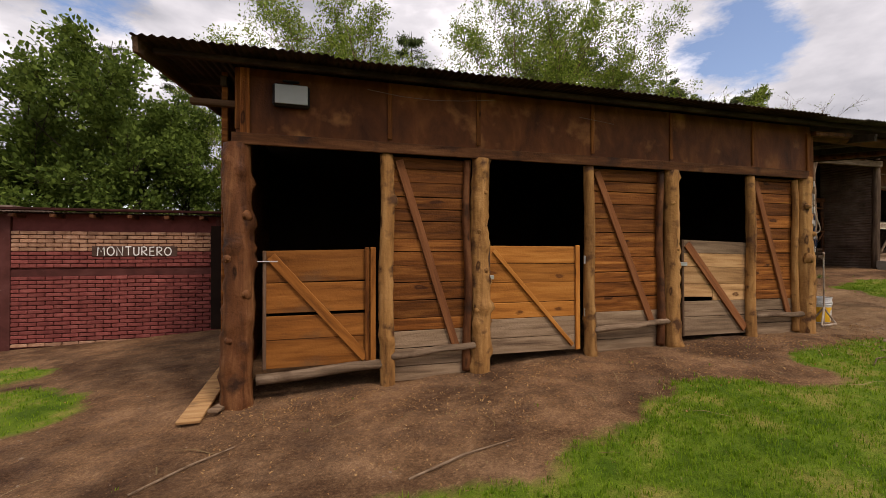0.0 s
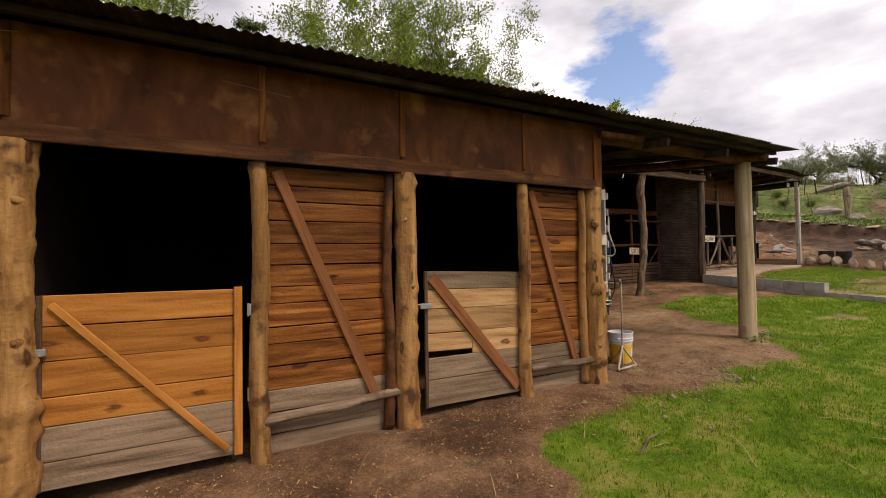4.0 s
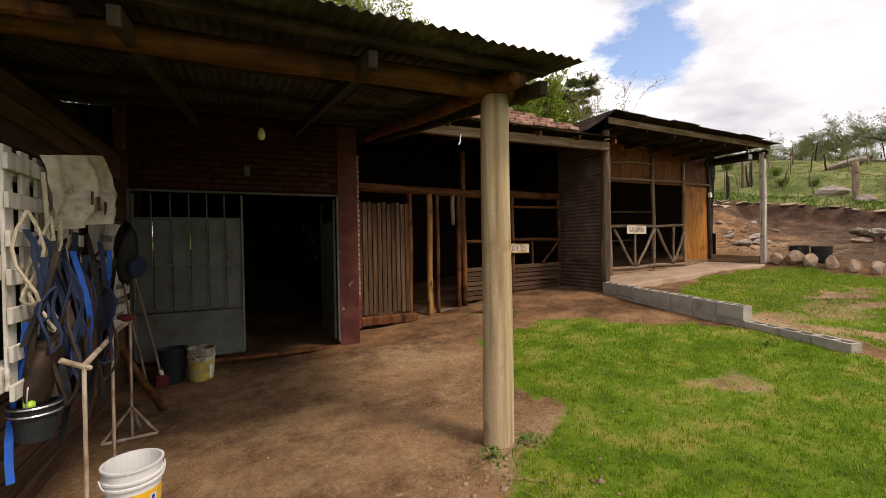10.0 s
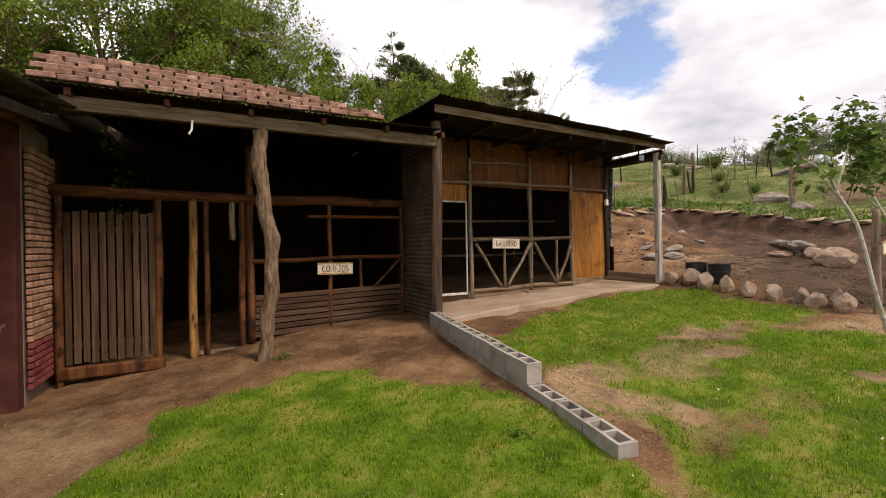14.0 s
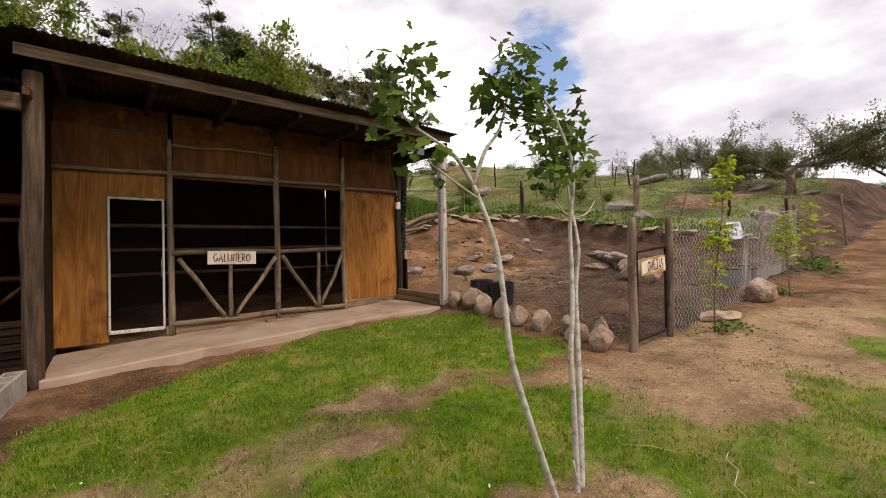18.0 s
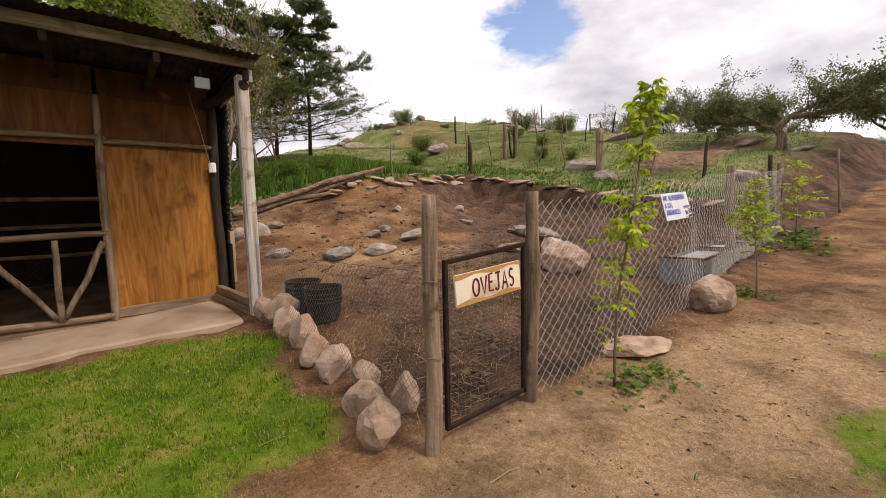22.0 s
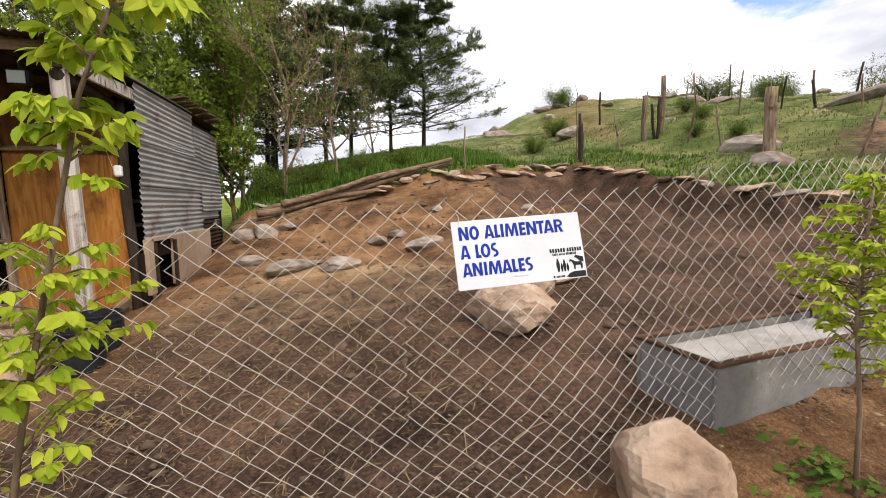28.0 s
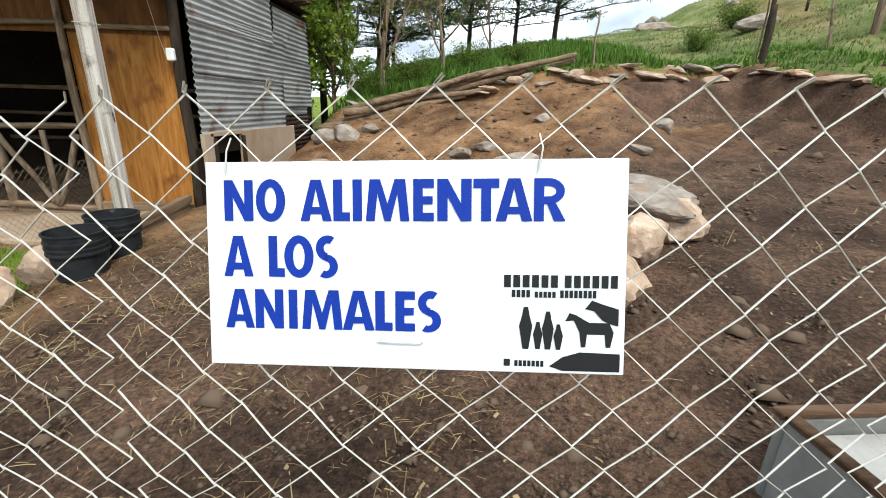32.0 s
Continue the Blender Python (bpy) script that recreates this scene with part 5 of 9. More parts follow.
def build_rabbit_house():
    h = thing("rabbit_house", (13.5, 4.4, 0.7), "dark open-fronted rabbit house of logs and slats", "shed", kind="structure")
    part("eave_beam", place(*bar_at((11.5, 3.46, 3.78), (16.05, 3.46, 3.79), 0.1, 0.16)), "rail_grey", h, "long weathered eave beam")
    part("mid_beam", join(pole((11.1, cw(11.1), 2.94), (13.45, cw(13.4), 2.93), 0.075, 0.075, 12, 12, 0.06, 0.01, 201, 4), pole((13.4, cw(13.4), 2.92), (16.1, cw(16.1), 2.97), 0.08, 0.075, 12, 12, 0.06, 0.01, 202, 4)), "rail_red", h, smooth=True)
    for k, (x, r, z1, mat) in enumerate(((11.2, 0.05, 2.9, "log_red"), (12.24, 0.055, 2.9, "log_red"), (12.66, 0.06, 2.9, "log_pine"), (12.83, 0.04, 2.9, "log_red"), (13.3, 0.05, 2.9, "log_red"), (13.42, 0.06, 3.75, "log_red"), (14.65, 0.04, 2.9, "log_red"), (16.0, 0.05, 2.95, "log_red"))):
        y = cw(x)
        part("upright", pole((x, y, gz(x, y) - 0.1), (x + 0.01, y, z1), r, r * 0.9, 10, 10, 0.06, 0.01, 210 + k, 3), mat, h, smooth=True)
    part("hanging_stub", pole((13.18, cw(13.1), 2.3), (13.18, cw(13.1), 2.9), 0.04, 0.04, 8, 6, 0.05, 0.005, 221), "log_grey", h)
    for z, x0, x1, r in ((1.97, 13.45, 16.0, 0.035), (2.68, 14.3, 16.0, 0.028)):
        part("rail", pole((x0, cw(x0) - 0.05, z), (x1, cw(x1) - 0.05, z + 0.03), r, r, 8, 10, 0.08, 0.01, int(z * 100), 3), "rail_red", h, smooth=True)
    part("short_upright", pole((15.2, cw(15.2), 1.45), (15.2, cw(15.2), 1.97), 0.03, 0.03, 8, 6, 0.06, 0.004, 233), "log_red", h)
    part("diagonal", pole((15.45, cw(15.4) - 0.05, 1.48), (15.98, cw(16) - 0.05, 1.98), 0.025, 0.025, 8, 6, 0.06, 0.004, 234), "log_red", h)
    # near-black sheet puts shade into the gaps between slats
    slat_wall = part("slat_wall", box(14.72, cw(16.0) + 0.06, 1.12, 2.6, 0.02, 0.6), "room_shade", h)
    slat_wall.matrix_basis = Matrix()
    for k in range(7):
        z = gz(14.7, 4.7) - 0.02 + 0.095 * k
        timber("slat", (13.46, cw(13.46) - 0.02, z), (16.0, cw(16.0) - 0.02, z + 0.04), 0.02, 0.078, "slat_wood", slat_wall)
    dr = thing("slat_door", (11.7, cw(11.7), 0.6), "grey door of narrow upright slats, closed", "door")
    for k in range(11):
        x = 11.3 + 0.088 * k
        timber("slat", (x, cw(x) - 0.03 - 0.004 * (k % 2), 0.72 + 0.01 * (k % 3)), (x, cw(x) - 0.03, 2.66 + 0.015 * ((k * 7) % 3)), 0.068 + 0.008 * (k % 2), 0.018, "slat_wood", dr, up=(0, 1, 0))
    for z in (0.95, 2.45):
        timber("ledge", (11.27, cw(11.7), z), (12.25, cw(12.2), z), 0.03, 0.09, "log_red", dr)
    part("door_sill", box(11.75, cw(11.7) - 0.05, 0.62, 1.15, 0.14, 0.16, 0.02), "log_red", h)
    part("sill_board", box(13.05, cw(13.05), 0.64, 0.5, 0.06, 0.08), "log_grey", h)
    # roof over it, weighted with brick courses
    roof = part("roof", join(*[place(*bar_at((x, 3.3, 3.87), (x, 8.0, 4.5), 0.06, 0.08)) for x in np.arange(11.6, 16.1, 0.9)]), "log_red", h)
    for k in range(6):
        part("roof_sheet", place(corrugated(0.85, 5.0, rows=3, dent=0.01, seed=300 + k), pose(11.25 + 0.79 * k, 3.22, 3.93 + 0.005 * (k % 2), 7.5, 0, 0)), "tin_rust_shaded", roof)
    r = random.Random(9)
    g = box(0, 0, 0, 0.235, 0.115, 0.06, 0.008)
    me = mesh_data("brick", g[0], g[1], "brick_old")
    for row in range(6):
        x = 11.4 + 0.12 * (row % 2)
        while x < 15.05 - 0.42 * max(0, row - 1):
            ob = new("brick", me)
            y = 3.3 + row * 0.055
            ob.matrix_basis = pose(x, y, 4.0 + row * 0.066 + 0.012 * r.random(), 7 + r.uniform(-5, 5), r.uniform(-3, 3), r.uniform(-4, 4))
            ob.parent = roof
            ob.matrix_parent_inverse = parent_inverse(roof)
            x += 0.25 + r.uniform(0, 0.02)
    # inside, closed; walls coloured as deep shade
    part("back_wall", box(13.6, 8.22, 2.4, 5.1, 0.1, 4.42), "room_shade", h)
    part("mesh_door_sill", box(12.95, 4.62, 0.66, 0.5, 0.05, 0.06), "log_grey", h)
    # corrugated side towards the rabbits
    side = part("side_wall", box(16.14, 5.9, 2.5, 0.05, 4.6, 3.85), "room_shade", h)
    for k in range(4):
        geo = corrugated(0.86, 1.36, rows=2, seed=320 + k, amp=0.011)
        m = Matrix.Translation((16.075, 3.62, 0.75 + 0.82 * k)) @ Matrix(((0, 0, -1, 0), (0, 1, 0, 0), (1, 0, 0, 0), (0, 0, 0, 1)))
        part("tin_sheet", place(geo, m), "tin_dark", side)
    sg = thing("name_sign", (14.72, 4.7, 1.8), "cream board with dark hand-painted word conejos and wavy ochre edge", "sign", "painted signs")
    wavy_sign(sg, "CONEJOS", (14.73, cw(14.7) - 0.09, 1.815), 0.6, 0.2, 5.0, 1.0)
    solo("hook", tube([(12.75, 3.4, 3.72), (12.74, 3.4, 3.6), (12.71, 3.4, 3.55)], 0.012, 8), "letter_white", "short white hook hanging from the eave beam", "hook")


def wavy_sign(sg, word, at, w, h, turn, tilt, u0=0.13, u1=0.87):
    m = pose(*at, 0, tilt, turn)
    part("board", place(box(0, 0, 0, w, 0.016, h, 0.004), m), "sign_board", sg)
    n = 24
    for s in (-1, 1):
        V, F = [], []
        for k in range(n + 1):
            x = -w / 2 + w * k / n
            d = h * (0.08 + 0.09 * (0.5 + 0.5 * math.sin(k / n * 12 + s)))
            V += [(x, -0.0095, s * h / 2), (x, -0.0095, s * (h / 2 - d))]
        for k in range(n):
            q = (2 * k, 2 * k + 2, 2 * k + 3, 2 * k + 1)
            F.append(q if s < 0 else q[::-1])
        part("wave_border", place((V, F), m), "sign_wave", sg)
    brush_word(sg, word, m, w, h, u0, u1)


build_rabbit_house()
BARK_Z, BARK_X = [0.5, 0.7, 1.27, 1.7, 2.1, 2.36, 2.8, 3.19, 3.9], [13.52, 13.53, 13.58, 13.63, 13.645, 13.615, 13.54, 13.5, 13.505]
solo("bark_post", tube([(float(np.interp(z, BARK_Z, BARK_X)) + 0.012 * math.sin(z * 9), 3.68 - 0.05 * z, z) for z in np.linspace(gz(13.53, 3.65) - 0.15, 3.72, 44)], [0.088 + 0.005 * math.sin(k * 0.9) + 0.03 * math.exp(-k) for k in range(44)], 26, 0.2, 240, True, 26), "bark", "crooked rough-barked tree trunk post under the eave beam", "post", smooth=True)

# ---- hen house ----
def build_hen_house():
    h = thing("hen_house", (18.6, 4.8, 1.2), "hen house with orange plywood front and netted openings", "shed", kind="structure")
    y = 4.8
    part("corner_post", pole((16.1, 3.62, 0.8), (16.12, 3.6, 4.15), 0.09, 0.085, 12, 12, 0.06, 0.012, 401, 6), "log_dark", h, smooth=True)
    part("door_panel", join(box(16.43, y, 2.23, 0.56, 0.02, 2.26), box(17.04, y, 3.2, 0.66, 0.02, 0.34)), "plywood", h)
    part("ply_panel", place(box(0, 0, 0, 1.2, 0.02, 2.05, 0.002), pose(20.66, y + 0.065, 2.35, 0, 0, 6)), "plywood", h, "orange plywood sheet")
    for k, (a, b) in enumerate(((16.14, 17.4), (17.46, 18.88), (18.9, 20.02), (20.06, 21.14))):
        # upper sheets take the plywood copy darkened for the overhang's shade
        part("upper_panel", box((a + b) / 2, y, 3.66, b - a, 0.02, 0.6, 0.002) if k < 3 else place(box(0, 0, 0, 1.2, 0.02, 0.6, 0.002), pose(20.66, y + 0.065, 3.66, 0, 0, 6)), "ply_shaded", h)
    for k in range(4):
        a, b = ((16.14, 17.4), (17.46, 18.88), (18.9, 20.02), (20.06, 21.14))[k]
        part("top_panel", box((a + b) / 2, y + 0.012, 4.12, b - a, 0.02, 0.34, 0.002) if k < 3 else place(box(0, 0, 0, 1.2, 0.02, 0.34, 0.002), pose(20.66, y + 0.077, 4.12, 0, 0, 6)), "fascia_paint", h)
    for k, (x, z0, z1, r) in enumerate(((17.42, 1.1, 3.9, 0.045), (18.89, 1.12, 4.0, 0.05), (20.05, 1.15, 3.95, 0.045))):
        part("upright", pole((x, y - 0.05, z0), (x - 0.01, y - 0.05, z1), r, r * 0.85, 10, 12, 0.08, 0.012, 410 + k, 5), "log_grey", h, smooth=True)
    part("end_post", pole((21.32, y + 0.1, 1.2), (21.29, y + 0.1, 4.1), 0.065, 0.06, 10, 12, 0.1, 0.015, 415, 6), "dark_bark", h, smooth=True)
    for z, x0, x1, r in ((3.42, 17.4, 20.05, 0.035), (2.28, 17.42, 20.05, 0.04), (1.27, 17.42, 20.05, 0.045), (3.42, 20.05, 20.1, 0.03), (3.38, 16.14, 17.4, 0.03), (3.82, 17.4, 18.9, 0.022)):
        part("rail", pole((x0, y - 0.06, z), (x1, y - 0.06, z + 0.04), r, r * 0.9, 8, 12, 0.1, 0.012, int(z * 10 + x0), 4), "rail_grey", h, smooth=True)
    part("rail", pole((20.05, y - 0.04, 3.42), (21.28, y + 0.08, 3.44), 0.03, 0.028, 8, 12, 0.1, 0.008, 427, 4), "rail_grey", h, smooth=True)
    for k, (x0, z0, x1, z1) in enumerate(((17.5, 2.2, 18.1, 1.33), (18.85, 2.2, 18.25, 1.33), (18.95, 2.22, 19.52, 1.36), (20.0, 2.22, 19.6, 1.36))):
        part("diagonal", pole((x0, y - 0.1, z0), (x1, y - 0.1, z1), 0.035, 0.03, 8, 10, 0.1, 0.012, 430 + k, 3), "log_grey", h, smooth=True)
    for k, x in enumerate((18.18, 19.56)):
        part("king_stub", pole((x, y - 0.1, 1.32), (x, y - 0.1, 2.26), 0.035, 0.03, 8, 8, 0.1, 0.006, 440 + k, 2), "log_grey", h, smooth=True)
    part("base_planks", join(box(18.7, y - 0.04, 1.18, 2.7, 0.05, 0.14, 0.01), place(box(0, 0, 0, 1.2, 0.05, 0.13, 0.01), pose(20.66, y + 0.03, 1.33, 0, 0, 6)), place(box(0, 0, 0, 1.2, 0.06, 0.1, 0.01), pose(20.66, y + 0.01, 1.21, 0, 0, 6))), "grey_wood", h)
    part("base_board", box(18.95, y - 0.15, 1.18, 0.55, 0.14, 0.05, 0.01), "grey_wood", h)
    d = thing("hen_door", (17.02, 4.8, 1.2), "narrow pale-framed netted door, dark behind", "door")
    part("frame", join(box(16.72, y - 0.03, 2.12, 0.03, 0.03, 1.82), box(17.33, y - 0.03, 2.12, 0.03, 0.03, 1.82), box(17.02, y - 0.03, 3.03, 0.62, 0.03, 0.03), box(17.02, y - 0.03, 1.23, 0.62, 0.03, 0.05)), "white_wood", d)
    part("chain", tube([(17.3, y - 0.06, 2.2), (17.31, y - 0.07, 2.05), (17.3, y - 0.06, 1.95)], 0.006, 6), "steel", d)
    part("netting", net_sheet((16.75, y - 0.015, 1.25), (17.31, y - 0.015, 3.02), 0.05, 0.0004), "wire_rust", d)
    part("netting", net_sheet((17.45, y - 0.01, 1.3), (20.03, y - 0.01, 3.42), 0.06, 0.0004), "wire_rust", h)
    # inside, walls painted near-black for the shade within
    part("side_wall_left", box(16.16, 6.8, 2.5, 0.05, 4.0, 3.6), "room_shade", h)
    part("back_wall", box(18.7, 8.75, 2.6, 5.3, 0.06, 4.0), "room_shade", h)
    for k, z in enumerate((1.9, 2.35, 2.75)):
        part("perch", pole((16.4, 7.2 - 0.4 * k, z), (21.0, 7.2 - 0.4 * k, z + 0.05), 0.03, 0.03, 8, 8, 0.08, 0.01, 450 + k), "rail_grey", h)
    # roof
    dz = -0.19 / 5.4
    # rafters share the sheets' dark colour, eave shade included
    roof = part("roof", join(*[place(*bar_at((x, 3.45, 4.27 + dz * (x - 16.05)), (x, 8.8, 4.3 + dz * (x - 16.05)), 0.06, 0.1)) for x in np.arange(16.3, 21.5, 0.85)]), "tin_rust_shaded", h)
    part("fascia_board", place(*bar_at((16.0, 3.4, 4.3), (21.5, 3.46, 4.22), 0.03, 0.12)), "rail_grey", roof, "weathered pale fascia board")
    for k in range(7):
        part("roof_sheet", place(corrugated(0.85, 5.6, rows=4, dent=0.02, seed=500 + k), pose(16.0 + 0.78 * k, 3.2 + 0.05 * math.sin(k * 2.3), 4.46 + dz * 0.78 * k + 0.005 * (k % 2), 0.4, math.degrees(-math.atan(dz)), 0)), "tin_rust_shaded", roof)
    part("hip_sheet", place(corrugated(0.92, 5.4, rows=3, dent=0.02, seed=520), pose(15.28, 3.22, 3.99, 1, -32, 0)), "tin_rust_shaded", roof)
    part("bracket_beam", pole((21.38, 3.5, 3.98), (21.2, 5.0, 4.02), 0.06, 0.06, 8, 8, 0.08, 0.01, 460, 3), "dark_bark", h)
    timber("tie_board", (21.46, 3.5, 4.1), (21.46, 5.2, 4.12), 0.04, 0.14, "post_white", h)
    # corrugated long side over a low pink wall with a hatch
    # backing behind the tin, coloured like the shaded inside
    side = part("side_wall", join(box(21.42, 6.95, 3.1, 0.04, 3.7, 2.2), box(21.42, 7.3, 1.8, 0.04, 2.9, 0.6), box(21.42, 4.92, 1.75, 0.04, 0.24, 0.7)), "room_shade", h)
    for k, (z, l, y0, mat) in enumerate(((2.25, 3.6, 4.88, "tin_grey"), (2.98, 2.65, 4.86, "tin_grey"), (3.55, 2.2, 4.84, "tin_grey"), (3.35, 1.5, 7.2, "tin_grey"), (1.68, 1.2, 7.4, "tin_rust_shaded"), (2.6, 1.35, 7.35, "tin_grey"))):
        geo = corrugated(0.78, l, rows=3, dent=0.015, seed=540 + k, amp=0.011)
        m = Matrix.Translation((21.46 + 0.016 * (k % 3), y0, z)) @ Matrix(((0, 0, 1, 0), (0, 1, 0, 0), (1, 0, 0, 0), (0, 0, 0, 1)))
        part("tin_sheet", place(geo, m), mat, side)
    part("low_wall", join(box(21.46, 6.75, 1.9, 0.06, 1.9, 0.75), box(21.46, 4.98, 1.9, 0.06, 0.2, 0.75), box(21.46, 5.42, 2.26, 0.06, 0.8, 0.06)), "slab", side, "pinkish plastered low wall")
    part("hatch_frame", join(box(21.5, 5.08, 1.85, 0.05, 0.04, 0.72), box(21.5, 5.8, 1.85, 0.05, 0.04, 0.72)), "dark_bark", side)
    part("edge_boards", join(*[place(box(0, 0, 0, 0.3, 0.24, 0.03, 0.006), pose(21.5, 6.4 + 0.26 * k, 4.42 - 0.02 * (k % 2), 6, -12, 8 * math.sin(k))) for k in range(9)]), "log_dark", roof)
    post = solo("white_post", place(box(0, 0, 0, 0.13, 0.11, 2.95, 0.012), pose(21.38, 3.56, 2.62, 0, -0.4, 6)), "post_white", "weathered white-painted square post at the hen house corner", "post")
    part("tie_wire", tube([(21.31, 3.49, 3.28), (21.45, 3.49, 3.28), (21.45, 3.63, 3.28), (21.31, 3.63, 3.28), (21.31, 3.49, 3.28)], 0.004, 6), "rope", post)
    part("slab_step", slab_step(), "slab", h, "worn concrete apron")
    fl2 = thing("floodlight", (20.95, 3.75, 3.95), "small black floodlight under the hen house eave", "floodlight", "floodlights")
    part("housing", box(20.98, 3.68, 3.98, 0.18, 0.1, 0.15, 0.02), "black", fl2)
    part("glass", box(20.98, 3.625, 3.97, 0.15, 0.012, 0.12, 0.004), "glass", fl2, "clouded glass pane")
    part("bracket", box(20.98, 3.7, 4.1, 0.03, 0.03, 0.12), "black", fl2)
    solo("insulator_box", box(21.25, 4.83, 3.16, 0.09, 0.07, 0.14, 0.015), "white_paint", "small white electric fence insulator box on the post", "box")
    solo("wire_loop", tube([(21.02 + 0.02 * k - 0.004 * math.sin(k), 4.76, 4.1 - 0.09 * k) for k in range(12)], 0.003, 5), "rope", "thin loose wire hanging by the plywood", "wire")
    sg = thing("name_sign", (18.2, 4.68, 2.3), "cream board with dark hand-painted word gallinero", "sign", "painted signs")
    m = pose(18.2, 4.66, 2.2, 0, 1, 2)
    part("board", place(box(0, 0, 0, 0.68, 0.016, 0.2, 0.02), m), "sign_board", sg)
    brush_word(sg, "GALLINERO", m, 0.68, 0.2, 0.12, 0.87)


def slab_step():
    xs = np.linspace(16.15, 21.2, 18)
    V, F = [], []
    for x in xs:
        f = np.interp(x, [16.15, 18, 20.0, 21.2], [3.5, 3.5, 3.65, 3.4]) + 0.03 * math.sin(x * 9)
        t = float(np.interp(x, [16.15, 17.5, 20.0, 21.2], [0.99, 1.1, 1.22, 1.3]))
        V += [(x, f - 0.02, t - 0.22), (x, f, t - 0.02), (x, f + 0.03, t), (x, 4.85, t + 0.02)]
    n = len(xs)
    for k in range(n - 1):
        for j in range(3):
            F.append((4 * k + j, 4 * k + 4 + j, 4 * k + 5 + j, 4 * k + 1 + j))
    return V, F


def net_sheet(a, b, step, r):
    """Wire netting in an upright plane between two corners: zigzag wires as thin ribbons of three sides."""
    a, b = Vector(a), Vector(b)
    run = Vector((b.x - a.x, b.y - a.y, 0))
    L = run.length
    u = run.normalized()
    nrm = u.cross(Vector((0, 0, 1)))
    V, F = [], []
    H = b.z - a.z
    for s in (-1, 1):
        k = -H
        while k < L + H:
            lo, hi = max(0.0, -k / 1.0 if s > 0 else k - L), min(H, (L - k) if s > 0 else k)
            if s > 0:
                lo, hi = max(0.0, -k), min(H, L - k)
                p0, p1 = (k + lo, lo), (k + hi, hi)
            else:
                lo, hi = max(0.0, k - L), min(H, k)
                p0, p1 = (k - lo, lo), (k - hi, hi)
            if hi - lo > 0.02:
                q0, q1 = a + u * p0[0] + Vector((0, 0, p0[1])), a + u * p1[0] + Vector((0, 0, p1[1]))
                d = (q1 - q0).normalized()
                e = d.cross(nrm)
                n = len(V)
                for q in (q0, q1):
                    V += [q + nrm * r, q - nrm * r * 0.5 + e * r, q - nrm * r * 0.5 - e * r]
                F += [(n, n + 1, n + 4, n + 3), (n + 1, n + 2, n + 5, n + 4), (n + 2, n, n + 3, n + 5)]
            k += step
    return V, F


build_hen_house()

# ---- concrete block edging ----
def hollow_block():
    L, W, H, t = 0.39, 0.165, 0.19, 0.03
    V, F = [], []
    xs = [-L / 2, -L / 2 + t, -t / 2, t / 2, L / 2 - t, L / 2]
    ys = [-W / 2, -W / 2 + t, W / 2 - t, W / 2]
    idx = {}
    for kz, z in enumerate((0, H)):
        for i, x in enumerate(xs):
            for j, y in enumerate(ys):
                idx[(i, j, kz)] = len(V)
                V.append((x, y, z))
    for i in range(5):
        for j in range(3):
            hole = j == 1 and i in (1, 3)
            if not hole:
                F.append((idx[i, j, 1], idx[i + 1, j, 1], idx[i + 1, j + 1, 1], idx[i, j + 1, 1]))
            else:
                F.append((idx[i, j, 1], idx[i + 1, j, 1], idx[i + 1, j, 0], idx[i, j, 0]))
                F.append((idx[i, j + 1, 0], idx[i + 1, j + 1, 0], idx[i + 1, j + 1, 1], idx[i, j + 1, 1]))
                F.append((idx[i, j, 0], idx[i, j + 1, 0], idx[i, j + 1, 1], idx[i, j, 1]))
                F.append((idx[i + 1, j, 1], idx[i + 1, j + 1, 1], idx[i + 1, j + 1, 0], idx[i + 1, j, 0]))
                F.append((idx[i, j + 1, 0], idx[i + 1, j + 1, 0], idx[i + 1, j, 0], idx[i, j, 0])[::-1])
    for i in range(5):
        F.append((idx[i, 0, 0], idx[i + 1, 0, 0], idx[i + 1, 0, 1], idx[i, 0, 1]))
        F.append((idx[i, 3, 1], idx[i + 1, 3, 1], idx[i + 1, 3, 0], idx[i, 3, 0]))
    for j in range(3):
        F.append((idx[0, j, 1], idx[0, j + 1, 1], idx[0, j + 1, 0], idx[0, j, 0]))
        F.append((idx[5, j, 0], idx[5, j + 1, 0], idx[5, j + 1, 1], idx[5, j, 1]))
    return mesh_data("block", V, F, "concrete")


def build_edging():
    w = thing("block_edging", (15.8, 1.5, 0.8), "low stepped wall of hollow grey concrete blocks", "low wall", kind="structure")
    me = hollow_block()
    r = random.Random(3)

    def lay(y, n, z):
        for _ in range(n):
            ob = new("block", me)
            x = 15.69 + (y - 0.69) * (0.105 if y > 0.69 else 0.15)
            ob.matrix_basis = pose(x + r.uniform(-0.006, 0.006), y, z + 0.04 * (y - 0.7) + r.uniform(-0.004, 0.004), r.uniform(-1, 1), -2.3 + r.uniform(-0.6, 0.6), (84 if y > 0.69 else 81.5) + r.uniform(-1.5, 1.5))
            ob.parent = w
            ob.matrix_parent_inverse = parent_inverse(w)
            y += 0.403
    lay(0.88, 7, 0.825)
    lay(-0.34, 10, 0.63)


build_edging()


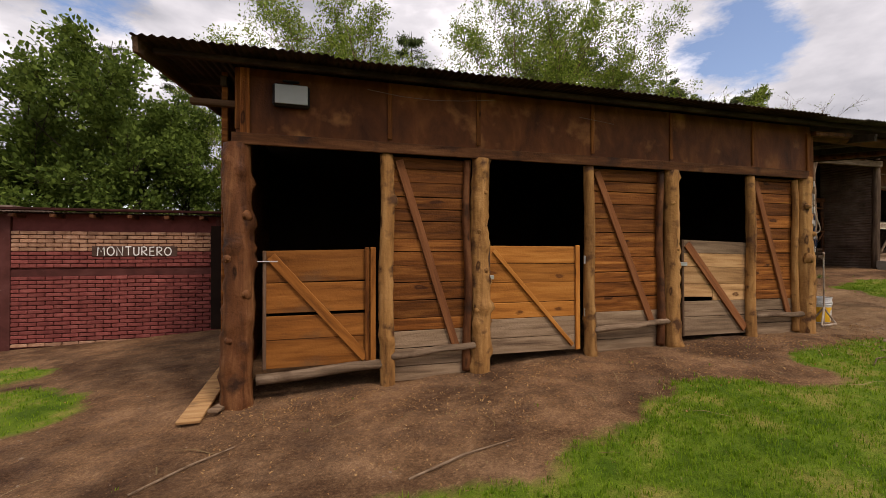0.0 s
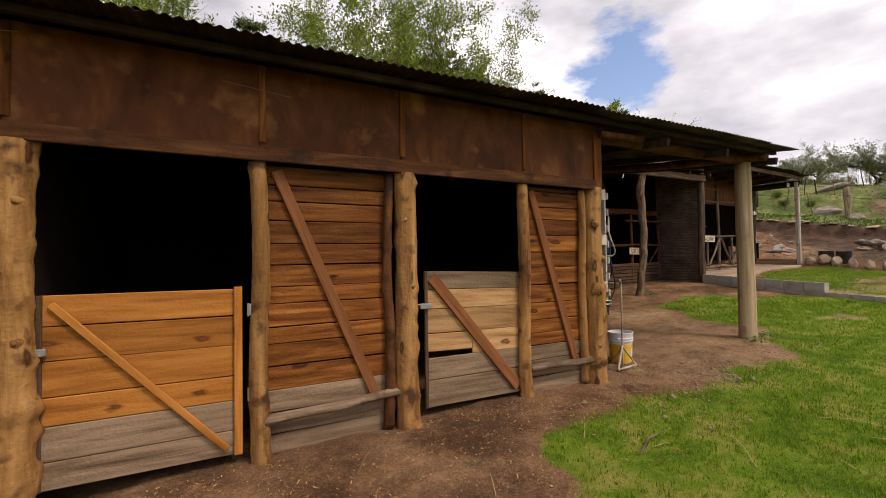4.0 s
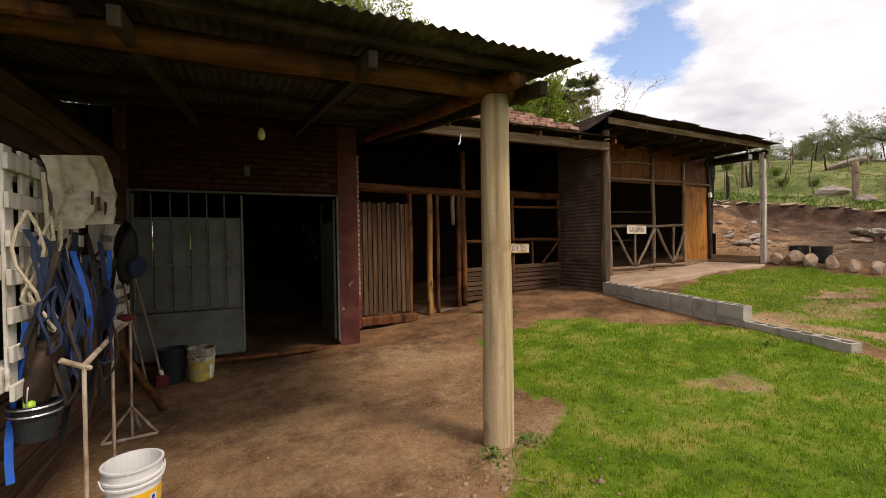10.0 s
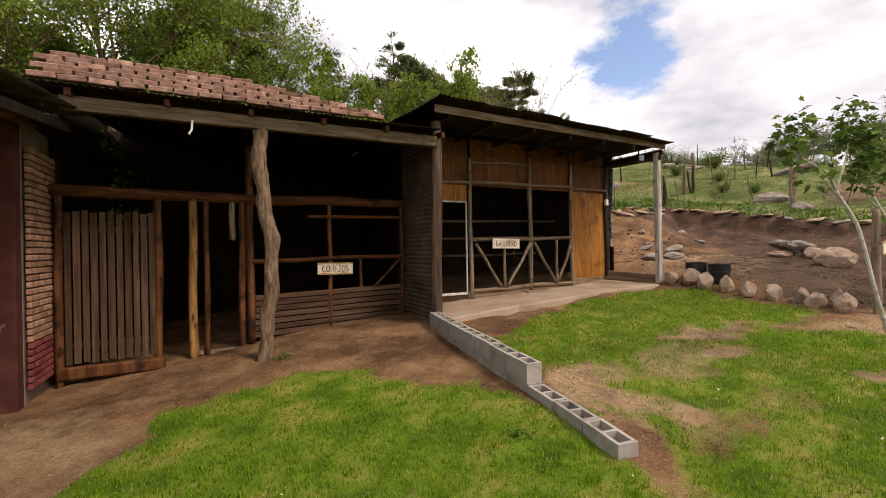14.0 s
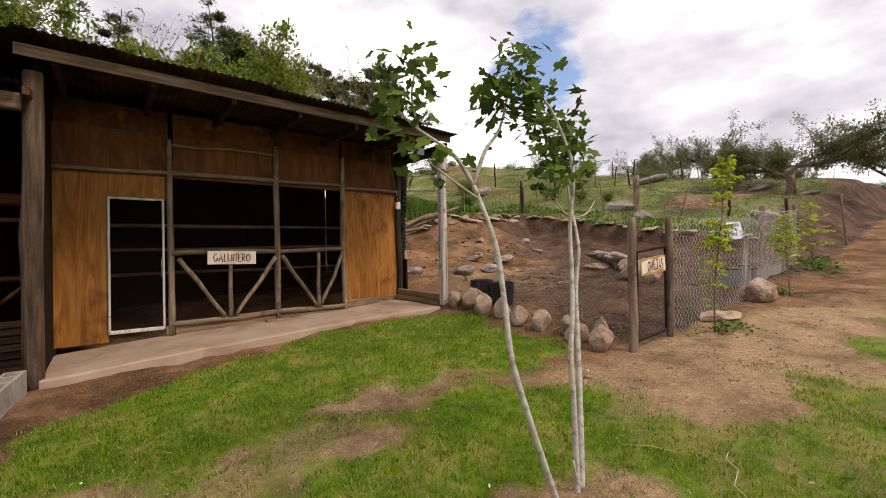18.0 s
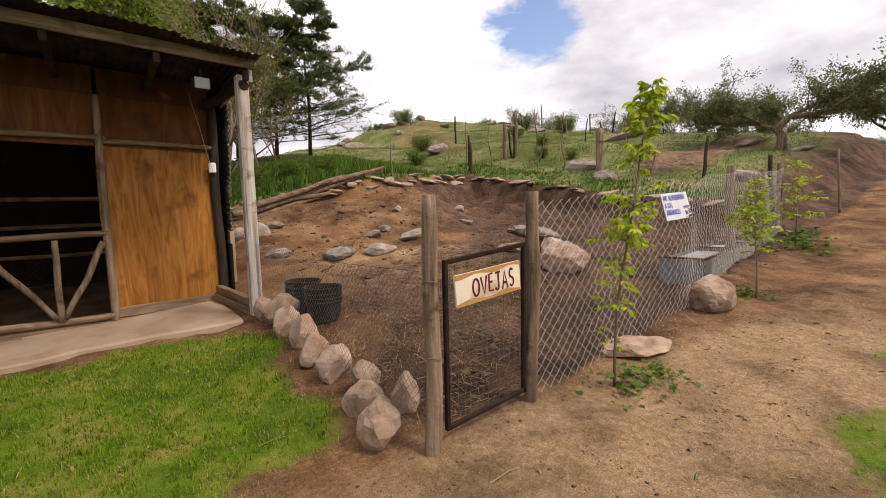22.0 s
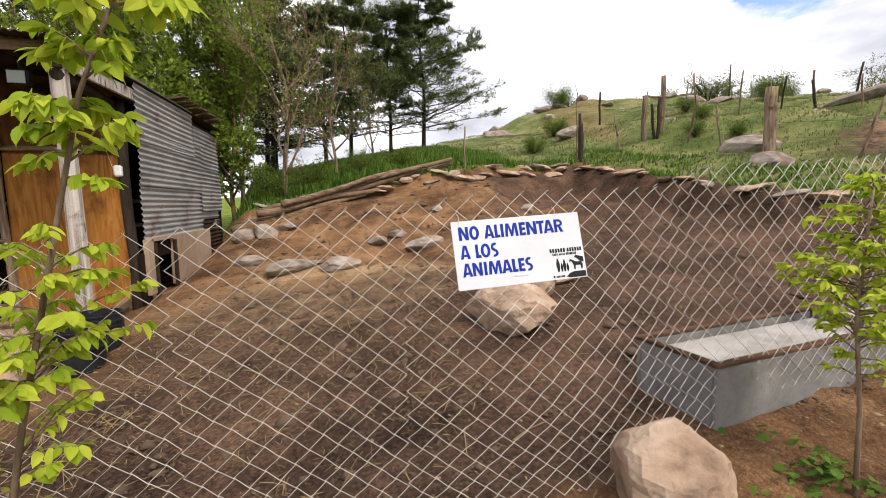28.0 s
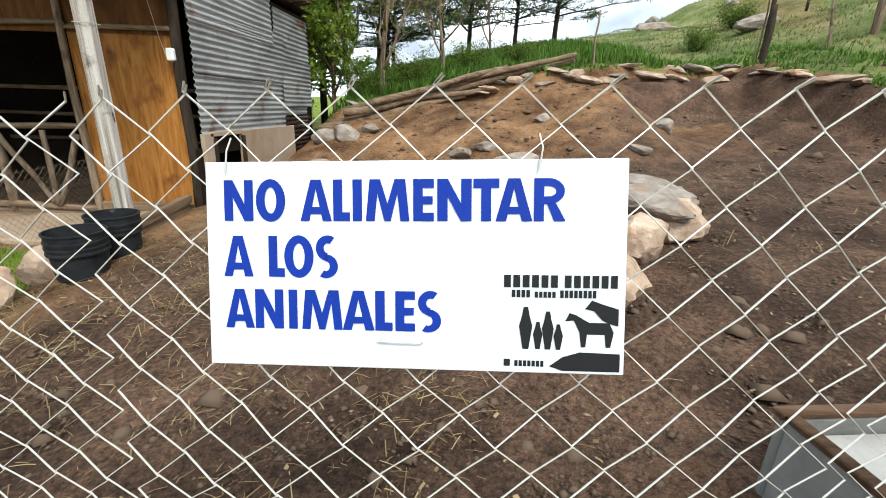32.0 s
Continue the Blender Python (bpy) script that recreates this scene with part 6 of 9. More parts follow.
# ---- sheep pen: stones, gate, fence ----
def stone(x, y, sx, sy, sz, seed, mat="rock", sink=0.3, group="border stones", label=None, name="boulder", n=2):
    z = gz(x, y)
    q = random.Random(seed * 3 + 1)
    turn = pose(x, y, z + sz * (1 - sink) - sz * 0.25, q.uniform(-14, 14), q.uniform(-14, 14), q.uniform(-50, 50))
    return solo(name, place(boulder(0, 0, 0, sx * q.uniform(0.8, 1.05), sy * q.uniform(0.75, 1.05), sz * q.uniform(0.75, 1.1), seed, n, cut=(0.62, 0.92)), turn), mat, label or "rough pinkish granite stone half sunk in the earth", "stone", group)


row = ((21.42, 3.3, 0.16, 0.2, 0.2), (21.5, 2.95, 0.2, 0.18, 0.25), (21.42, 2.6, 0.17, 0.17, 0.22), (21.46, 2.2, 0.17, 0.16, 0.22), (21.38, 1.8, 0.16, 0.16, 0.2), (21.42, 1.42, 0.16, 0.17, 0.22), (21.5, 1.05, 0.14, 0.15, 0.2), (21.36, 0.8, 0.18, 0.14, 0.17), (21.6, 0.62, 0.15, 0.15, 0.2), (21.26, 0.42, 0.15, 0.15, 0.22))
for k, (x, y, a, b2, c) in enumerate(row):
    stone(x, y, a, b2, c, 600 + k, "rock", 0.25, n=3)
solo("boulder", place(boulder(0, 0, 0, 0.36, 0.22, 0.075, 620, 4), pose(23.64, 0.02, gz(23.64, 0.02) + 0.045, 3, -3, -30)), "rock", "flat pale pinkish stone lying by the fence", "stone", "path stones")
solo("boulder", place(boulder(0, 0, 0, 0.29, 0.25, 0.24, 621, 4, 0.16, (0.74, 0.98)), pose(25.4, 0.06, gz(25.4, 0.06) + 0.13, 5, 4, 25)), "rock", "rounded pinkish boulder lying by the fence", "stone", "path stones")
pen = ((25.45, 2.1, 0.36, 0.27, 0.27), (26.2, 3.05, 0.34, 0.22, 0.11), (26.05, 2.75, 0.24, 0.2, 0.18), (26.35, 3.5, 0.36, 0.22, 0.11), (26.45, 3.1, 0.24, 0.2, 0.2), (26.55, 3.5, 0.24, 0.24, 0.18), (25.8, 3.35, 0.3, 0.18, 0.12))
for k, (x, y, a, b2, c) in enumerate(pen):
    stone(x, y, a * 1.2, b2 * 1.2, c * 1.2, 640 + k, "rock_grey" if k % 2 else "rock", 0.2 if k not in (1, 3) else -1.3, "pen rocks", "large angular rock lying in the sheep pen", n=4)
for k, (x, y, a, b2, c) in enumerate(((23.25, 5.15, 0.55, 0.3, 0.16), (24.0, 5.0, 0.42, 0.26, 0.12), (22.5, 6.1, 0.3, 0.18, 0.12), (24.6, 6.4, 0.3, 0.2, 0.12), (25.4, 6.0, 0.5, 0.26, 0.14), (25.0, 6.6, 0.24, 0.16, 0.1), (22.15, 7.45, 0.24, 0.18, 0.16), (22.55, 7.45, 0.25, 0.2, 0.17), (22.9, 7.7, 0.26, 0.16, 0.1), (28.1, 7.6, 0.22, 0.18, 0.16), (27.3, 6.4, 0.2, 0.15, 0.1), (26.0, 7.6, 0.2, 0.14, 0.08))):
    stone(x, y, a, b2, c, 660 + k, "rock_grey", 0.42, "pen slabs", "grey flat rock slab breaking through the pen earth", n=3)
# stones along the top of the bank
r = random.Random(12)
for k in range(54):
    x = 22.3 + k * 0.26 + r.uniform(-0.15, 0.15)
    y = float(north_edge(x)) + 0.28 + r.uniform(-0.12, 0.12)
    if x > 30.6:
        y = 9.6 - (x - 30.6) * 1.6
        x = float(np.interp(y, [0, 1, 4, 7, 12], [31.6, 31.4, 31.0, 30.6, 30.6])) + 0.2 + r.uniform(-0.12, 0.12)
    stone(x, y, r.uniform(0.16, 0.5), r.uniform(0.12, 0.3), r.uniform(0.04, 0.1), 700 + k, "rock_grey" if k % 3 == 0 else "rock", 0.5, "bank edge stones", "flat stone set along the grassy bank edge")

def gate_post(name, x, y, z1, r0, seed, label):
    g = solo(name, pole((x, y, gz(x, y) - 0.2), (x + 0.02, y, z1), r0, r0 * 0.92, 14, 14, 0.06, 0.012, seed, 6), "log_grey", label, "post", "gate posts", smooth=True)
    for z in (z1 - 0.5, z1 - 0.95):
        part("tie_wire", tube([(x + 0.01 + r0 * 1.08 * math.cos(w), y + r0 * 1.08 * math.sin(w), z + 0.01 * math.sin(w * 2)) for w in np.linspace(0, math.tau, 13)], 0.003, 5), "wire_rust", g)
    return g


gate_post("gate_post", 21.45, 0.12, 2.6, 0.05, 801, "rough round wooden gate post wired to the netting")
gate_post("gate_post", 22.34, 0.12, 2.63, 0.048, 802, "rough round wooden gate post wired to the chain-link")
pg = thing("pen_gate", (21.92, 0.13, 1.15), "rusty iron framed netted gate carrying a painted sign, closed", "gate")
for a, b2 in (((21.575, 0.13, 1.17), (21.575, 0.13, 2.2)), ((22.275, 0.13, 1.2), (22.275, 0.13, 2.265)), ((21.56, 0.13, 2.2), (22.29, 0.13, 2.265)), ((21.56, 0.13, 1.17), (22.29, 0.13, 1.22))):
    timber("frame_bar", a, b2, 0.03, 0.03, "rust_iron", pg, up=(0, 1, 0))
for x in np.arange(21.62, 22.26, 0.052):
    part("mesh_wire", tube([(x, 0.138, 1.19), (x + 0.006 * math.sin(x * 40), 0.14, 1.7), (x, 0.138, 2.2 + 0.09 * (x - 21.575))], 0.0013, 4, 0, 1, False), "wire_rust", pg)
for z in np.arange(1.24, 2.2, 0.052):
    part("mesh_wire", tube([(21.58, 0.141, z), (21.92, 0.143, z + 0.005 * math.sin(z * 30)), (22.27, 0.141, z + 0.02)], 0.0013, 4, 0, 1, False), "wire_rust", pg)
sg = thing("name_sign", (21.93, 0.1, 1.95), "cream board with dark red painted word ovejas and ochre wavy edge", "sign", "painted signs")
wavy_sign(sg, "OVEJAS", (21.917, 0.105, 2.04), 0.58, 0.2, 0.0, -4.6, 0.24, 0.88)


def fence_line(s):
    """Plan of the chain-link run by length from the gate post."""
    xs = [22.36, 24.4, 25.1, 27.5, 29.7, 32.0, 36.0]
    ys = [0.12, 0.19, 0.19, 0.5, 0.75, 1.0, 1.6]
    x = 22.36 + s * 0.985
    return x, float(np.interp(x, xs, ys))


def chain_link(parent, s0, s1, pitch, r, sag=0.0, name="wire"):
    """Woven zigzag wires standing side by side; each hooks the next."""
    k = 0
    s = s0
    V, F = [], []
    while s < s1:
        x, y = fence_line(s)
        zb, zt = gz(x, y) + 0.02, gz(x, y) + 1.415 + 0.03 * math.sin(s * 1.1)
        n = int((zt - zb) / (pitch * 0.86))
        pts = []
        for j in range(n + 1):
            off = (pitch * 0.52) * (1 if (j + k) % 2 else -1)
            px, py = fence_line(s + off)
            lean = math.exp(-(((px - 24.69) / 0.55) ** 2))
            bow = sag * math.sin(math.pi * j / n) * math.sin(s * 0.9) * (1 - lean) + lean * float(np.interp(j / n, [0, 0.35, 0.6, 0.86, 1], [0.0, -0.09, -0.085, -0.026, 0.02]))
            pts.append((px, py + 0.004 * (1 if j % 2 else -1) + bow, zb + (zt - zb) * j / n))
        top = pts[-1]
        pts.append((top[0] + 0.012, top[1] - 0.012, top[2] + 0.012))
        v, q = tube(pts, r, 4, 0, k, False)
        n0 = len(V)
        V.extend(v)
        F.extend([tuple(i + n0 for i in face) for face in q])
        s += pitch
        k += 1
    return V, F


fence = thing("chain_link_fence", (24.5, 0.2, 1.3), "galvanised chain-link fence strung between wooden posts", "fence")
part("mesh", chain_link(fence, 0.02, 5.6, 0.057, 0.0016, 0.04), "wire", fence, "galvanised diamond mesh")
part("mesh", chain_link(fence, 5.6, 9.6, 0.057, 0.0016, 0.03), "wire", fence, "galvanised diamond mesh")
for k, x in enumerate((27.5, 29.8, 32.0)):
    y = float(np.interp(x, [22.36, 27.5, 32], [0.12, 0.5, 1.0]))
    part("post", pole((x, y + 0.07, gz(x, y) - 0.2), (x, y + 0.07, gz(x, y) + 1.5), 0.07, 0.06, 10, 10, 0.08, 0.015, 820 + k, 4), "log_grey", fence, smooth=True)
nf = thing("pen_netting", (21.45, 1.8, 1.4), "fine rusty wire netting strung over the border stones", "fence")
part("netting", net_sheet((21.46, 0.2, 1.2), (21.4, 3.5, 2.15), 0.055, 0.0011), "wire_rust", nf)
part("line_wire", tube([(21.45, 0.2, 2.15), (21.43, 1.8, 2.1), (21.4, 3.5, 2.16)], 0.0016, 5), "wire_rust", nf)

# white notice on the fence
ns = thing("notice_sign", (24.7, 0.14, 2.5), "white plastic notice with blue words hung on the chain-link", "sign")
SW, SH = 0.565, 0.281
SM = pose(24.688, 0.147, 2.507, -14.5, -3.2, -0.9)
part("board", place(box(0, 0, 0, SW, 0.005, SH, 0.001), SM), "sign_white", ns)


def on_sign(u, v):
    """Sign coordinates: u across 0..1, v down 0..1."""
    return ((u - 0.5) * SW, -0.0045, (0.5 - v) * SH)


# heavy capitals cut as flat shapes in a box of height 1
def ring(cx, cy, rx, ry, wx, wy, a0, a1, n=24):
    """Pieces of a band between two ovals, from angle a0 to a1."""
    o, i = arc(cx, cy, rx, ry, a0, a1, n), arc(cx, cy, rx - wx, ry - wy, a0, a1, n)
    return [[o[k], o[k + 1], i[k + 1], i[k]] for k in range(n)]


def rect(x0, z0, x1, z1):
    return [(x0, z0), (x1, z0), (x1, z1), (x0, z1)]


B = 0.235
CAPITALS = {
    "N": (0.78, [rect(0, 0, B, 1), rect(0.78 - B, 0, 0.78, 1), [(0.02, 1), (0.24, 1), (0.76, 0), (0.54, 0)]]),
    "O": (0.78, ring(0.39, 0.5, 0.39, 0.52, 0.235, 0.2, 0, 360, 32)),
    "A": (0.82, [[(0, 0), (0.235, 0), (0.41, 0.78), (0.41, 1), (0.275, 1)], [(0.82, 0), (0.545, 1), (0.41, 1), (0.41, 0.78), (0.585, 0)], rect(0.17, 0.17, 0.65, 0.34)]),
    "L": (0.43, [rect(0, 0, B, 1), rect(B, 0, 0.43, 0.21)]),
    "I": (B, [rect(0, 0, B, 1)]),
    "M": (1.08, [[(0, 0), (0.22, 0), (0.29, 0.67), (0.36, 1), (0.1, 1)], [(0.36, 1), (0.29, 0.67), (0.46, 0), (0.54, 0), (0.54, 0.42)], [(1.08, 0), (0.98, 1), (0.72, 1), (0.79, 0.67), (0.86, 0)], [(0.72, 1), (0.54, 0.42), (0.54, 0), (0.62, 0), (0.79, 0.67)]]),
    "E": (0.51, [rect(0, 0, B, 1), rect(B, 0.79, 0.51, 1), rect(B, 0.4, 0.48, 0.59), rect(B, 0, 0.51, 0.2)]),
    "T": (0.62, [rect(0, 0.78, 0.62, 1), rect(0.19, 0, 0.19 + B, 0.78)]),
    "R": (0.75, [rect(0, 0, B, 1), rect(B, 0.82, 0.34, 1), rect(B, 0.4, 0.34, 0.58), [(0.3, 0.42), (0.52, 0.42), (0.75, 0), (0.48, 0)]] + ring(0.34, 0.7, 0.38, 0.3, 0.2, 0.18, 90, -90, 14)),
    "S": (0.58, ring(0.32, 0.71, 0.3, 0.31, 0.2, 0.19, 55, 270, 16) + ring(0.27, 0.27, 0.31, 0.29, 0.21, 0.17, 95, -120, 16)),
}


def sign_line(word, spans, v0, v1, mat):
    """One printed line: each letter a part, set from u0 to u1."""
    for c, (u0, u1) in zip(word, spans):
        w, pieces = CAPITALS[c]
        x0, x1, z1, z0 = on_sign(u0, v0)[0], on_sign(u1, v0)[0], on_sign(u0, v0)[2], on_sign(u0, v1)[2]
        V, F = [], []
        for i, line in enumerate(pieces):
            y = -0.0036 - (0.0002 * i if len(pieces) < 6 else 0.0)
            n = len(V)
            V += [(x0 + px / w * (x1 - x0), y, z0 + pz * (z1 - z0)) for px, pz in line]
            F.append(tuple(range(n, n + len(line))))
        part("letter", place((V, F), SM), mat, ns)


def spans(px, top):
    """Places along the line, given over the width of the printed board."""
    return [((a / 3 + 30 - 8 * top) / (828 - 21 * top), (b / 3 + 30 - 8 * top) / (828 - 21 * top)) for a, b in px]


sign_line("NOALIMENTAR", spans(((32, 213), (230, 411), (503, 693), (703, 803), (820, 875), (898, 1155), (1178, 1298), (1318, 1515), (1525, 1672), (1652, 1860), (1868, 2045)), 0.19), 0.088, 0.285, "sign_blue")
sign_line("ALOS", spans(((25, 208), (305, 403), (401, 580), (590, 727)), 0.45), 0.358, 0.557, "sign_blue")
sign_line("ANIMALES", spans(((32, 212), (218, 393), (425, 478), (505, 752), (752, 943), (948, 1050), (1067, 1182), (1195, 1335)), 0.7), 0.62, 0.813, "sign_blue")


def flat_shape(name, pts, mat, d=0.0035):
    """An outline on the notice, given in sign coordinates."""
    V = [on_sign(u, v) for u, v in pts]
    V = [(x, -d, z) for x, _, z in V]
    part(name, place((V, [tuple(range(len(V)))]), SM), mat, ns)


# printed emblem: two bars of writing, figures and two horses as plain dark shapes
for u0, u1, v0, v1, n in ((0.724, 0.853, 0.535, 0.593, 6), (0.863, 0.987, 0.535, 0.593, 6), (0.742, 0.787, 0.605, 0.64, 4), (0.795, 0.845, 0.612, 0.64, 5), (0.853, 0.937, 0.605, 0.64, 8), (0.725, 0.745, 0.934, 0.968, 1), (0.75, 0.82, 0.94, 0.968, 7)):
    for k in range(n):
        a0, a1 = u0 + (u1 - u0) * k / n, u0 + (u1 - u0) * (k + 0.72) / n
        flat_shape("print_bar", [(a0, v0), (a1, v0), (a1, v1), (a0, v1)], "black")
for u, h, w in ((0.775, 0.2, 0.017), (0.803, 0.13, 0.012), (0.826, 0.18, 0.015), (0.85, 0.12, 0.012)):
    flat_shape("print_shape", [(u - w * 0.4, 0.885), (u - w * 0.9, 0.885 - h * 0.55), (u - w * 0.5, 0.885 - h * 0.8), (u - w * 0.3, 0.885 - h), (u + w * 0.3, 0.885 - h), (u + w * 0.5, 0.885 - h * 0.8), (u + w * 0.9, 0.885 - h * 0.55), (u + w * 0.4, 0.885)], "black")
flat_shape("print_shape", [(0.865, 0.75), (0.875, 0.71), (0.89, 0.72), (0.92, 0.755), (0.965, 0.755), (0.975, 0.8), (0.968, 0.87), (0.958, 0.87), (0.955, 0.81), (0.915, 0.81), (0.912, 0.87), (0.902, 0.87), (0.898, 0.8), (0.885, 0.745)], "black")
flat_shape("print_shape", [(0.91, 0.69), (0.925, 0.65), (0.945, 0.665), (0.985, 0.69), (0.985, 0.77), (0.968, 0.76), (0.95, 0.745), (0.93, 0.7)], "black")
flat_shape("print_shape", [(0.83, 0.965), (0.86, 0.92), (0.9, 0.895), (0.99, 0.9), (0.99, 0.985), (0.86, 0.985)], "black")
for u, v in ((0.055, 0.05), (0.8, 0.05), (0.425, 0.86), (0.525, 0.865)):
    part("tie", tube([SM @ Vector(on_sign(u, v)) + Vector((0, -0.002, 0)), SM @ Vector(on_sign(u, v - (0.1 if v < 0.5 else 0)))+ Vector((0.004, -0.004, 0.001)), SM @ Vector(on_sign(u + 0.003, v - (0.16 if v < 0.5 else 0.002))) + Vector((0, 0.012, 0))], 0.0012, 5), "wire", ns)
part("tie", tube([SM @ Vector(on_sign(0.425, 0.86)) + Vector((0, -0.003, 0)), SM @ Vector(on_sign(0.525, 0.865)) + Vector((0, -0.003, 0))], 0.0011, 5), "wire", ns)

# ---- trough, logs, buckets ----
def build_trough():
    t = thing("feed_trough", (26.6, 0.9, 1.5), "long grey concrete feed trough with a wooden rim", "trough")
    m = pose(25.83, 0.55, 1.47, 0, -0.35, 8)
    L, W, H, k = 6.6, 0.52, 0.35, 0.035
    part("front_wall", place(box(L / 2, -W / 2, H / 2, L, k, H, 0.01), m), "trough_grey", t)
    part("back_wall", place(box(L / 2, W / 2, H / 2, L, k, H, 0.01), m), "trough_grey", t)
    for x in (k / 2, L - k / 2):
        part("end_wall", place(box(x, 0, H / 2, k, W - k, H, 0.01), m), "trough_grey", t)
    for x in (1.75, 2.95, 4.15, 5.4):
        part("divider", place(box(x, 0, H / 2 + 0.06, k, W - k, H * 0.66, 0.01), m), "trough_grey", t)
        part("rim", place(box(x, 0, H + 0.008, 0.035, W - 0.05, 0.018, 0.004), m), "slat_wood", t)
    part("floor", place(box(L / 2, 0, 0.27, L - 0.08, W - 0.05, 0.05), m), "trough_pale", t, "pale dried feed crust")
    for y in (-W / 2, W / 2):
        part("rim", place(box(L / 2, y, H + 0.012, L + 0.04, 0.045, 0.024, 0.005), m), "slat_wood", t)
    for x in (0.01, L - 0.01):
        part("rim", place(box(x, 0, H + 0.012, 0.045, W - 0.05, 0.024, 0.005), m), "slat_wood", t)


build_trough()
r = random.Random(21)
for k in range(7):
    a, b2 = 21.75 + 0.5 * (k % 3), 24.6 + 0.42 * k if k < 5 else 26.9
    y0, y1 = 8.25 + 0.07 * k, 8.95 + 0.12 * k
    solo("log", pole((a, y0, gz(a, y0) + 0.1 + 0.1 * (k % 3)), (b2, y1 + 0.2, gz(b2, y1 + 0.2) + 0.12 + 0.07 * (k % 3)), 0.085 - 0.006 * k, 0.05, 10, 14, 0.1, 0.04, 850 + k, 5), "rail_grey", "long weathered log lying along the foot of the bank", "log", "stacked logs", smooth=True)
lb = thing("low_beam", (21.3, 4.1, gz(21.2, 4.1)), "weathered grey plank edge between the hen house and its post", "beam")
for k in range(2):
    timber("plank", (21.2 + 0.03 * k, 4.78, gz(21.2, 4.7) + 0.06 + 0.1 * k), (21.36 + 0.02 * k, 3.64, gz(21.3, 3.6) + 0.05 + 0.1 * k), 0.09, 0.095, "grey_wood", lb)


def bucket(name, x, y, z, h, r0, r1, mat, label, group, tilt=0, spin=0, rim=None, handle=True, band=None, steps=()):
    b = thing(name, (x, y, z), label, "bucket", group)
    m = pose(x, y, z, tilt, 0, spin)
    n = 28
    prof = [(r0 * 0.96, 0.0), (r0, 0.01), (r0 + (r1 - r0) * 0.55, h * 0.55), (r0 + (r1 - r0) * 0.72, h * 0.72)]
    for s in steps:
        prof += [(r1 + 0.006, h * s), (r1 + 0.006, h * (s + 0.03)), (r1 - 0.004, h * (s + 0.035))]
    prof += [(r1, h * 0.97), (r1 + 0.008, h * 0.97), (r1 + 0.008, h), (r1 - 0.006, h), (r1 - 0.008, h * 0.9), (r0 - 0.006, 0.02)]
    V = [(p[0] * math.cos(math.tau * j / n), p[0] * math.sin(math.tau * j / n), p[1]) for p in prof for j in range(n)]
    F = [(k * n + j, k * n + (j + 1) % n, (k + 1) * n + (j + 1) % n, (k + 1) * n + j) for k in range(len(prof) - 1) for j in range(n)]
    F.append(tuple(range(n))[::-1])
    F.append(tuple((len(prof) - 1) * n + j for j in range(n)))
    part("shell", place((V, F), m), mat, b, smooth=False)
    if band:
        V, F = [], []
        z0, z1 = h * 0.03, h * 0.62
        for zz in (z0, z1):
            rr = r0 + (r1 - r0) * zz / h + 0.0025
            V += [(rr * math.cos(math.tau * j / n), rr * math.sin(math.tau * j / n), zz) for j in range(n)]
        F = [(j, (j + 1) % n, n + (j + 1) % n, n + j) for j in range(n)]
        part("label_band", place((V, F), m), band, b, "printed yellow band")
        for a0, a1, za, zb, mt in ((-1.9, -1.6, 0.1, 0.5, "bucket_white"), (-1.25, -1.0, 0.14, 0.2, "sign_blue"), (-1.25, -0.95, 0.4, 0.55, "bucket_white"), (-1.2, -1.02, 0.42, 0.53, "sign_blue"), (-1.55, -1.3, 0.22, 0.4, "bucket_white")):
            V, F = [], []
            for q in range(6):
                a = a0 + (a1 - a0) * q / 5
                for zz in (h * za, h * zb):
                    rr = r0 + (r1 - r0) * zz / h + 0.005
                    V.append((rr * math.cos(a), rr * math.sin(a), zz))
            F = [(2 * q, 2 * q + 2, 2 * q + 3, 2 * q + 1) for q in range(5)]
            part("print_bar", place((V, F), m), mt, b)
    if handle:
        part("handle", place(tube([((r1 + 0.015) * math.cos(w), -(r1 + 0.02) * abs(math.sin(w)) * 0.55, h * 0.86 - (0.12) * math.sin(w)) for w in np.linspace(0, math.pi, 12)], 0.004, 6), m), "bucket_white", b)
    return b


bucket("paint_bucket", 8.84, 0.3, gz(8.84, 0.3) + 0.0, 0.4, 0.13, 0.155, "bucket_white", "yellow and white plastic paint bucket with a dusty rim", "paint buckets", band="bucket_yellow", steps=(0.72, 0.8), spin=25)
bucket("paint_bucket", 8.98, 3.26, gz(8.98, 3.26), 0.4, 0.13, 0.155, "bucket_dirty", "dirty yellow plastic bucket standing by the steel gate", "paint buckets", band="band_dirty", steps=(0.72, 0.8), spin=60)
bucket("paint_bucket", 8.66, 3.38, gz(8.66, 3.38), 0.42, 0.13, 0.155, "bucket_black", "dark plastic bucket standing behind the yellow one", "paint buckets")
bucket("feed_bucket", 21.76, 2.98, gz(21.76, 2.98), 0.36, 0.17, 0.195, "bucket_black", "black plastic feed bucket with ribbed rim in the pen", "feed buckets", steps=(0.55, 0.68, 0.8), handle=False)
bucket("feed_bucket", 21.82, 2.55, gz(21.82, 2.55), 0.36, 0.17, 0.195, "bucket_black", "scuffed black plastic feed bucket in the pen", "feed buckets", steps=(0.55, 0.68, 0.8), handle=False)

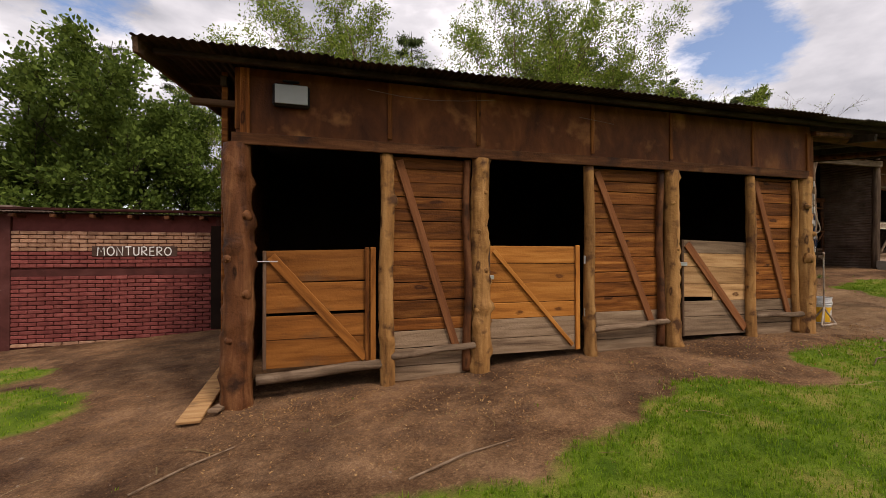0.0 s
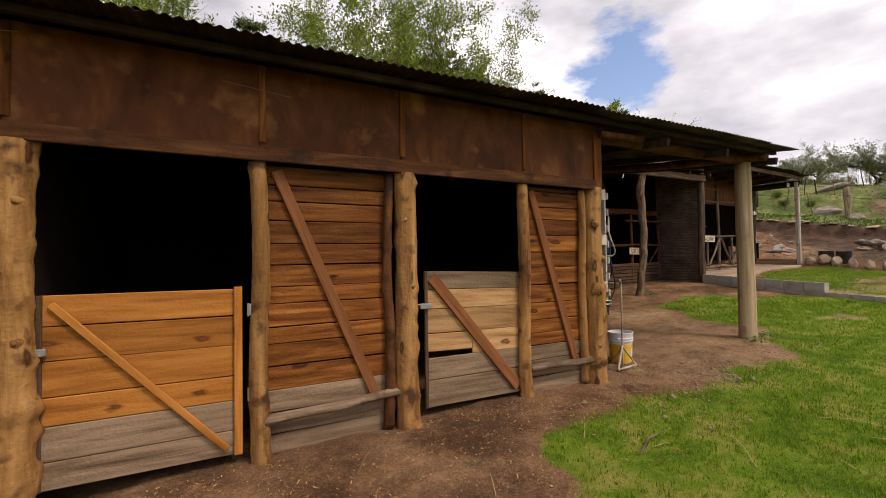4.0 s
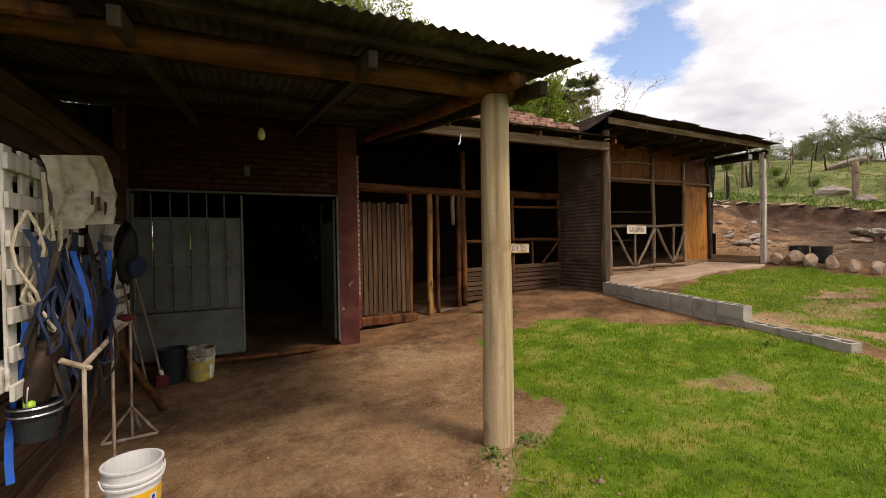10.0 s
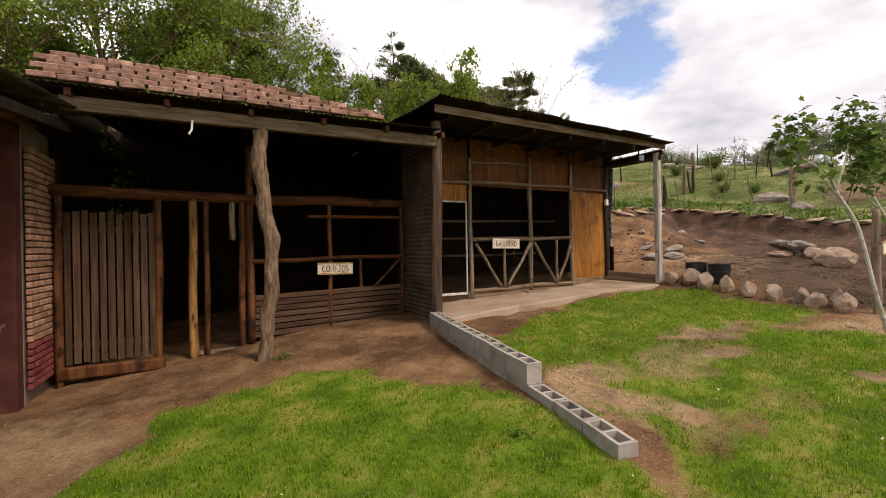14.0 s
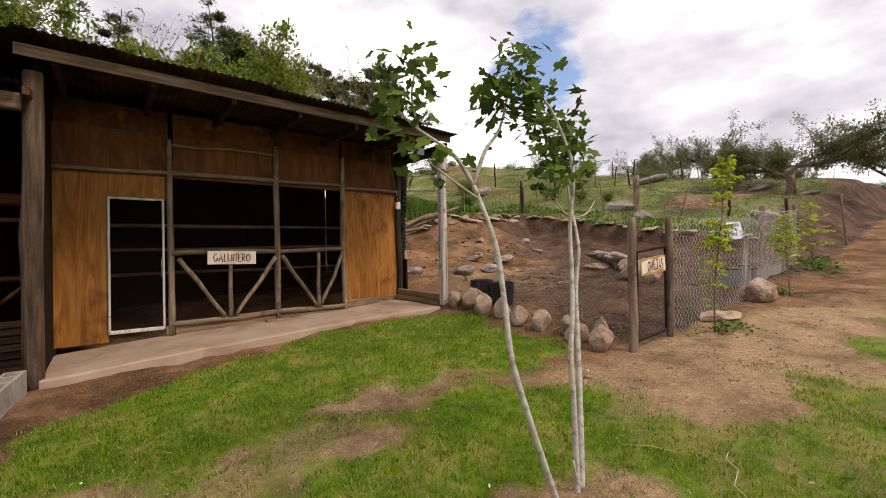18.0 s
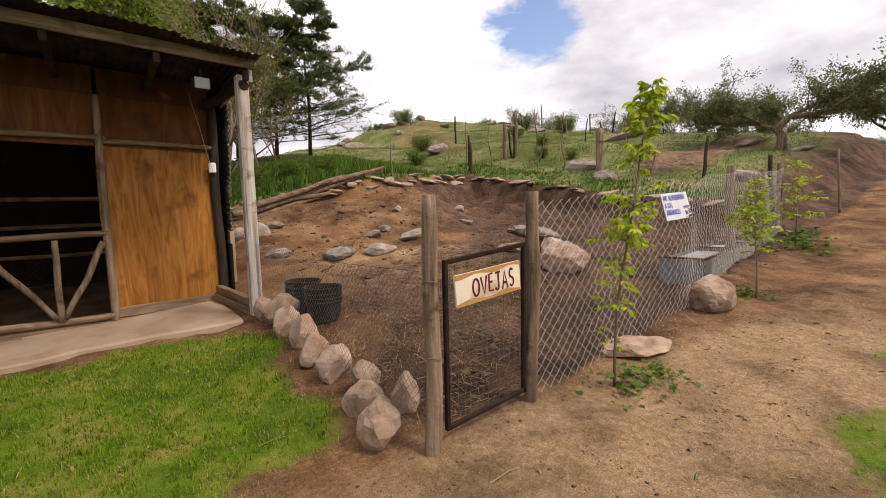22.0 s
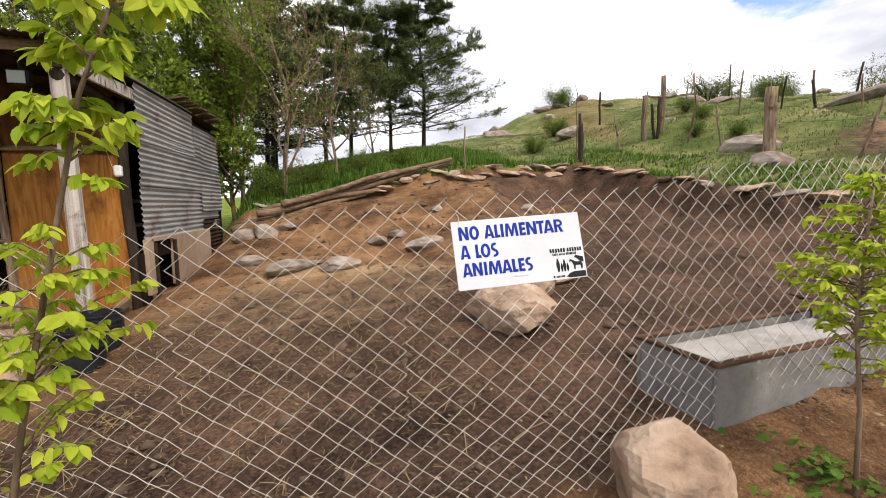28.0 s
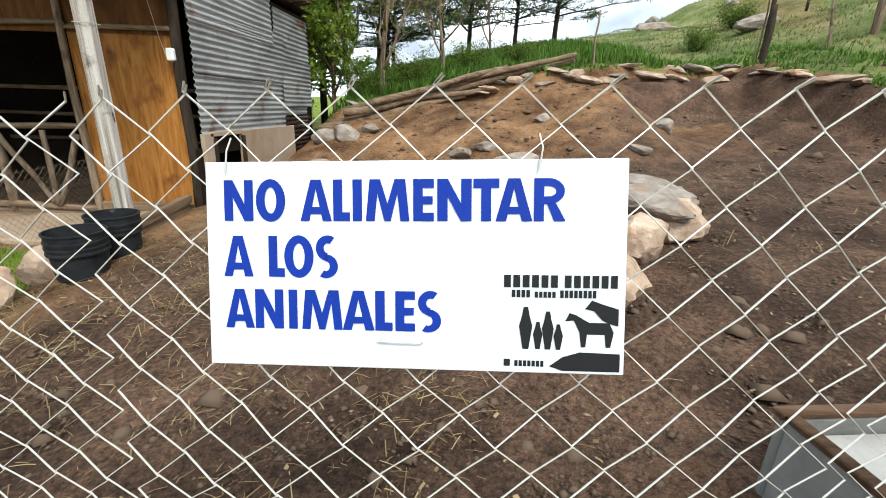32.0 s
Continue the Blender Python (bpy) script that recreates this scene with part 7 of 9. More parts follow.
# ---- tack rack by the stable end ----
def build_rack():
    p = thing("pallet", (8.25, 0.6, 1.8), "white-painted pallet fixed upright as a tack rack", "pallet")
    for z in (1.27, 1.85, 2.41):
        part("stringer", box(8.3, 0.62, z, 0.1, 1.15, 0.13, 0.006), "white_wood", p)
    for k in range(6):
        part("slat", box(8.36, 0.12 + 0.2 * k, 1.85, 0.02, 0.1, 1.28, 0.004), "white_wood", p)
    for z in (1.2, 1.4, 1.6, 1.8, 2.0, 2.2, 2.4):
        part("slat", box(8.385, 0.62, z, 0.022, 1.14, 0.085, 0.004), "white_wood", p)
    rr = random.Random(31)

    def strap(name, x, y, z, w, l, mat, label, seed, loop=True):
        q = random.Random(seed)
        pts = []
        for k in range(9):
            u = k / 8
            pts.append(Vector((x + 0.06 * math.sin(u * 3 + seed), y + 0.07 * math.sin(u * 2.4 + seed * 1.7), z - l * u)))
        V, F = [], []
        for k, c in enumerate(pts):
            a = 0.6 * math.sin(k * 0.7 + seed)
            dx, dy = math.cos(a) * w / 2, math.sin(a) * w / 2
            for s, o in ((1, 0.0), (-1, 0.0), (-1, 0.005), (1, 0.005)):
                V.append((c.x + s * dx - o * math.sin(a), c.y + s * dy + o * math.cos(a), c.z))
        for k in range(8):
            for j in range(4):
                F.append((4 * k + j, 4 * k + (j + 1) % 4, 4 * k + 4 + (j + 1) % 4, 4 * k + 4 + j))
        F += [(3, 2, 1, 0), (32, 33, 34, 35)]
        return V, F

    hal = thing("halters", (8.5, 0.3, 1.6), "tangle of blue halters and leads hanging on the pallet", "halter", "tack")
    for k in range(16):
        part("strap", strap("strap", 8.44 + 0.02 * (k % 8), 0.1 + 0.06 * k, 2.05 - 0.06 * (k % 4), 0.03, rr.uniform(0.5, 1.05), "blue_strap", "", k), ("navy_strap", "black", "leather", "navy_strap", "leather", "navy_strap", "blue_strap", "black")[k % 8], hal)
    for k in range(18):
        cx, cy, top = 8.47 + rr.uniform(0, 0.14), 0.14 + rr.uniform(0, 0.75), 1.55 + rr.uniform(0, 0.5)
        a, wide, l = rr.uniform(0, 3), rr.uniform(0.03, 0.07), rr.uniform(0.35, 0.7)
        pts = [(cx + wide * math.sin(w) * math.cos(a) + 0.02 * math.sin(3 * w + k), cy + wide * math.sin(w) * math.sin(a) + 0.015 * math.sin(2 * w + k), top - l * (0.5 - 0.5 * math.cos(w)) ** 0.8) for w in np.linspace(0, math.tau, 17)]
        part("halter_loop", tube(pts, 0.009, 5), ("navy_strap", "navy_strap", "leather", "black", "navy_strap")[k % 5], hal)
    for k in range(9):
        part("strap", strap("s", 8.46 + 0.02 * (k % 5), 0.2 + 0.08 * k, 1.9 - 0.05 * (k % 3), 0.035, rr.uniform(0.7, 1.1), "", "", 40 + k), ("navy_strap", "leather", "black")[k % 3], hal)
    for k in range(5):
        part("coil", tube([(8.5 + 0.03 * math.sin(w * 2 + k), 1.02 + 0.05 * k + 0.1 * math.sin(w), 1.62 - 0.02 * k + 0.24 * math.cos(w)) for w in np.linspace(0, math.tau, 19)], 0.011, 5), "leather" if k % 2 else "black", hal)
    part("long_strap", strap("s", 8.38, 0.12, 1.55, 0.035, 0.85, "", "", 15), "blue_strap", hal, "bright blue webbing strap")
    rp = thing("ropes", (8.46, 0.35, 1.9), "pale ropes looped over the pallet", "rope", "tack")
    for k in range(7):
        y = 0.1 + 0.12 * k
        pts = [(8.45 + 0.05 * math.sin(w * 2 + k), y + 0.06 * math.sin(w + k), 2.15 - 0.02 * k - (0.5 + 0.07 * k) * math.sin(w / 2)) for w in np.linspace(0, math.tau, 16)]
        part("rope_loop", tube(pts, 0.009, 6, 0, k, False), "rope", rp)
    for k in range(2):
        part("hook_loop", tube([(8.2 + 0.12 * math.cos(w), 0.0 - 0.01 * k, 1.38 + 0.62 * k + 0.09 * math.sin(w)) for w in np.linspace(0.3, 5.6, 14)], 0.004, 6, 0, 5, False), "wire_rust", rp)
    # empty feed sack hanging by one edge, and gear in the shade
    V, F, n, m = [], [], 22, 22
    for side in (-1, 1):
        for i in range(n + 1):
            for j in range(m + 1):
                u, v = i / n, j / m
                w = 0.5 * (0.72 + 0.28 * math.sin(v * 2.6 + 0.4))
                fold = 0.035 * math.sin(u * 13 + 2.5 * v) * (0.3 + v) + 0.03 * noise.noise(Vector((u * 4, v * 4, 3.0)))
                thick = side * 0.05 * math.sin(math.pi * u) * math.sin(math.pi * min(1, v + 0.1)) ** 0.7
                V.append((8.4 + fold + thick + 0.2 * u + 0.06 * v, 0.42 + (u - 0.1 * v) * w + 0.04 * math.sin(v * 5), 2.5 - 0.46 * v + 0.09 * u * (1 - v) - 0.16 * (1 - u) * v * (1 - v) + 0.08 * u * v))
    for k in range(2):
        for i in range(n):
            for j in range(m):
                q = k * (n + 1) * (m + 1) + i * (m + 1) + j
                f = (q, q + 1, q + m + 2, q + m + 1)
                F.append(f if k else f[::-1])
    bag = thing("feed_sack", (8.5, 0.65, 2.05), "crumpled pale empty feed sack hanging over the pallet", "sack", "tack")
    part("cloth", (V, F), "sackcloth", bag, smooth=True)
    for k in range(3):
        part("print_bar", box(8.6 + 0.02 * k, 0.6 + 0.06 * k, 2.27 - 0.03 * k, 0.004, 0.05, 0.09, 0.001), "rail_red", bag)
    sad = thing("saddle_pads", (8.45, 0.75, 1.4), "dark saddle gear and leather pads hanging in the shade", "tack", "tack")
    for k in range(4):
        part("pad", place(boulder(0, 0, 0, 0.09, 0.17, 0.26, 885 + k, 3, 0.45), pose(8.45 + 0.02 * k, 0.3 + 0.2 * k, 1.3 + 0.06 * k, 10 * k, 6, 12 * k)), "navy_strap" if k % 2 else "leather", sad, smooth=True)
    part("whip_stick", tube([(8.46, 0.28, 2.38), (8.48, 0.3, 1.85)], 0.012, 8), "rope", sad)
    part("red_cap", place(boulder(0, 0, 0, 0.07, 0.06, 0.03, 891, 3, 0.2), pose(8.64, 1.2, 1.4)), "letter_red", sad, smooth=True)
    pail = thing("tack_pail", (8.42, 0.22, 0.9), "dark metal pail of brushes hanging under the tack", "pail", "tack")
    prof = [(0.085, 0.0), (0.105, 0.18), (0.115, 0.18), (0.115, 0.2), (0.102, 0.2), (0.08, 0.02)]
    V = [(8.42 + p * math.cos(math.tau * j / 22), 0.22 + p * math.sin(math.tau * j / 22), 0.9 + z) for p, z in prof for j in range(22)]
    F = [(k * 22 + j, k * 22 + (j + 1) % 22, (k + 1) * 22 + (j + 1) % 22, (k + 1) * 22 + j) for k in range(5) for j in range(22)]
    part("shell", (V, F + [tuple(range(22))[::-1], tuple(range(110, 132))]), "bucket_black", pail)
    for z in (1.05, 1.09):
        part("hoop", tube([(8.42 + 0.115 * math.cos(w), 0.22 + 0.115 * math.sin(w), z) for w in np.linspace(0, math.tau, 24)], 0.006, 6, 0, 1, False), "steel", pail)
    part("brush", place(box(0, 0, 0, 0.05, 0.16, 0.05, 0.015), pose(8.4, 0.2, 1.11, 10, 0, 20)), "lime_plastic", pail, "lime green brush")
    part("bail", tube([(8.42, 0.22 + 0.11 * math.cos(w), 1.08 + 0.2 * math.sin(w)) for w in np.linspace(0, math.pi, 12)], 0.004, 6, 0, 1, False), "steel", pail)
    pk = thing("backpack", (8.45, 2.0, 1.62), "black backpack hanging on the white pallet", "backpack", "tack")
    part("body", place(boulder(0, 0, 0, 0.12, 0.17, 0.3, 897, 3, 0.15), pose(8.48, 1.98, 1.92)), "black", pk, smooth=True)
    part("pocket", place(boulder(0, 0, 0, 0.08, 0.13, 0.14, 898, 3, 0.12), pose(8.57, 1.98, 1.8)), "navy_strap", pk, smooth=True)
    part("strap", tube([(8.4, 1.95, 2.22), (8.46, 1.97, 2.27), (8.5, 2.0, 2.2)], 0.012, 6), "black", pk)
    p2 = thing("pallet", (8.26, 2.5, 1.6), "white-painted slatted pallet fixed upright on the stable wall", "pallet", "pallets")
    for y in (2.08, 2.52, 2.97):
        part("stringer", box(8.24, y, 1.64, 0.08, 0.09, 1.12, 0.006), "white_wood", p2)
    for k, h in enumerate((0.13, 0.085, 0.085, 0.13, 0.085, 0.085, 0.13)):
        part("slat", box(8.295, 2.525, 1.16 + 0.162 * k, 0.022, 0.98, h, 0.004), "white_wood", p2)

    rack = thing("saddle_rack", (8.64, 0.1, gz(8.64, 0.1)), "white-painted rusty iron saddle rack on splayed feet", "rack", "tack")
    ends = ((8.66, 0.12), (8.6, 0.95), (8.55, 1.75))
    tops = [(x, y, gz(x, y) + 1.06) for x, y in ends]
    part("top_bar", tube([tops[0], tops[1], tops[2]], 0.016, 8), "rusty_white", rack)
    part("end_bar", tube([(8.58, 0.06, tops[0][2] + 0.06), tops[0], (8.68, 0.16, tops[0][2] - 0.02)], 0.015, 8), "rusty_white", rack)
    for x, y in ends:
        part("upright", tube([(x, y, gz(x, y) + 0.01), (x + 0.004, y, gz(x, y) + 1.06)], 0.011, 8), "rusty_white", rack)
    for x, y in (ends[0], ends[2]):
        z = gz(x, y)
        a, b2 = (x - 0.2, y - 0.1, z + 0.014), (x + 0.2, y - 0.04, z + 0.014)
        part("foot_bar", tube([a, b2], 0.015, 8), "rusty_white", rack)
        for q in (a, b2, (x + 0.02, y + 0.2, z + 0.014)):
            part("leg", tube([q, (x, y, z + 0.27)], 0.013, 8), "rusty_white", rack)


M["lime_plastic"] = flat_mat("lime_plastic", (0.35, 0.55, 0.05), 0.5)
M["rusty_white"] = ramp_mat("rusty_white", [(0.14, 0.06, 0.025), (0.34, 0.27, 0.2), (0.52, 0.47, 0.4)], (9, 9, 5), 6, 0.6, 0.2, 60, 0.1)
build_rack()
zb = gz(8.56, 3.25)
br = thing("broom", (8.56, 3.25, zb), "broom with a short red head leaning against the stable wall", "broom")
part("stick", tube([(8.56, 3.25, zb + 0.1), (8.43, 3.18, 1.1), (8.29, 3.1, 1.85)], 0.014, 8), "log_grey", br)
part("head", place(box(0, 0, 0, 0.16, 0.06, 0.08, 0.02), pose(8.57, 3.25, zb + 0.1, 0, 0, 30)), "letter_red", br)
part("bristles", place(box(0, 0, 0, 0.17, 0.055, 0.07, 0.01), pose(8.57, 3.25, zb + 0.03, 0, 0, 30)), "letter_red", br)
part("collar", tube([(8.56, 3.25, zb + 0.13), (8.545, 3.243, zb + 0.2)], 0.024, 10), "bucket_white", br, "pale plastic collar")
solo("leaning_pole", pole((8.7, 2.35, gz(8.7, 2.35)), (8.27, 1.85, 1.42), 0.035, 0.03, 10, 10, 0.06, 0.01, 893, 3), "rail_red", "thick brown round pole leaning against the pallet", "pole", smooth=True)
solo("leaning_stick", pole((8.52, 2.75, gz(8.52, 2.75)), (8.3, 2.66, 1.7), 0.014, 0.012, 8, 8, 0.06, 0.006, 894), "log_grey", "thin grey stick leaning against the pallet", "stick", smooth=True)


# ---- plants ----
def leaf_cloud(centers, n, size, spread, seed, aspect=1.6, droop=0.0, quad=True):
    """Small bent leaves strewn round twig ends, as numpy arrays."""
    g = np.random.default_rng(seed)
    c = np.asarray(centers)[g.integers(0, len(centers), n)]
    p = c + g.normal(0, 1, (n, 3)) * np.asarray(spread)
    u = g.normal(0, 1, (n, 3))
    u[:, 2] -= droop
    u /= np.linalg.norm(u, axis=1, keepdims=True)
    w = np.cross(u, g.normal(0, 1, (n, 3)))
    w /= np.linalg.norm(w, axis=1, keepdims=True) + 1e-9
    nn = np.cross(u, w)
    s = size * g.uniform(0.6, 1.3, (n, 1))
    a = p
    b = p + u * s * 0.5 + w * s * 0.5 / aspect + nn * s * 0.1
    d = p + u * s
    e = p + u * s * 0.5 - w * s * 0.5 / aspect + nn * s * 0.1
    V = np.stack([a, b, d, e], 1).reshape(-1, 3)
    F = np.arange(4 * n).reshape(-1, 4)
    return V, F


def np_mesh(name, V, F, mat):
    me = bpy.data.meshes.new(name)
    k = F.shape[1]
    me.vertices.add(len(V))
    me.vertices.foreach_set("co", np.ascontiguousarray(V, dtype=np.float32).reshape(-1))
    me.loops.add(F.size)
    me.loops.foreach_set("vertex_index", F.reshape(-1).astype(np.int32))
    me.polygons.add(len(F))
    me.polygons.foreach_set("loop_start", np.arange(0, F.size, k, dtype=np.int32))
    me.update()
    me.materials.append(M[mat])
    return me


def twig_mesh(A, B, r0, r1):
    """Many thin three-sided twigs at once."""
    A, B = np.asarray(A), np.asarray(B)
    d = B - A
    d /= np.linalg.norm(d, axis=1, keepdims=True) + 1e-9
    u = np.cross(d, [0.31, 0.2, 0.93])
    u /= np.linalg.norm(u, axis=1, keepdims=True) + 1e-9
    w = np.cross(d, u)
    V = []
    for P, r in ((A, r0), (B, r1)):
        for k in range(3):
            V.append(P + (u * math.cos(k * 2.094) + w * math.sin(k * 2.094)) * r)
    V = np.stack(V, 1).reshape(-1, 3)
    i = np.arange(len(A)) * 6
    return [tuple(v) for v in V], [(a + k, a + (k + 1) % 3, a + 3 + (k + 1) % 3, a + 3 + k) for a in i for k in range(3)]


def leaves_on(P, size, spread, seed, aspect, up, flat=0.0):
    """Leaves at given points, pointing roughly along up (n x 3 directions)."""
    g = np.random.default_rng(seed)
    n = len(P)
    P = P + g.normal(0, 1, (n, 3)) * spread
    u = up + g.normal(0, 0.75, (n, 3))
    u /= np.linalg.norm(u, axis=1, keepdims=True) + 1e-9
    nn = g.normal(0, 1, (n, 3)) + np.array([0, 0, 1.0 + flat])
    w = np.cross(u, nn)
    w /= np.linalg.norm(w, axis=1, keepdims=True) + 1e-9
    nn = np.cross(u, w)
    s = size * g.uniform(0.55, 1.35, (n, 1))
    V = np.stack([P, P + u * s * 0.5 + w * s * 0.5 / aspect + nn * s * 0.1, P + u * s, P + u * s * 0.5 - w * s * 0.5 / aspect + nn * s * 0.1], 1).reshape(-1, 3)
    return V, np.arange(4 * n).reshape(-1, 4)


def leafy_tree(name, label, seed, h, spread, leaf, bark, n_leaf, size, rise=(0.5, 1.6), start=0.2, limbs=10, sub=7, twigs=6, lean=(0, 0), thick=0.016, fuzz=0.09, aspect=2.0, top=0.72):
    """Trunk, limbs, branches and twigs, with leaves along the twigs; built at the origin."""
    r = random.Random(seed)
    t = thing(name, (0, 0, 0), label, "tree", "trees")
    trunk = [Vector((lean[0] * h * (k / 10) + 0.05 * h * math.sin(k * 0.6 + seed) * k / 10, lean[1] * h * (k / 10) + 0.04 * h * math.sin(k * 0.5 + seed * 2) * k / 10, top * h * k / 10 - 0.2)) for k in range(11)]
    rad = [max(0.012, h * thick * (1 - 0.82 * k / 10)) for k in range(11)]
    wood, A, B = [tube(trunk, rad, 9, 0.1, seed)], [], []
    wob = lambda s: Vector((r.gauss(0, s), r.gauss(0, s), r.gauss(0, s)))
    for k in range(limbs):
        u = start + (0.98 - start) * (k + r.uniform(0, 0.8)) / limbs
        i = min(9, int(u * 10))
        b0 = trunk[i].lerp(trunk[i + 1], u * 10 - i)
        a = k * 2.4 + r.uniform(-0.5, 0.5)
        v = (u - start) / (1 - start)
        l = spread * r.uniform(0.7, 1.15) * (0.55 + 0.75 * math.sin(math.pi * (0.2 + 0.62 * v)))
        d = Vector((math.cos(a), math.sin(a), r.uniform(*rise) * (0.6 + 0.8 * v))).normalized()
        pts = [b0]
        for q in range(6):
            d = (d + wob(0.12) + Vector((0, 0, 0.05))).normalized()
            pts.append(pts[-1] + d * l / 6)
        wood.append(tube(pts, [max(0.006, rad[i] * 0.6 * (1 - q / 6.6)) for q in range(7)], 6, 0, k))
        for j in range(sub):
            q = r.uniform(1.2, 6)
            c = pts[int(q)].lerp(pts[min(6, int(q) + 1)], q % 1)
            e = (d * 0.7 + wob(0.6) + Vector((0, 0, 0.25))).normalized()
            bl = l * r.uniform(0.25, 0.5)
            c2 = c + e * bl * 0.5 + wob(0.04 * bl)
            c3 = c2 + (e + wob(0.3)).normalized() * bl * 0.5
            wood.append(tube([c, c2, c3], [rad[i] * 0.2, rad[i] * 0.12, 0.005], 4, 0, j, False))
            for m in range(twigs):
                w = r.random()
                s0 = c.lerp(c2, w * 2) if w < 0.5 else c2.lerp(c3, w * 2 - 1)
                s1 = s0 + (e * 0.6 + wob(0.6) + Vector((0, 0, 0.3 if rise[1] > 1 else 0.05))).normalized() * bl * r.uniform(0.25, 0.6)
                A.append(tuple(s0))
                B.append(tuple(s1))
    wood.append(twig_mesh(A, B, 0.006, 0.002))
    part("trunk", join(*wood), bark, t, smooth=True)
    g = np.random.default_rng(seed)
    A, B = np.array(A), np.array(B)
    k = g.integers(0, len(A), n_leaf)
    w = g.uniform(0.15, 1.05, (n_leaf, 1))
    D = B - A
    D /= np.linalg.norm(D, axis=1, keepdims=True)
    V, F = leaves_on(A[k] * (1 - w) + B[k] * w, size, fuzz, seed + 1, aspect, D[k])
    tagged(part("crown", np_mesh("crown", V, F, leaf), leaf, t), kind="stuff")
    return t


def conifer_tree(name, label, seed, h, spread, n_leaf, size, boughs=46, low=0.16, flat=1.0, droop=0.1, leaf="conifer_leaf", taper=0.75, thin=0.0):
    """Straight trunk with tiers of flat ragged boughs and gaps between them."""
    r = random.Random(seed)
    t = thing(name, (0, 0, 0), label, "tree", "trees")
    trunk = [Vector((0.03 * h * math.sin(k * 0.5 + seed) * k / 12, 0.03 * h * math.sin(k * 0.4 + seed * 2) * k / 12, h * k / 12 - 0.2)) for k in range(13)]
    rad = [max(0.01, h * 0.014 * (1 - 0.93 * k / 12)) for k in range(13)]
    wood, A, B = [tube(trunk, rad, 8, 0.08, seed)], [], []
    for k in range(boughs):
        u = low + (0.985 - low) * (k + r.uniform(-0.6, 0.6)) / boughs
        u = min(max(u, low), 0.985)
        i = min(11, int(u * 12))
        b0 = trunk[i].lerp(trunk[i + 1], u * 12 - i)
        a = k * 2.4 + r.uniform(-0.7, 0.7)
        l = spread * (1.02 - u) ** taper * r.uniform(0.5, 1.2) + 0.15
        d = Vector((math.cos(a), math.sin(a), r.uniform(-0.05, 0.35)))
        side = Vector((-math.sin(a), math.cos(a), 0))
        pts = [b0 + d * l * q / 5 - Vector((0, 0, droop * l * (q / 5) ** 2)) + side * r.uniform(-0.04, 0.04) * l for q in range(6)]
        wood.append(tube(pts, [max(0.004, rad[i] * 0.4 * (1 - q / 5.5)) for q in range(6)], 4, 0, k, False))
        for j in range(14):
            q = r.uniform(1.0, 5)
            c = pts[int(q)].lerp(pts[min(5, int(q) + 1)], q % 1)
            s = 1 if j % 2 else -1
            e = c + (d * r.uniform(0.3, 0.9) + side * s * r.uniform(0.3, 1.0) + Vector((0, 0, r.uniform(-0.15, 0.3)))).normalized() * l * (0.16 + 0.3 * (1 - q / 5.5)) * r.uniform(0.6, 1.2)
            A.append(tuple(c))
            B.append(tuple(e))
    wood.append(twig_mesh(A, B, 0.007, 0.003))
    part("trunk", join(*wood), "dark_bark", t, smooth=True)
    g = np.random.default_rng(seed)
    A, B = np.array(A), np.array(B)
    full = np.repeat(g.uniform(0, 1, boughs) ** 1.3, 14) * (1 - thin * (1 - sstep(low, 0.62, A[:, 2] / h))) + 0.04
    k = g.choice(len(A), n_leaf, p=full / full.sum())
    w = g.uniform(0.25, 1.1, (n_leaf, 1))
    D = B - A
    D /= np.linalg.norm(D, axis=1, keepdims=True)
    V, F = leaves_on(A[k] * (1 - w) + B[k] * w, size, np.array([0.07, 0.07, 0.035]), seed + 1, 3.6, D[k] * 1.2, flat)
    tagged(part("crown", np_mesh("crown", V, F, leaf), leaf, t), kind="stuff")
    return t


def grow(proto, spots, seed, full):
    """Stand the tree and its copies: (x, y, height of the top above the plan's zero)."""
    r = random.Random(seed)
    for k, (x, y, ztop) in enumerate(spots):
        s = (ztop - gz(x, y)) / full
        m = Matrix.Translation((x, y, gz(x, y))) @ Matrix.Rotation(r.uniform(0, 6.28), 4, "Z")
        c = proto if k == 0 else copy_thing(proto, m)
        c.matrix_basis = m
        c.scale = (s, s, s)


willow = leafy_tree("willow_tree", "tall airy tree with small yellow-green leaves behind the barns", 911, 10.0, 3.0, "willow_leaf", "bark", 34000, 0.09, (0.7, 2.2), 0.2, 12, 8, 7, fuzz=0.11)
grow(willow, ((0.8, 12.2, 11.4), (3.0, 12.8, 10.2), (7.9, 10.4, 11.0), (10.6, 10.2, 11.6), (13.4, 10.6, 10.2), (-1.6, 11.6, 8.6)), 53, 10.0)
leafy = leafy_tree("broadleaf_tree", "dense bright green leafy tree behind the tack room", 921, 7.0, 2.5, "green_leaf", "dark_bark", 34000, 0.14, (0.4, 1.3), 0.12, 13, 8, 6, fuzz=0.14, aspect=1.7)
grow(leafy, ((-4.4, 9.3, 6.6), (-6.6, 9.8, 6.0), (-2.6, 9.9, 5.6), (10.2, 13.0, 9.0)), 54, 7.0)
shrub = leafy_tree("willow_shrub", "willowy shrub with upright leafy shoots behind the hen house", 925, 5.0, 1.5, "willow_leaf", "bark", 14000, 0.1, (1.6, 4.0), 0.05, 14, 6, 5, fuzz=0.06, thick=0.01)
grow(shrub, ((19.7, 11.4, 8.3), (21.1, 11.6, 8.9), (18.2, 11.8, 8.2), (16.6, 11.6, 8.0)), 57, 5.0)
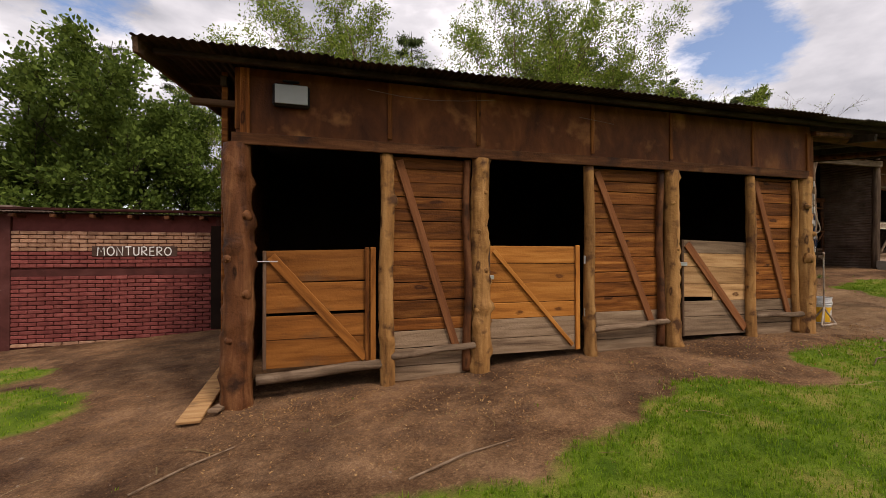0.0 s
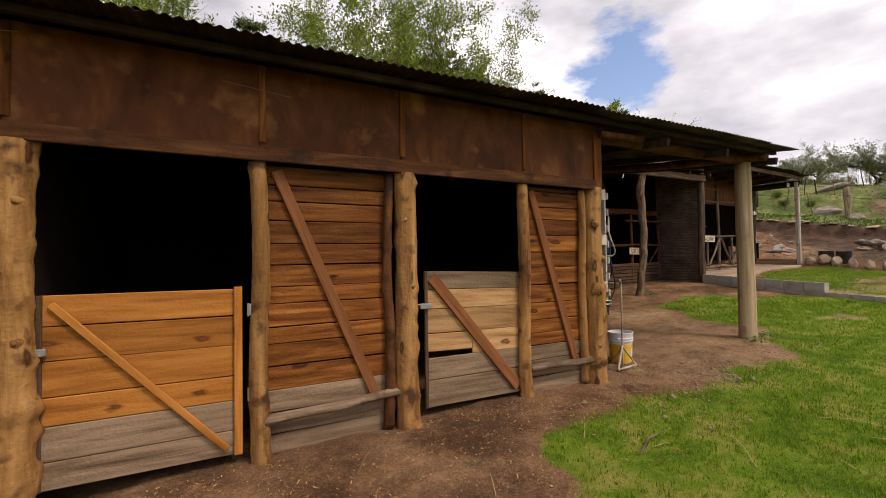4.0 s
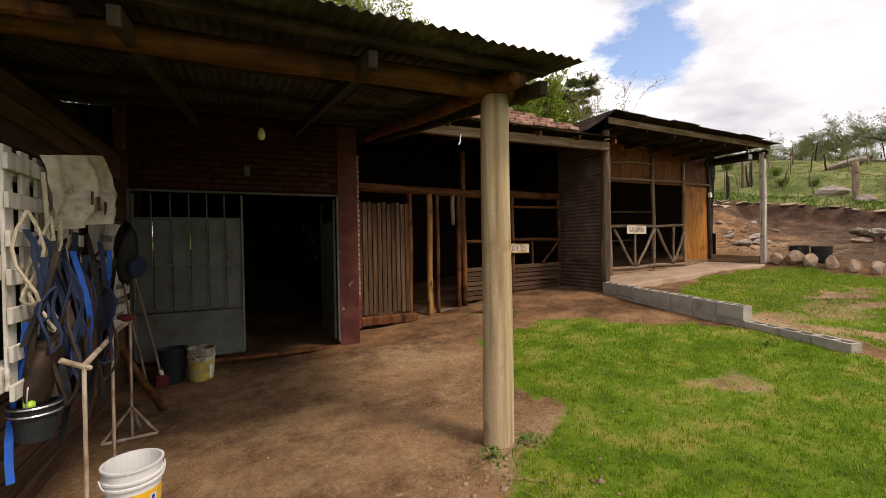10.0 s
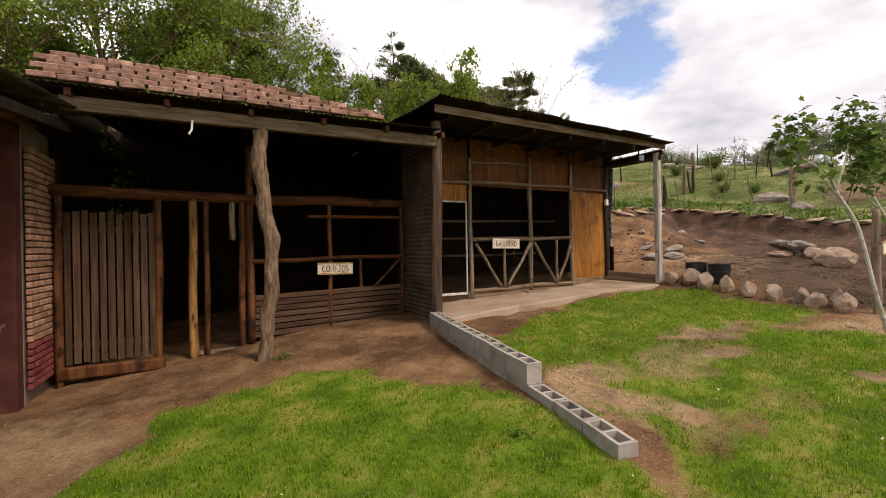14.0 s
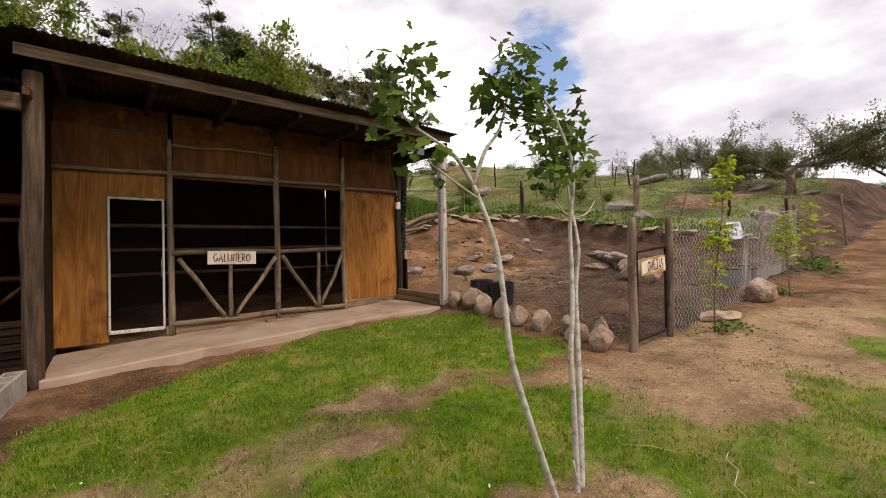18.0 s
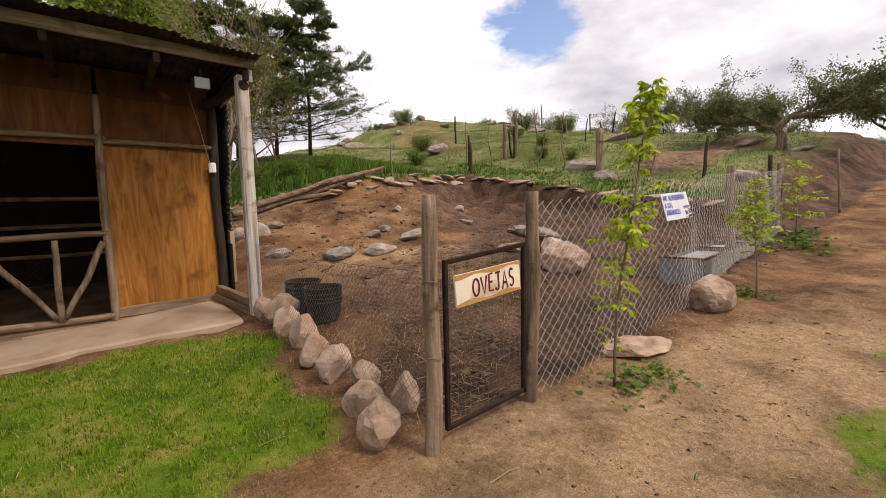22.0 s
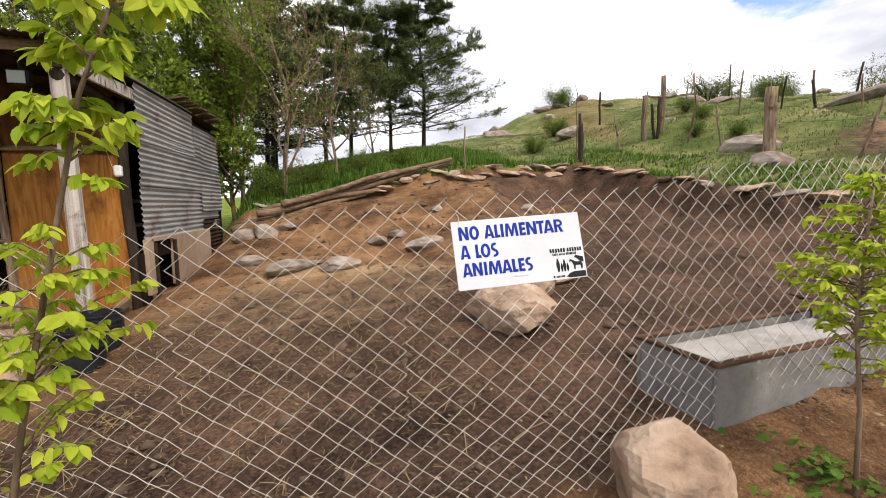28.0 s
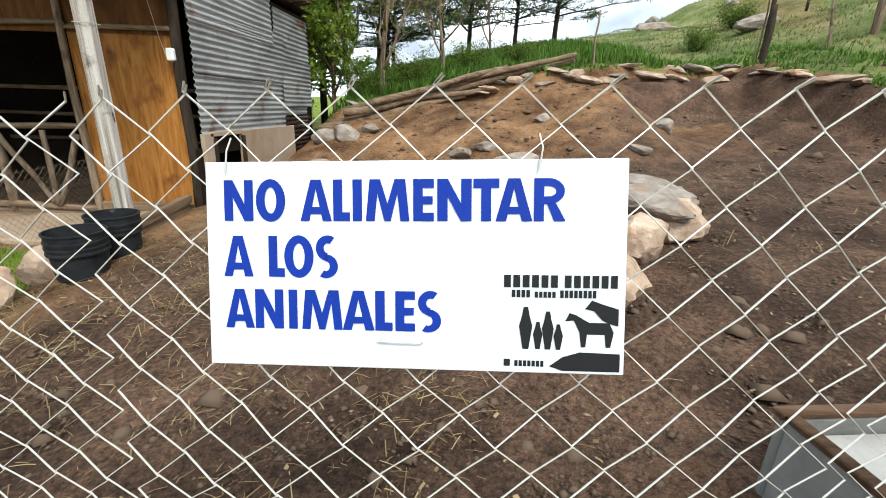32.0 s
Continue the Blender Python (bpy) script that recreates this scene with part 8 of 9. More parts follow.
con = conifer_tree("conifer", "tall dark conifer with ragged layered boughs", 901, 9.0, 2.3, 20000, 0.11, 58, taper=0.75, thin=0.5)
grow(con, ((-6.6, 14.0, 9.6), (5.7, 16.0, 12.6), (16.9, 15.0, 10.6), (19.6, 15.2, 11.6), (12.6, 11.6, 10.8), (14.4, 12.2, 10.2), (-8.6, 10.0, 7.6), (-4.4, 15.5, 9.6), (13.5, 18.0, 10.2), (21.2, 20.0, 11.0), (18.3, 13.4, 8.8)), 51, 9.0)
pine = conifer_tree("pine", "old dark conifer with broad flat layered boughs and open gaps", 905, 8.0, 4.2, 40000, 0.16, 50, 0.14, 1.5, 0.05, taper=0.5, thin=0.86)
grow(pine, ((27.6, 17.2, 11.9), (26.2, 17.4, 11.0), (24.5, 16.9, 11.2), (23.5, 17.4, 10.8), (21.4, 17.2, 11.5), (12.6, 14.4, 11.4), (21.4, 15.8, 10.6), (-11.0, 9.0, 8.0)), 52, 8.0)
thin = leafy_tree("thin_tree", "thin half-bare tree with fine grey twigs and few leaves", 941, 5.5, 1.9, "willow_leaf", "log_grey", 1500, 0.07, (0.9, 2.4), 0.15, 10, 7, 9, fuzz=0.05, thick=0.012)
grow(thin, ((22.66, 10.3, 8.8), (23.9, 12.2, 8.2), (25.2, 14.6, 8.0), (21.0, 13.2, 9.2), (1.8, 14.0, 10.2), (17.0, 12.0, 9.0)), 56, 5.5)
gnarled = leafy_tree("gnarled_tree", "grey-green gnarled old tree with a leaning trunk on the hillside", 931, 4.6, 3.0, "olive_leaf", "dark_bark", 15000, 0.13, (-0.05, 0.7), 0.35, 11, 8, 6, (0.1, -0.35), 0.05, fuzz=0.12, top=0.62)
grow(gnarled, ((60.0, 14.0, 12.5), (68, 22, 14.0), (58, 2, 11), (80, 30, 16), (64, 38, 14), (46, 42, 12.5), (90, 18, 16), (52, 26, 11.5)), 55, 4.6)



def old_tree(x, y, seed):
    """A thick bent trunk that forks low: one limb spreads north, a long crooked one reaches south."""
    r = random.Random(seed)
    z = gz(x, y)
    t = thing("old_tree", (x, y, z), "old gnarled tree with bent trunk and long crooked limbs", "tree", "trees")
    at = lambda u, w, d=0.0: Vector((x + d, y - u, z + 0.72 * w - 0.15))
    trunk = [at(-0.1, -0.3), at(0.12, 0.5), at(0.1, 1.0), at(-0.05, 1.45), at(0.3, 2.05)]
    limbs = (([at(-0.05, 1.4), at(-0.9, 1.95, 0.3), at(-2.0, 2.2, 0.2), at(-3.0, 2.5, -0.2), at(-3.8, 2.4, 0.2)], 0.11),
             ([at(-0.6, 1.8, 0.2), at(-1.3, 2.5, -0.3), at(-2.0, 3.0, -0.6), at(-2.6, 2.9, -0.4)], 0.07),
             ([at(0.2, 1.9), at(-0.3, 2.5, 0.6), at(-0.8, 3.0, 1.2)], 0.1),
             ([at(0.3, 2.05), at(1.1, 1.95, -0.2), at(2.2, 2.15, 0.1), at(3.4, 1.9, 0.4), at(4.8, 2.2, 0.2)], 0.12),
             ([at(0.3, 2.05), at(0.9, 2.5, 0.3), at(1.7, 3.0, 0.5), at(2.4, 3.6, 0.2)], 0.08),
             ([at(1.4, 2.0), at(2.4, 2.7, -0.4), at(3.6, 3.5, -0.6), at(4.3, 4.2, -0.3)], 0.075),
             ([at(2.4, 2.15), at(3.7, 3.0, 0.6), at(5.0, 3.6, 0.9)], 0.1))
    wood, A, B = [tube(trunk, [0.26, 0.18, 0.16, 0.15, 0.12], 12, 0.14, seed, True, 6)], [], []
    wob = lambda k: Vector((r.gauss(0, k), r.gauss(0, k), r.gauss(0, k)))
    for pts, rad in limbs:
        n = len(pts) - 1
        wood.append(tube(pts, [rad * (1 - 0.8 * q / n) for q in range(n + 1)], 8, 0.1, seed))
        for j in range(26):
            q = r.uniform(0.8, n)
            c = pts[int(q)].lerp(pts[min(n, int(q) + 1)], q % 1)
            e = (wob(0.7) + Vector((0, 0, 0.45))).normalized()
            l = r.uniform(0.4, 0.95)
            c2 = c + e * l * 0.5 + wob(0.05)
            c3 = c2 + (e + wob(0.35)).normalized() * l * 0.5
            wood.append(tube([c, c2, c3], [0.035, 0.02, 0.007], 5, 0, j, False))
            for m in range(7):
                u = r.random()
                s0 = c.lerp(c2, u * 2) if u < 0.5 else c2.lerp(c3, u * 2 - 1)
                A.append(tuple(s0))
                B.append(tuple(s0 + (e * 0.5 + wob(0.6)).normalized() * r.uniform(0.2, 0.5)))
    wood.append(twig_mesh(A, B, 0.007, 0.003))
    part("trunk", join(*wood), "log_grey", t, smooth=True)
    g = np.random.default_rng(seed)
    A, B = np.array(A), np.array(B)
    k = g.integers(0, len(A), 30000)
    w = g.uniform(0.1, 1.1, (30000, 1))
    D = B - A
    D /= np.linalg.norm(D, axis=1, keepdims=True)
    V, F = leaves_on(A[k] * (1 - w) + B[k] * w, 0.1, 0.1, seed + 1, 2.0, D[k])
    tagged(part("crown", np_mesh("crown", V, F, "olive_leaf"), "olive_leaf", t), kind="stuff")


old_tree(42.55, 3.75, 935)


def lobed_leaf(size):
    """A leaf of five rounded lobes, slightly cupped."""
    pts, n = [(0, 0)], 31
    for k in range(n):
        a = -2.3 + 4.6 * k / (n - 1)
        rr = (0.46 + 0.54 * abs(math.cos(math.pi * a / 1.15)) ** 0.5) * (1.0 - 0.42 * abs(a) / 2.3)
        pts.append((rr * math.sin(a) * 0.8, 0.12 + rr * math.cos(a)))
    V = [(x * size, y * size, 0.14 * size * (abs(x) ** 1.5) - 0.12 * size * y * y) for x, y in pts]
    return V, [(0, k, k + 1) for k in range(1, n)]


def leafed(name, stems, mat_bark, mat_leaf, leaf_size, per_tip, spread, at, label, seed, group, tips):
    r = random.Random(seed)
    t = thing(name, at, label, "tree", group)
    for k, (pts, rad) in enumerate(stems):
        part("stem", tube(pts, rad, 10, 0.06, seed + k, True, 6), mat_bark, t, smooth=True)
    base = lobed_leaf(1.0)
    V, F = [], []
    for tip in tips:
        for _ in range(per_tip):
            p = Vector(tip) + Vector((r.gauss(0, spread), r.gauss(0, spread), r.gauss(0, spread)))
            s = leaf_size * r.uniform(0.6, 1.25)
            m = Matrix.Translation(p) @ Euler((r.uniform(-1.2, 0.6), r.uniform(-0.7, 0.7), r.uniform(0, 6.28))).to_matrix().to_4x4() @ Matrix.Scale(s, 4)
            n = len(V)
            V += [m @ Vector(v) for v in base[0]]
            F += [tuple(i + n for i in q) for q in base[1]]
    part("foliage", (V, F), mat_leaf, t)
    return t




def fig_tree():
    def stem(pts, r0, r1, n=14):
        pts = [Vector(p) for p in pts]
        out = []
        for k in range(n + 1):
            u = k / n * (len(pts) - 1)
            i = min(int(u), len(pts) - 2)
            w = u - i
            p0, p1, p2, p3 = pts[max(i - 1, 0)], pts[i], pts[i + 1], pts[min(i + 2, len(pts) - 1)]
            out.append(0.5 * ((2 * p1) + (p2 - p0) * w + (2 * p0 - 5 * p1 + 4 * p2 - p3) * w * w + (3 * p1 - p0 - 3 * p2 + p3) * w ** 3))
        return out, [0.78 * (r0 + (r1 - r0) * k / n) for k in range(n + 1)]

    z = gz(18.75, -0.92) - 0.1
    fork = (18.435, -0.57, 2.63)
    a = [stem([(18.74, -0.93, z), (18.57, -0.9, 1.2), (18.45, -0.85, 1.62), (18.455, -0.79, 1.94), (18.463, -0.72, 2.27), (18.45, -0.62, 2.51), fork], 0.024, 0.017, 24),
         stem([fork, (18.3, -0.55, 2.8), (18.15, -0.42, 2.95), (18.02, -0.35, 3.08)], 0.017, 0.008),
         stem([fork, (18.5, -0.6, 2.83), (18.66, -0.58, 3.02), (18.8, -0.55, 3.4)], 0.017, 0.007),
         stem([(18.44, -0.6, 2.55), (18.25, -0.6, 2.64), (18.1, -0.6, 2.72)], 0.01, 0.005, 6),
         stem([(18.15, -0.42, 2.95), (18.12, -0.4, 3.15), (18.16, -0.4, 3.32)], 0.009, 0.005, 6)]
    tips_a = [(18.02, -0.35, 3.12), (18.1, -0.4, 3.25), (18.16, -0.4, 3.3), (18.1, -0.6, 2.74), (18.0, -0.45, 2.95), (18.66, -0.58, 3.1), (18.8, -0.55, 3.45), (18.75, -0.57, 3.25), (18.55, -0.6, 3.15), (18.12, -0.45, 3.18)]
    leafed("fig_tree", a, "white_bark", "fig_leaf", 0.066, 20, 0.08, (18.74, -0.93, z + 0.1), "slender fig tree with pale whitewashed stem and lobed dark leaves", 951, "fig trees", tips_a)
    b = [stem([(18.86, -0.95, z), (18.84, -0.95, 1.3), (18.83, -0.94, 1.62), (18.88, -0.92, 1.87), (18.936, -0.88, 2.14), (18.963, -0.855, 2.4), (18.95, -0.895, 2.7), (18.978, -0.82, 2.91), (18.9, -0.75, 3.15), (18.78, -0.65, 3.3)], 0.023, 0.009, 32),
         stem([(18.9, -0.95, z), (19.0, -0.88, 1.2), (19.1, -0.8, 1.62), (19.158, -0.75, 1.9), (19.2, -0.727, 2.06), (19.24, -0.72, 2.23), (19.31, -0.65, 2.39), (19.407, -0.54, 2.58), (19.493, -0.44, 2.79), (19.55, -0.36, 3.0)], 0.024, 0.008, 32),
         stem([(18.9, -0.95, 0.85), (18.83, -0.96, 0.95), (18.8, -0.97, 1.05)], 0.02, 0.008, 5),
         stem([(19.36, -0.6, 2.47), (19.48, -0.62, 2.5), (19.62, -0.6, 2.6)], 0.008, 0.004, 5),
         stem([(19.34, -0.62, 2.44), (19.25, -0.55, 2.56), (19.2, -0.5, 2.75)], 0.009, 0.005, 6)]
    tips_b = [(18.78, -0.65, 3.35), (18.85, -0.75, 3.2), (18.95, -0.75, 3.0), (18.8, -0.7, 3.1), (19.5, -0.44, 2.9), (19.55, -0.4, 3.1), (19.38, -0.5, 2.85), (19.6, -0.45, 2.98), (19.42, -0.55, 3.05), (19.2, -0.5, 2.8), (19.28, -0.55, 3.0), (19.1, -0.6, 3.1), (18.98, -0.85, 2.75), (18.72, -0.6, 3.25)]
    leafed("fig_tree", b, "white_bark", "fig_leaf", 0.066, 24, 0.085, (18.88, -0.95, z + 0.1), "double-stemmed fig tree with pale stems and dark lobed leaves", 952, "fig trees", tips_b)


fig_tree()


def leaflet(length, width):
    """A pointed leaf folded along its midrib, drooping to the tip."""
    V, F = [], []
    for k in range(6):
        u = k / 5
        w = width * math.sin(math.pi * min(1.0, u * 0.92 + 0.08)) ** 0.8 * 0.5
        z = -0.35 * length * u * u
        V += [(-w, u * length, z + 0.25 * w), (0, u * length, z), (w, u * length, z + 0.25 * w)]
    for k in range(5):
        a = 3 * k
        F += [(a, a + 1, a + 4, a + 3), (a + 1, a + 2, a + 5, a + 4)]
    return V, F


def sapling(stem, seed, label, tiers, droop=0.1):
    """A thin stem through the given points; tiers: height, twigs, reach, leaf length."""
    r = random.Random(seed)
    pts = [Vector(p) for p in stem]
    n = len(pts)
    t = thing("sapling", pts[0], label, "tree", "saplings")
    part("stem", tube(pts, [0.012 - 0.008 * k / (n - 1) for k in range(n)], 9, 0.06, seed), "log_grey", t, smooth=True)
    zs = [p.z for p in pts]
    stem_at = lambda h: Vector((float(np.interp(h, zs, [p.x for p in pts])), float(np.interp(h, zs, [p.y for p in pts])), min(h, zs[-1])))
    V, F = [], []
    for z, count, reach, size in tiers:
        for k in range(round(count * 1.65)):
            a = k * 2.4 + r.uniform(-0.6, 0.6)
            l = reach * r.uniform(0.35, 1.15)
            c = stem_at(z + r.uniform(-0.09, 0.07))
            e = c + Vector((math.cos(a) * l, math.sin(a) * l, r.uniform(-0.15, 0.75) * l))
            mid = c.lerp(e, 0.55) + Vector((0, 0, 0.1 * l))
            part("twig", tube([c, mid, e], [0.0035, 0.0026, 0.0014], 5, 0, k, False), "log_grey", t)
            for u in (0.3, 0.48, 0.62, 0.74, 0.86, 0.95, 1.0):
                q = (c.lerp(mid, u * 2) if u < 0.5 else mid.lerp(e, u * 2 - 1))
                for side in ((-1, 1) if u < 1 else (-0.6, 0, 0.6)):
                    if r.random() < 0.12:
                        continue
                    g = leaflet(size * r.uniform(0.35, 0.85), size * r.uniform(0.28, 0.42))
                    m = Matrix.Translation(q) @ Euler((-droop - r.uniform(-0.6, 0.6), r.uniform(-0.9, 0.9), a - math.pi / 2 - side * r.uniform(0.7, 1.2))).to_matrix().to_4x4()
                    n0 = len(V)
                    V += [m @ Vector(v) for v in g[0]]
                    F += [tuple(i + n0 for i in f) for f in g[1]]
    tagged(part("foliage", (V, F), "lime_leaf", t), kind="stuff")
    return t


sapling(((23.0, -0.15, 1.1), (23.0, -0.15, 1.4), (23.03, -0.15, 1.78), (23.1, -0.16, 2.1), (23.2, -0.17, 2.5), (23.32, -0.17, 3.0), (23.44, -0.17, 3.3), (23.47, -0.17, 3.46)), 961, "tall thin sapling with bright lime green leaves by the fence", ((1.5, 3, 0.12, 0.05), (1.78, 4, 0.16, 0.06), (1.98, 6, 0.2, 0.07), (2.24, 8, 0.26, 0.075), (2.34, 7, 0.22, 0.075), (2.52, 8, 0.2, 0.07), (2.84, 5, 0.15, 0.08), (3.04, 5, 0.12, 0.09), (3.2, 6, 0.19, 0.095), (3.36, 6, 0.14, 0.095), (3.44, 4, 0.1, 0.085)), 0.55)
z0 = gz(26.17, -0.17)
sapling(((26.17, -0.18, z0 - 0.1), (26.16, -0.17, z0 + 0.4), (26.14, -0.14, z0 + 0.8), (26.17, -0.13, z0 + 1.15), (26.2, -0.12, z0 + 1.38)), 962, "small bushy sapling with yellow-green leaves by the fence", ((z0 + 0.62, 5, 0.16, 0.06), (z0 + 0.78, 9, 0.24, 0.07), (z0 + 0.9, 11, 0.26, 0.07), (z0 + 1.0, 10, 0.22, 0.07), (z0 + 1.14, 7, 0.18, 0.07), (z0 + 1.28, 6, 0.16, 0.07), (z0 + 1.38, 4, 0.1, 0.07)))
z0 = gz(30.2, 0.35)
sapling(((30.2, 0.35, z0 - 0.1), (30.22, 0.35, z0 + 0.8), (30.2, 0.36, z0 + 1.5)), 963, "small yellow-green sapling further along the fence", ((z0 + 0.6, 7, 0.35, 0.085), (z0 + 0.9, 8, 0.35, 0.085), (z0 + 1.2, 8, 0.3, 0.085), (z0 + 1.48, 6, 0.22, 0.085)))


# ---- turf, weeds, straw, pebbles ----
def blades(name, pts, h, w, seed, mat, label, lean=0.5, per=3):
    """Bent two-piece blades standing on the given points."""
    g = np.random.default_rng(seed)
    P = np.repeat(pts, per, axis=0) + np.c_[g.normal(0, 0.012, (len(pts) * per, 2)), np.zeros(len(pts) * per)]
    n = len(P)
    a = g.uniform(0, 6.283, n)
    H = h * g.uniform(0.5, 1.3, n) * (P[:, 2] * 0 + 1)
    d = np.c_[np.cos(a), np.sin(a), np.zeros(n)]
    s = np.c_[-np.sin(a), np.cos(a), np.zeros(n)] * (w * g.uniform(0.6, 1.2, n))[:, None]
    up = np.c_[np.zeros(n), np.zeros(n), H]
    L = g.uniform(0.15, 1.0, n)[:, None] * lean
    mid = P + up * 0.6 + d * H[:, None] * L * 0.35
    tip = P + up * (1 - 0.3 * L) + d * H[:, None] * L
    V = np.stack([P - s, P + s, mid + s * 0.7, mid - s * 0.7, tip], 1).reshape(-1, 3)
    i = np.arange(n)[:, None] * 5
    F = np.concatenate([i + [0, 1, 2], i + [0, 2, 3], i + [3, 2, 4]], 0)
    return tagged(new(name, np_mesh(name, V, F, mat)), label, "grass", kind="stuff")


def scatter(n, x0, x1, y0, y1, seed, keep):
    g = np.random.default_rng(seed)
    x, y = g.uniform(x0, x1, n), g.uniform(y0, y1, n)
    k = g.uniform(0, 1, n) < keep(x, y)
    x, y = x[k], y[k]
    return np.c_[x, y, ground_z(x, y) - 0.004]


def clump(x, y, f=1.4):
    return 0.55 + 0.45 * np.sin(x * f + 1.3 * np.sin(y * f * 0.8)) * np.cos(y * f * 1.1 + 0.7 * np.sin(x * f * 1.2))


def lawn_keep(x, y):
    g = grass_mask(x, y)
    g = g + 0.22 * np.sin(5.1 * x + 2 * np.sin(4.3 * y)) * np.sin(4.7 * y + 1.5 * np.sin(3.9 * x))
    return np.clip((g - 0.2) / 0.6, 0.01, 1) ** 1.5 * (0.35 + 0.65 * clump(x, y))


blades("lawn_grass", scatter(190000, 1.0, 22, -5.5, 3.5, 1001, lawn_keep), 0.042, 0.0034, 1, "grass_blade", "short mown green lawn grass before the barns", 0.9)
blades("lawn_grass", scatter(14000, -6, 0, -2, 4, 1002, lawn_keep), 0.04, 0.004, 2, "grass_blade", "short green grass patches by the tack room", 0.9)
blades("dry_lawn_grass", scatter(24000, 1, 24, -5.5, 3.3, 1003, lambda x, y: 0.75 * (grass_mask(x, y) > 0.15) * (1 - clump(x, y, 2.1)) + 0.04), 0.025, 0.003, 3, "dry_grass", "dry straw-coloured blades among the lawn grass", 1.2, 2)
blades("dry_lawn_grass", scatter(26000, 15.6, 22.2, -4, 3.3, 1008, lambda x, y: 0.95 * (grass_mask(x, y) > 0.1) * np.clip(1.15 - clump(x, y, 2.7) - 0.25 * clump(x, y, 0.9), 0, 1)), 0.035, 0.003, 8, "dry_grass", "dry yellowish blades in the worn lawn strip", 1.1, 2)
blades("path_grass", scatter(9000, 22, 36, -7, 0, 1004, lambda x, y: grass_mask(x, y) * 0.8), 0.05, 0.005, 4, "grass_blade", "loose green grass tufts beside the earth path", 0.9)
blades("hill_grass", scatter(90000, 21, 52, 0, 34, 1005, lambda x, y: (grass_mask(x, y) > 0.5) * (0.5 + 0.5 * clump(x, y, 0.43) * clump(x, y, 2.7)) * np.clip(1.6 - np.hypot(x - 24, y) / 34, 0.15, 1)), 0.08, 0.008, 5, "hill_blade", "long rough grass and weeds on the hillside", 0.7)
blades("bank_weeds", scatter(22000, 21.5, 33, 1, 14, 1006, lambda x, y: 1.0 * (np.abs(outside(x, y) - 1.2) < 1.0) * clump(x, y, 1.7) ** 1.5), 0.12, 0.02, 6, "weed_blade", "broad green weeds growing along the top of the bank", 0.8)
blades("tall_weeds", scatter(9000, 21.5, 30, 10, 15, 1007, lambda x, y: clump(x, y, 1.1) * (x < 29)), 0.28, 0.022, 7, "weed_blade", "tall green weeds under the conifers", 0.5)


def chips(name, pts, l, w, seed, mat, label, flat=0.12):
    """Loose flat slivers lying at all angles."""
    g = np.random.default_rng(seed)
    n = len(pts)
    a = g.uniform(0, 6.283, n)
    L, W = l * g.uniform(0.3, 1.4, n), w * g.uniform(0.6, 1.4, n)
    u = np.c_[np.cos(a), np.sin(a), g.normal(0, flat, n)] * L[:, None]
    s = np.c_[-np.sin(a), np.cos(a), g.normal(0, flat, n)] * W[:, None]
    c = pts + [0, 0, 0.01]
    bow = np.c_[np.zeros(n), np.zeros(n), L * 0.12]
    V = np.stack([c - u - s, c - u + s, c + bow + s, c + bow - s, c + u + s, c + u - s], 1).reshape(-1, 3)
    i = np.arange(n)[:, None] * 6
    F = np.concatenate([i + [0, 3, 2, 1], i + [3, 5, 4, 2]], 0)
    return tagged(new(name, np_mesh(name, V, F, mat)), label, "litter", kind="stuff")


chips("straw", scatter(6500, 21.5, 24.9, 0.3, 5.0, 1101, lambda x, y: 0.9 * np.exp(-((y - 2.3) ** 2) / 2.2)), 0.055, 0.0018, 11, "straw", "scattered straw over the trodden pen earth", 0.25)
chips("straw", scatter(420, 21.5, 22.6, 0.3, 2.2, 1102, lambda x, y: 0 * x + 1.0), 0.08, 0.002, 12, "straw", "loose stalks of straw behind the pen gate", 0.4)
chips("straw", scatter(700, 26, 29, 2.5, 6, 1103, lambda x, y: 0 * x + 0.8), 0.08, 0.0022, 13, "straw", "thin straw litter by the pen rocks", 0.25)
chips("wood_shavings", scatter(17000, 0.2, 9.0, -2.3, -0.1, 1104, lambda x, y: np.exp(-((y + 0.35) ** 2) / 0.9) * clump(x, y, 2.3)), 0.009, 0.0035, 14, "shaving", "pale wood shavings strewn before the stable doors", 0.5)
chips("wood_shavings", scatter(2600, -4, 3, -3.5, 3.5, 1105, lambda x, y: 0.5 * clump(x, y, 1.8)), 0.008, 0.003, 15, "shaving", "pale chips and bits strewn over the earth", 0.5)
chips("dry_twigs", scatter(70, -1, 12, -3.0, -0.4, 1106, lambda x, y: 0 * x + 1), 0.16, 0.004, 16, "straw", "dry twigs and stalks lying on the earth", 0.1)
chips("dry_twigs", scatter(120, 16, 26, -3.0, 3, 1107, lambda x, y: 0 * x + 1), 0.14, 0.003, 17, "straw", "dry twigs and stalks lying on grass and path", 0.1)
chips("white_petals", scatter(70, 9, 21, -4.5, 1.2, 1108, lambda x, y: 0 * x + 1), 0.007, 0.006, 18, "letter_white", "small white petals and leaves fallen on the lawn", 0.3)


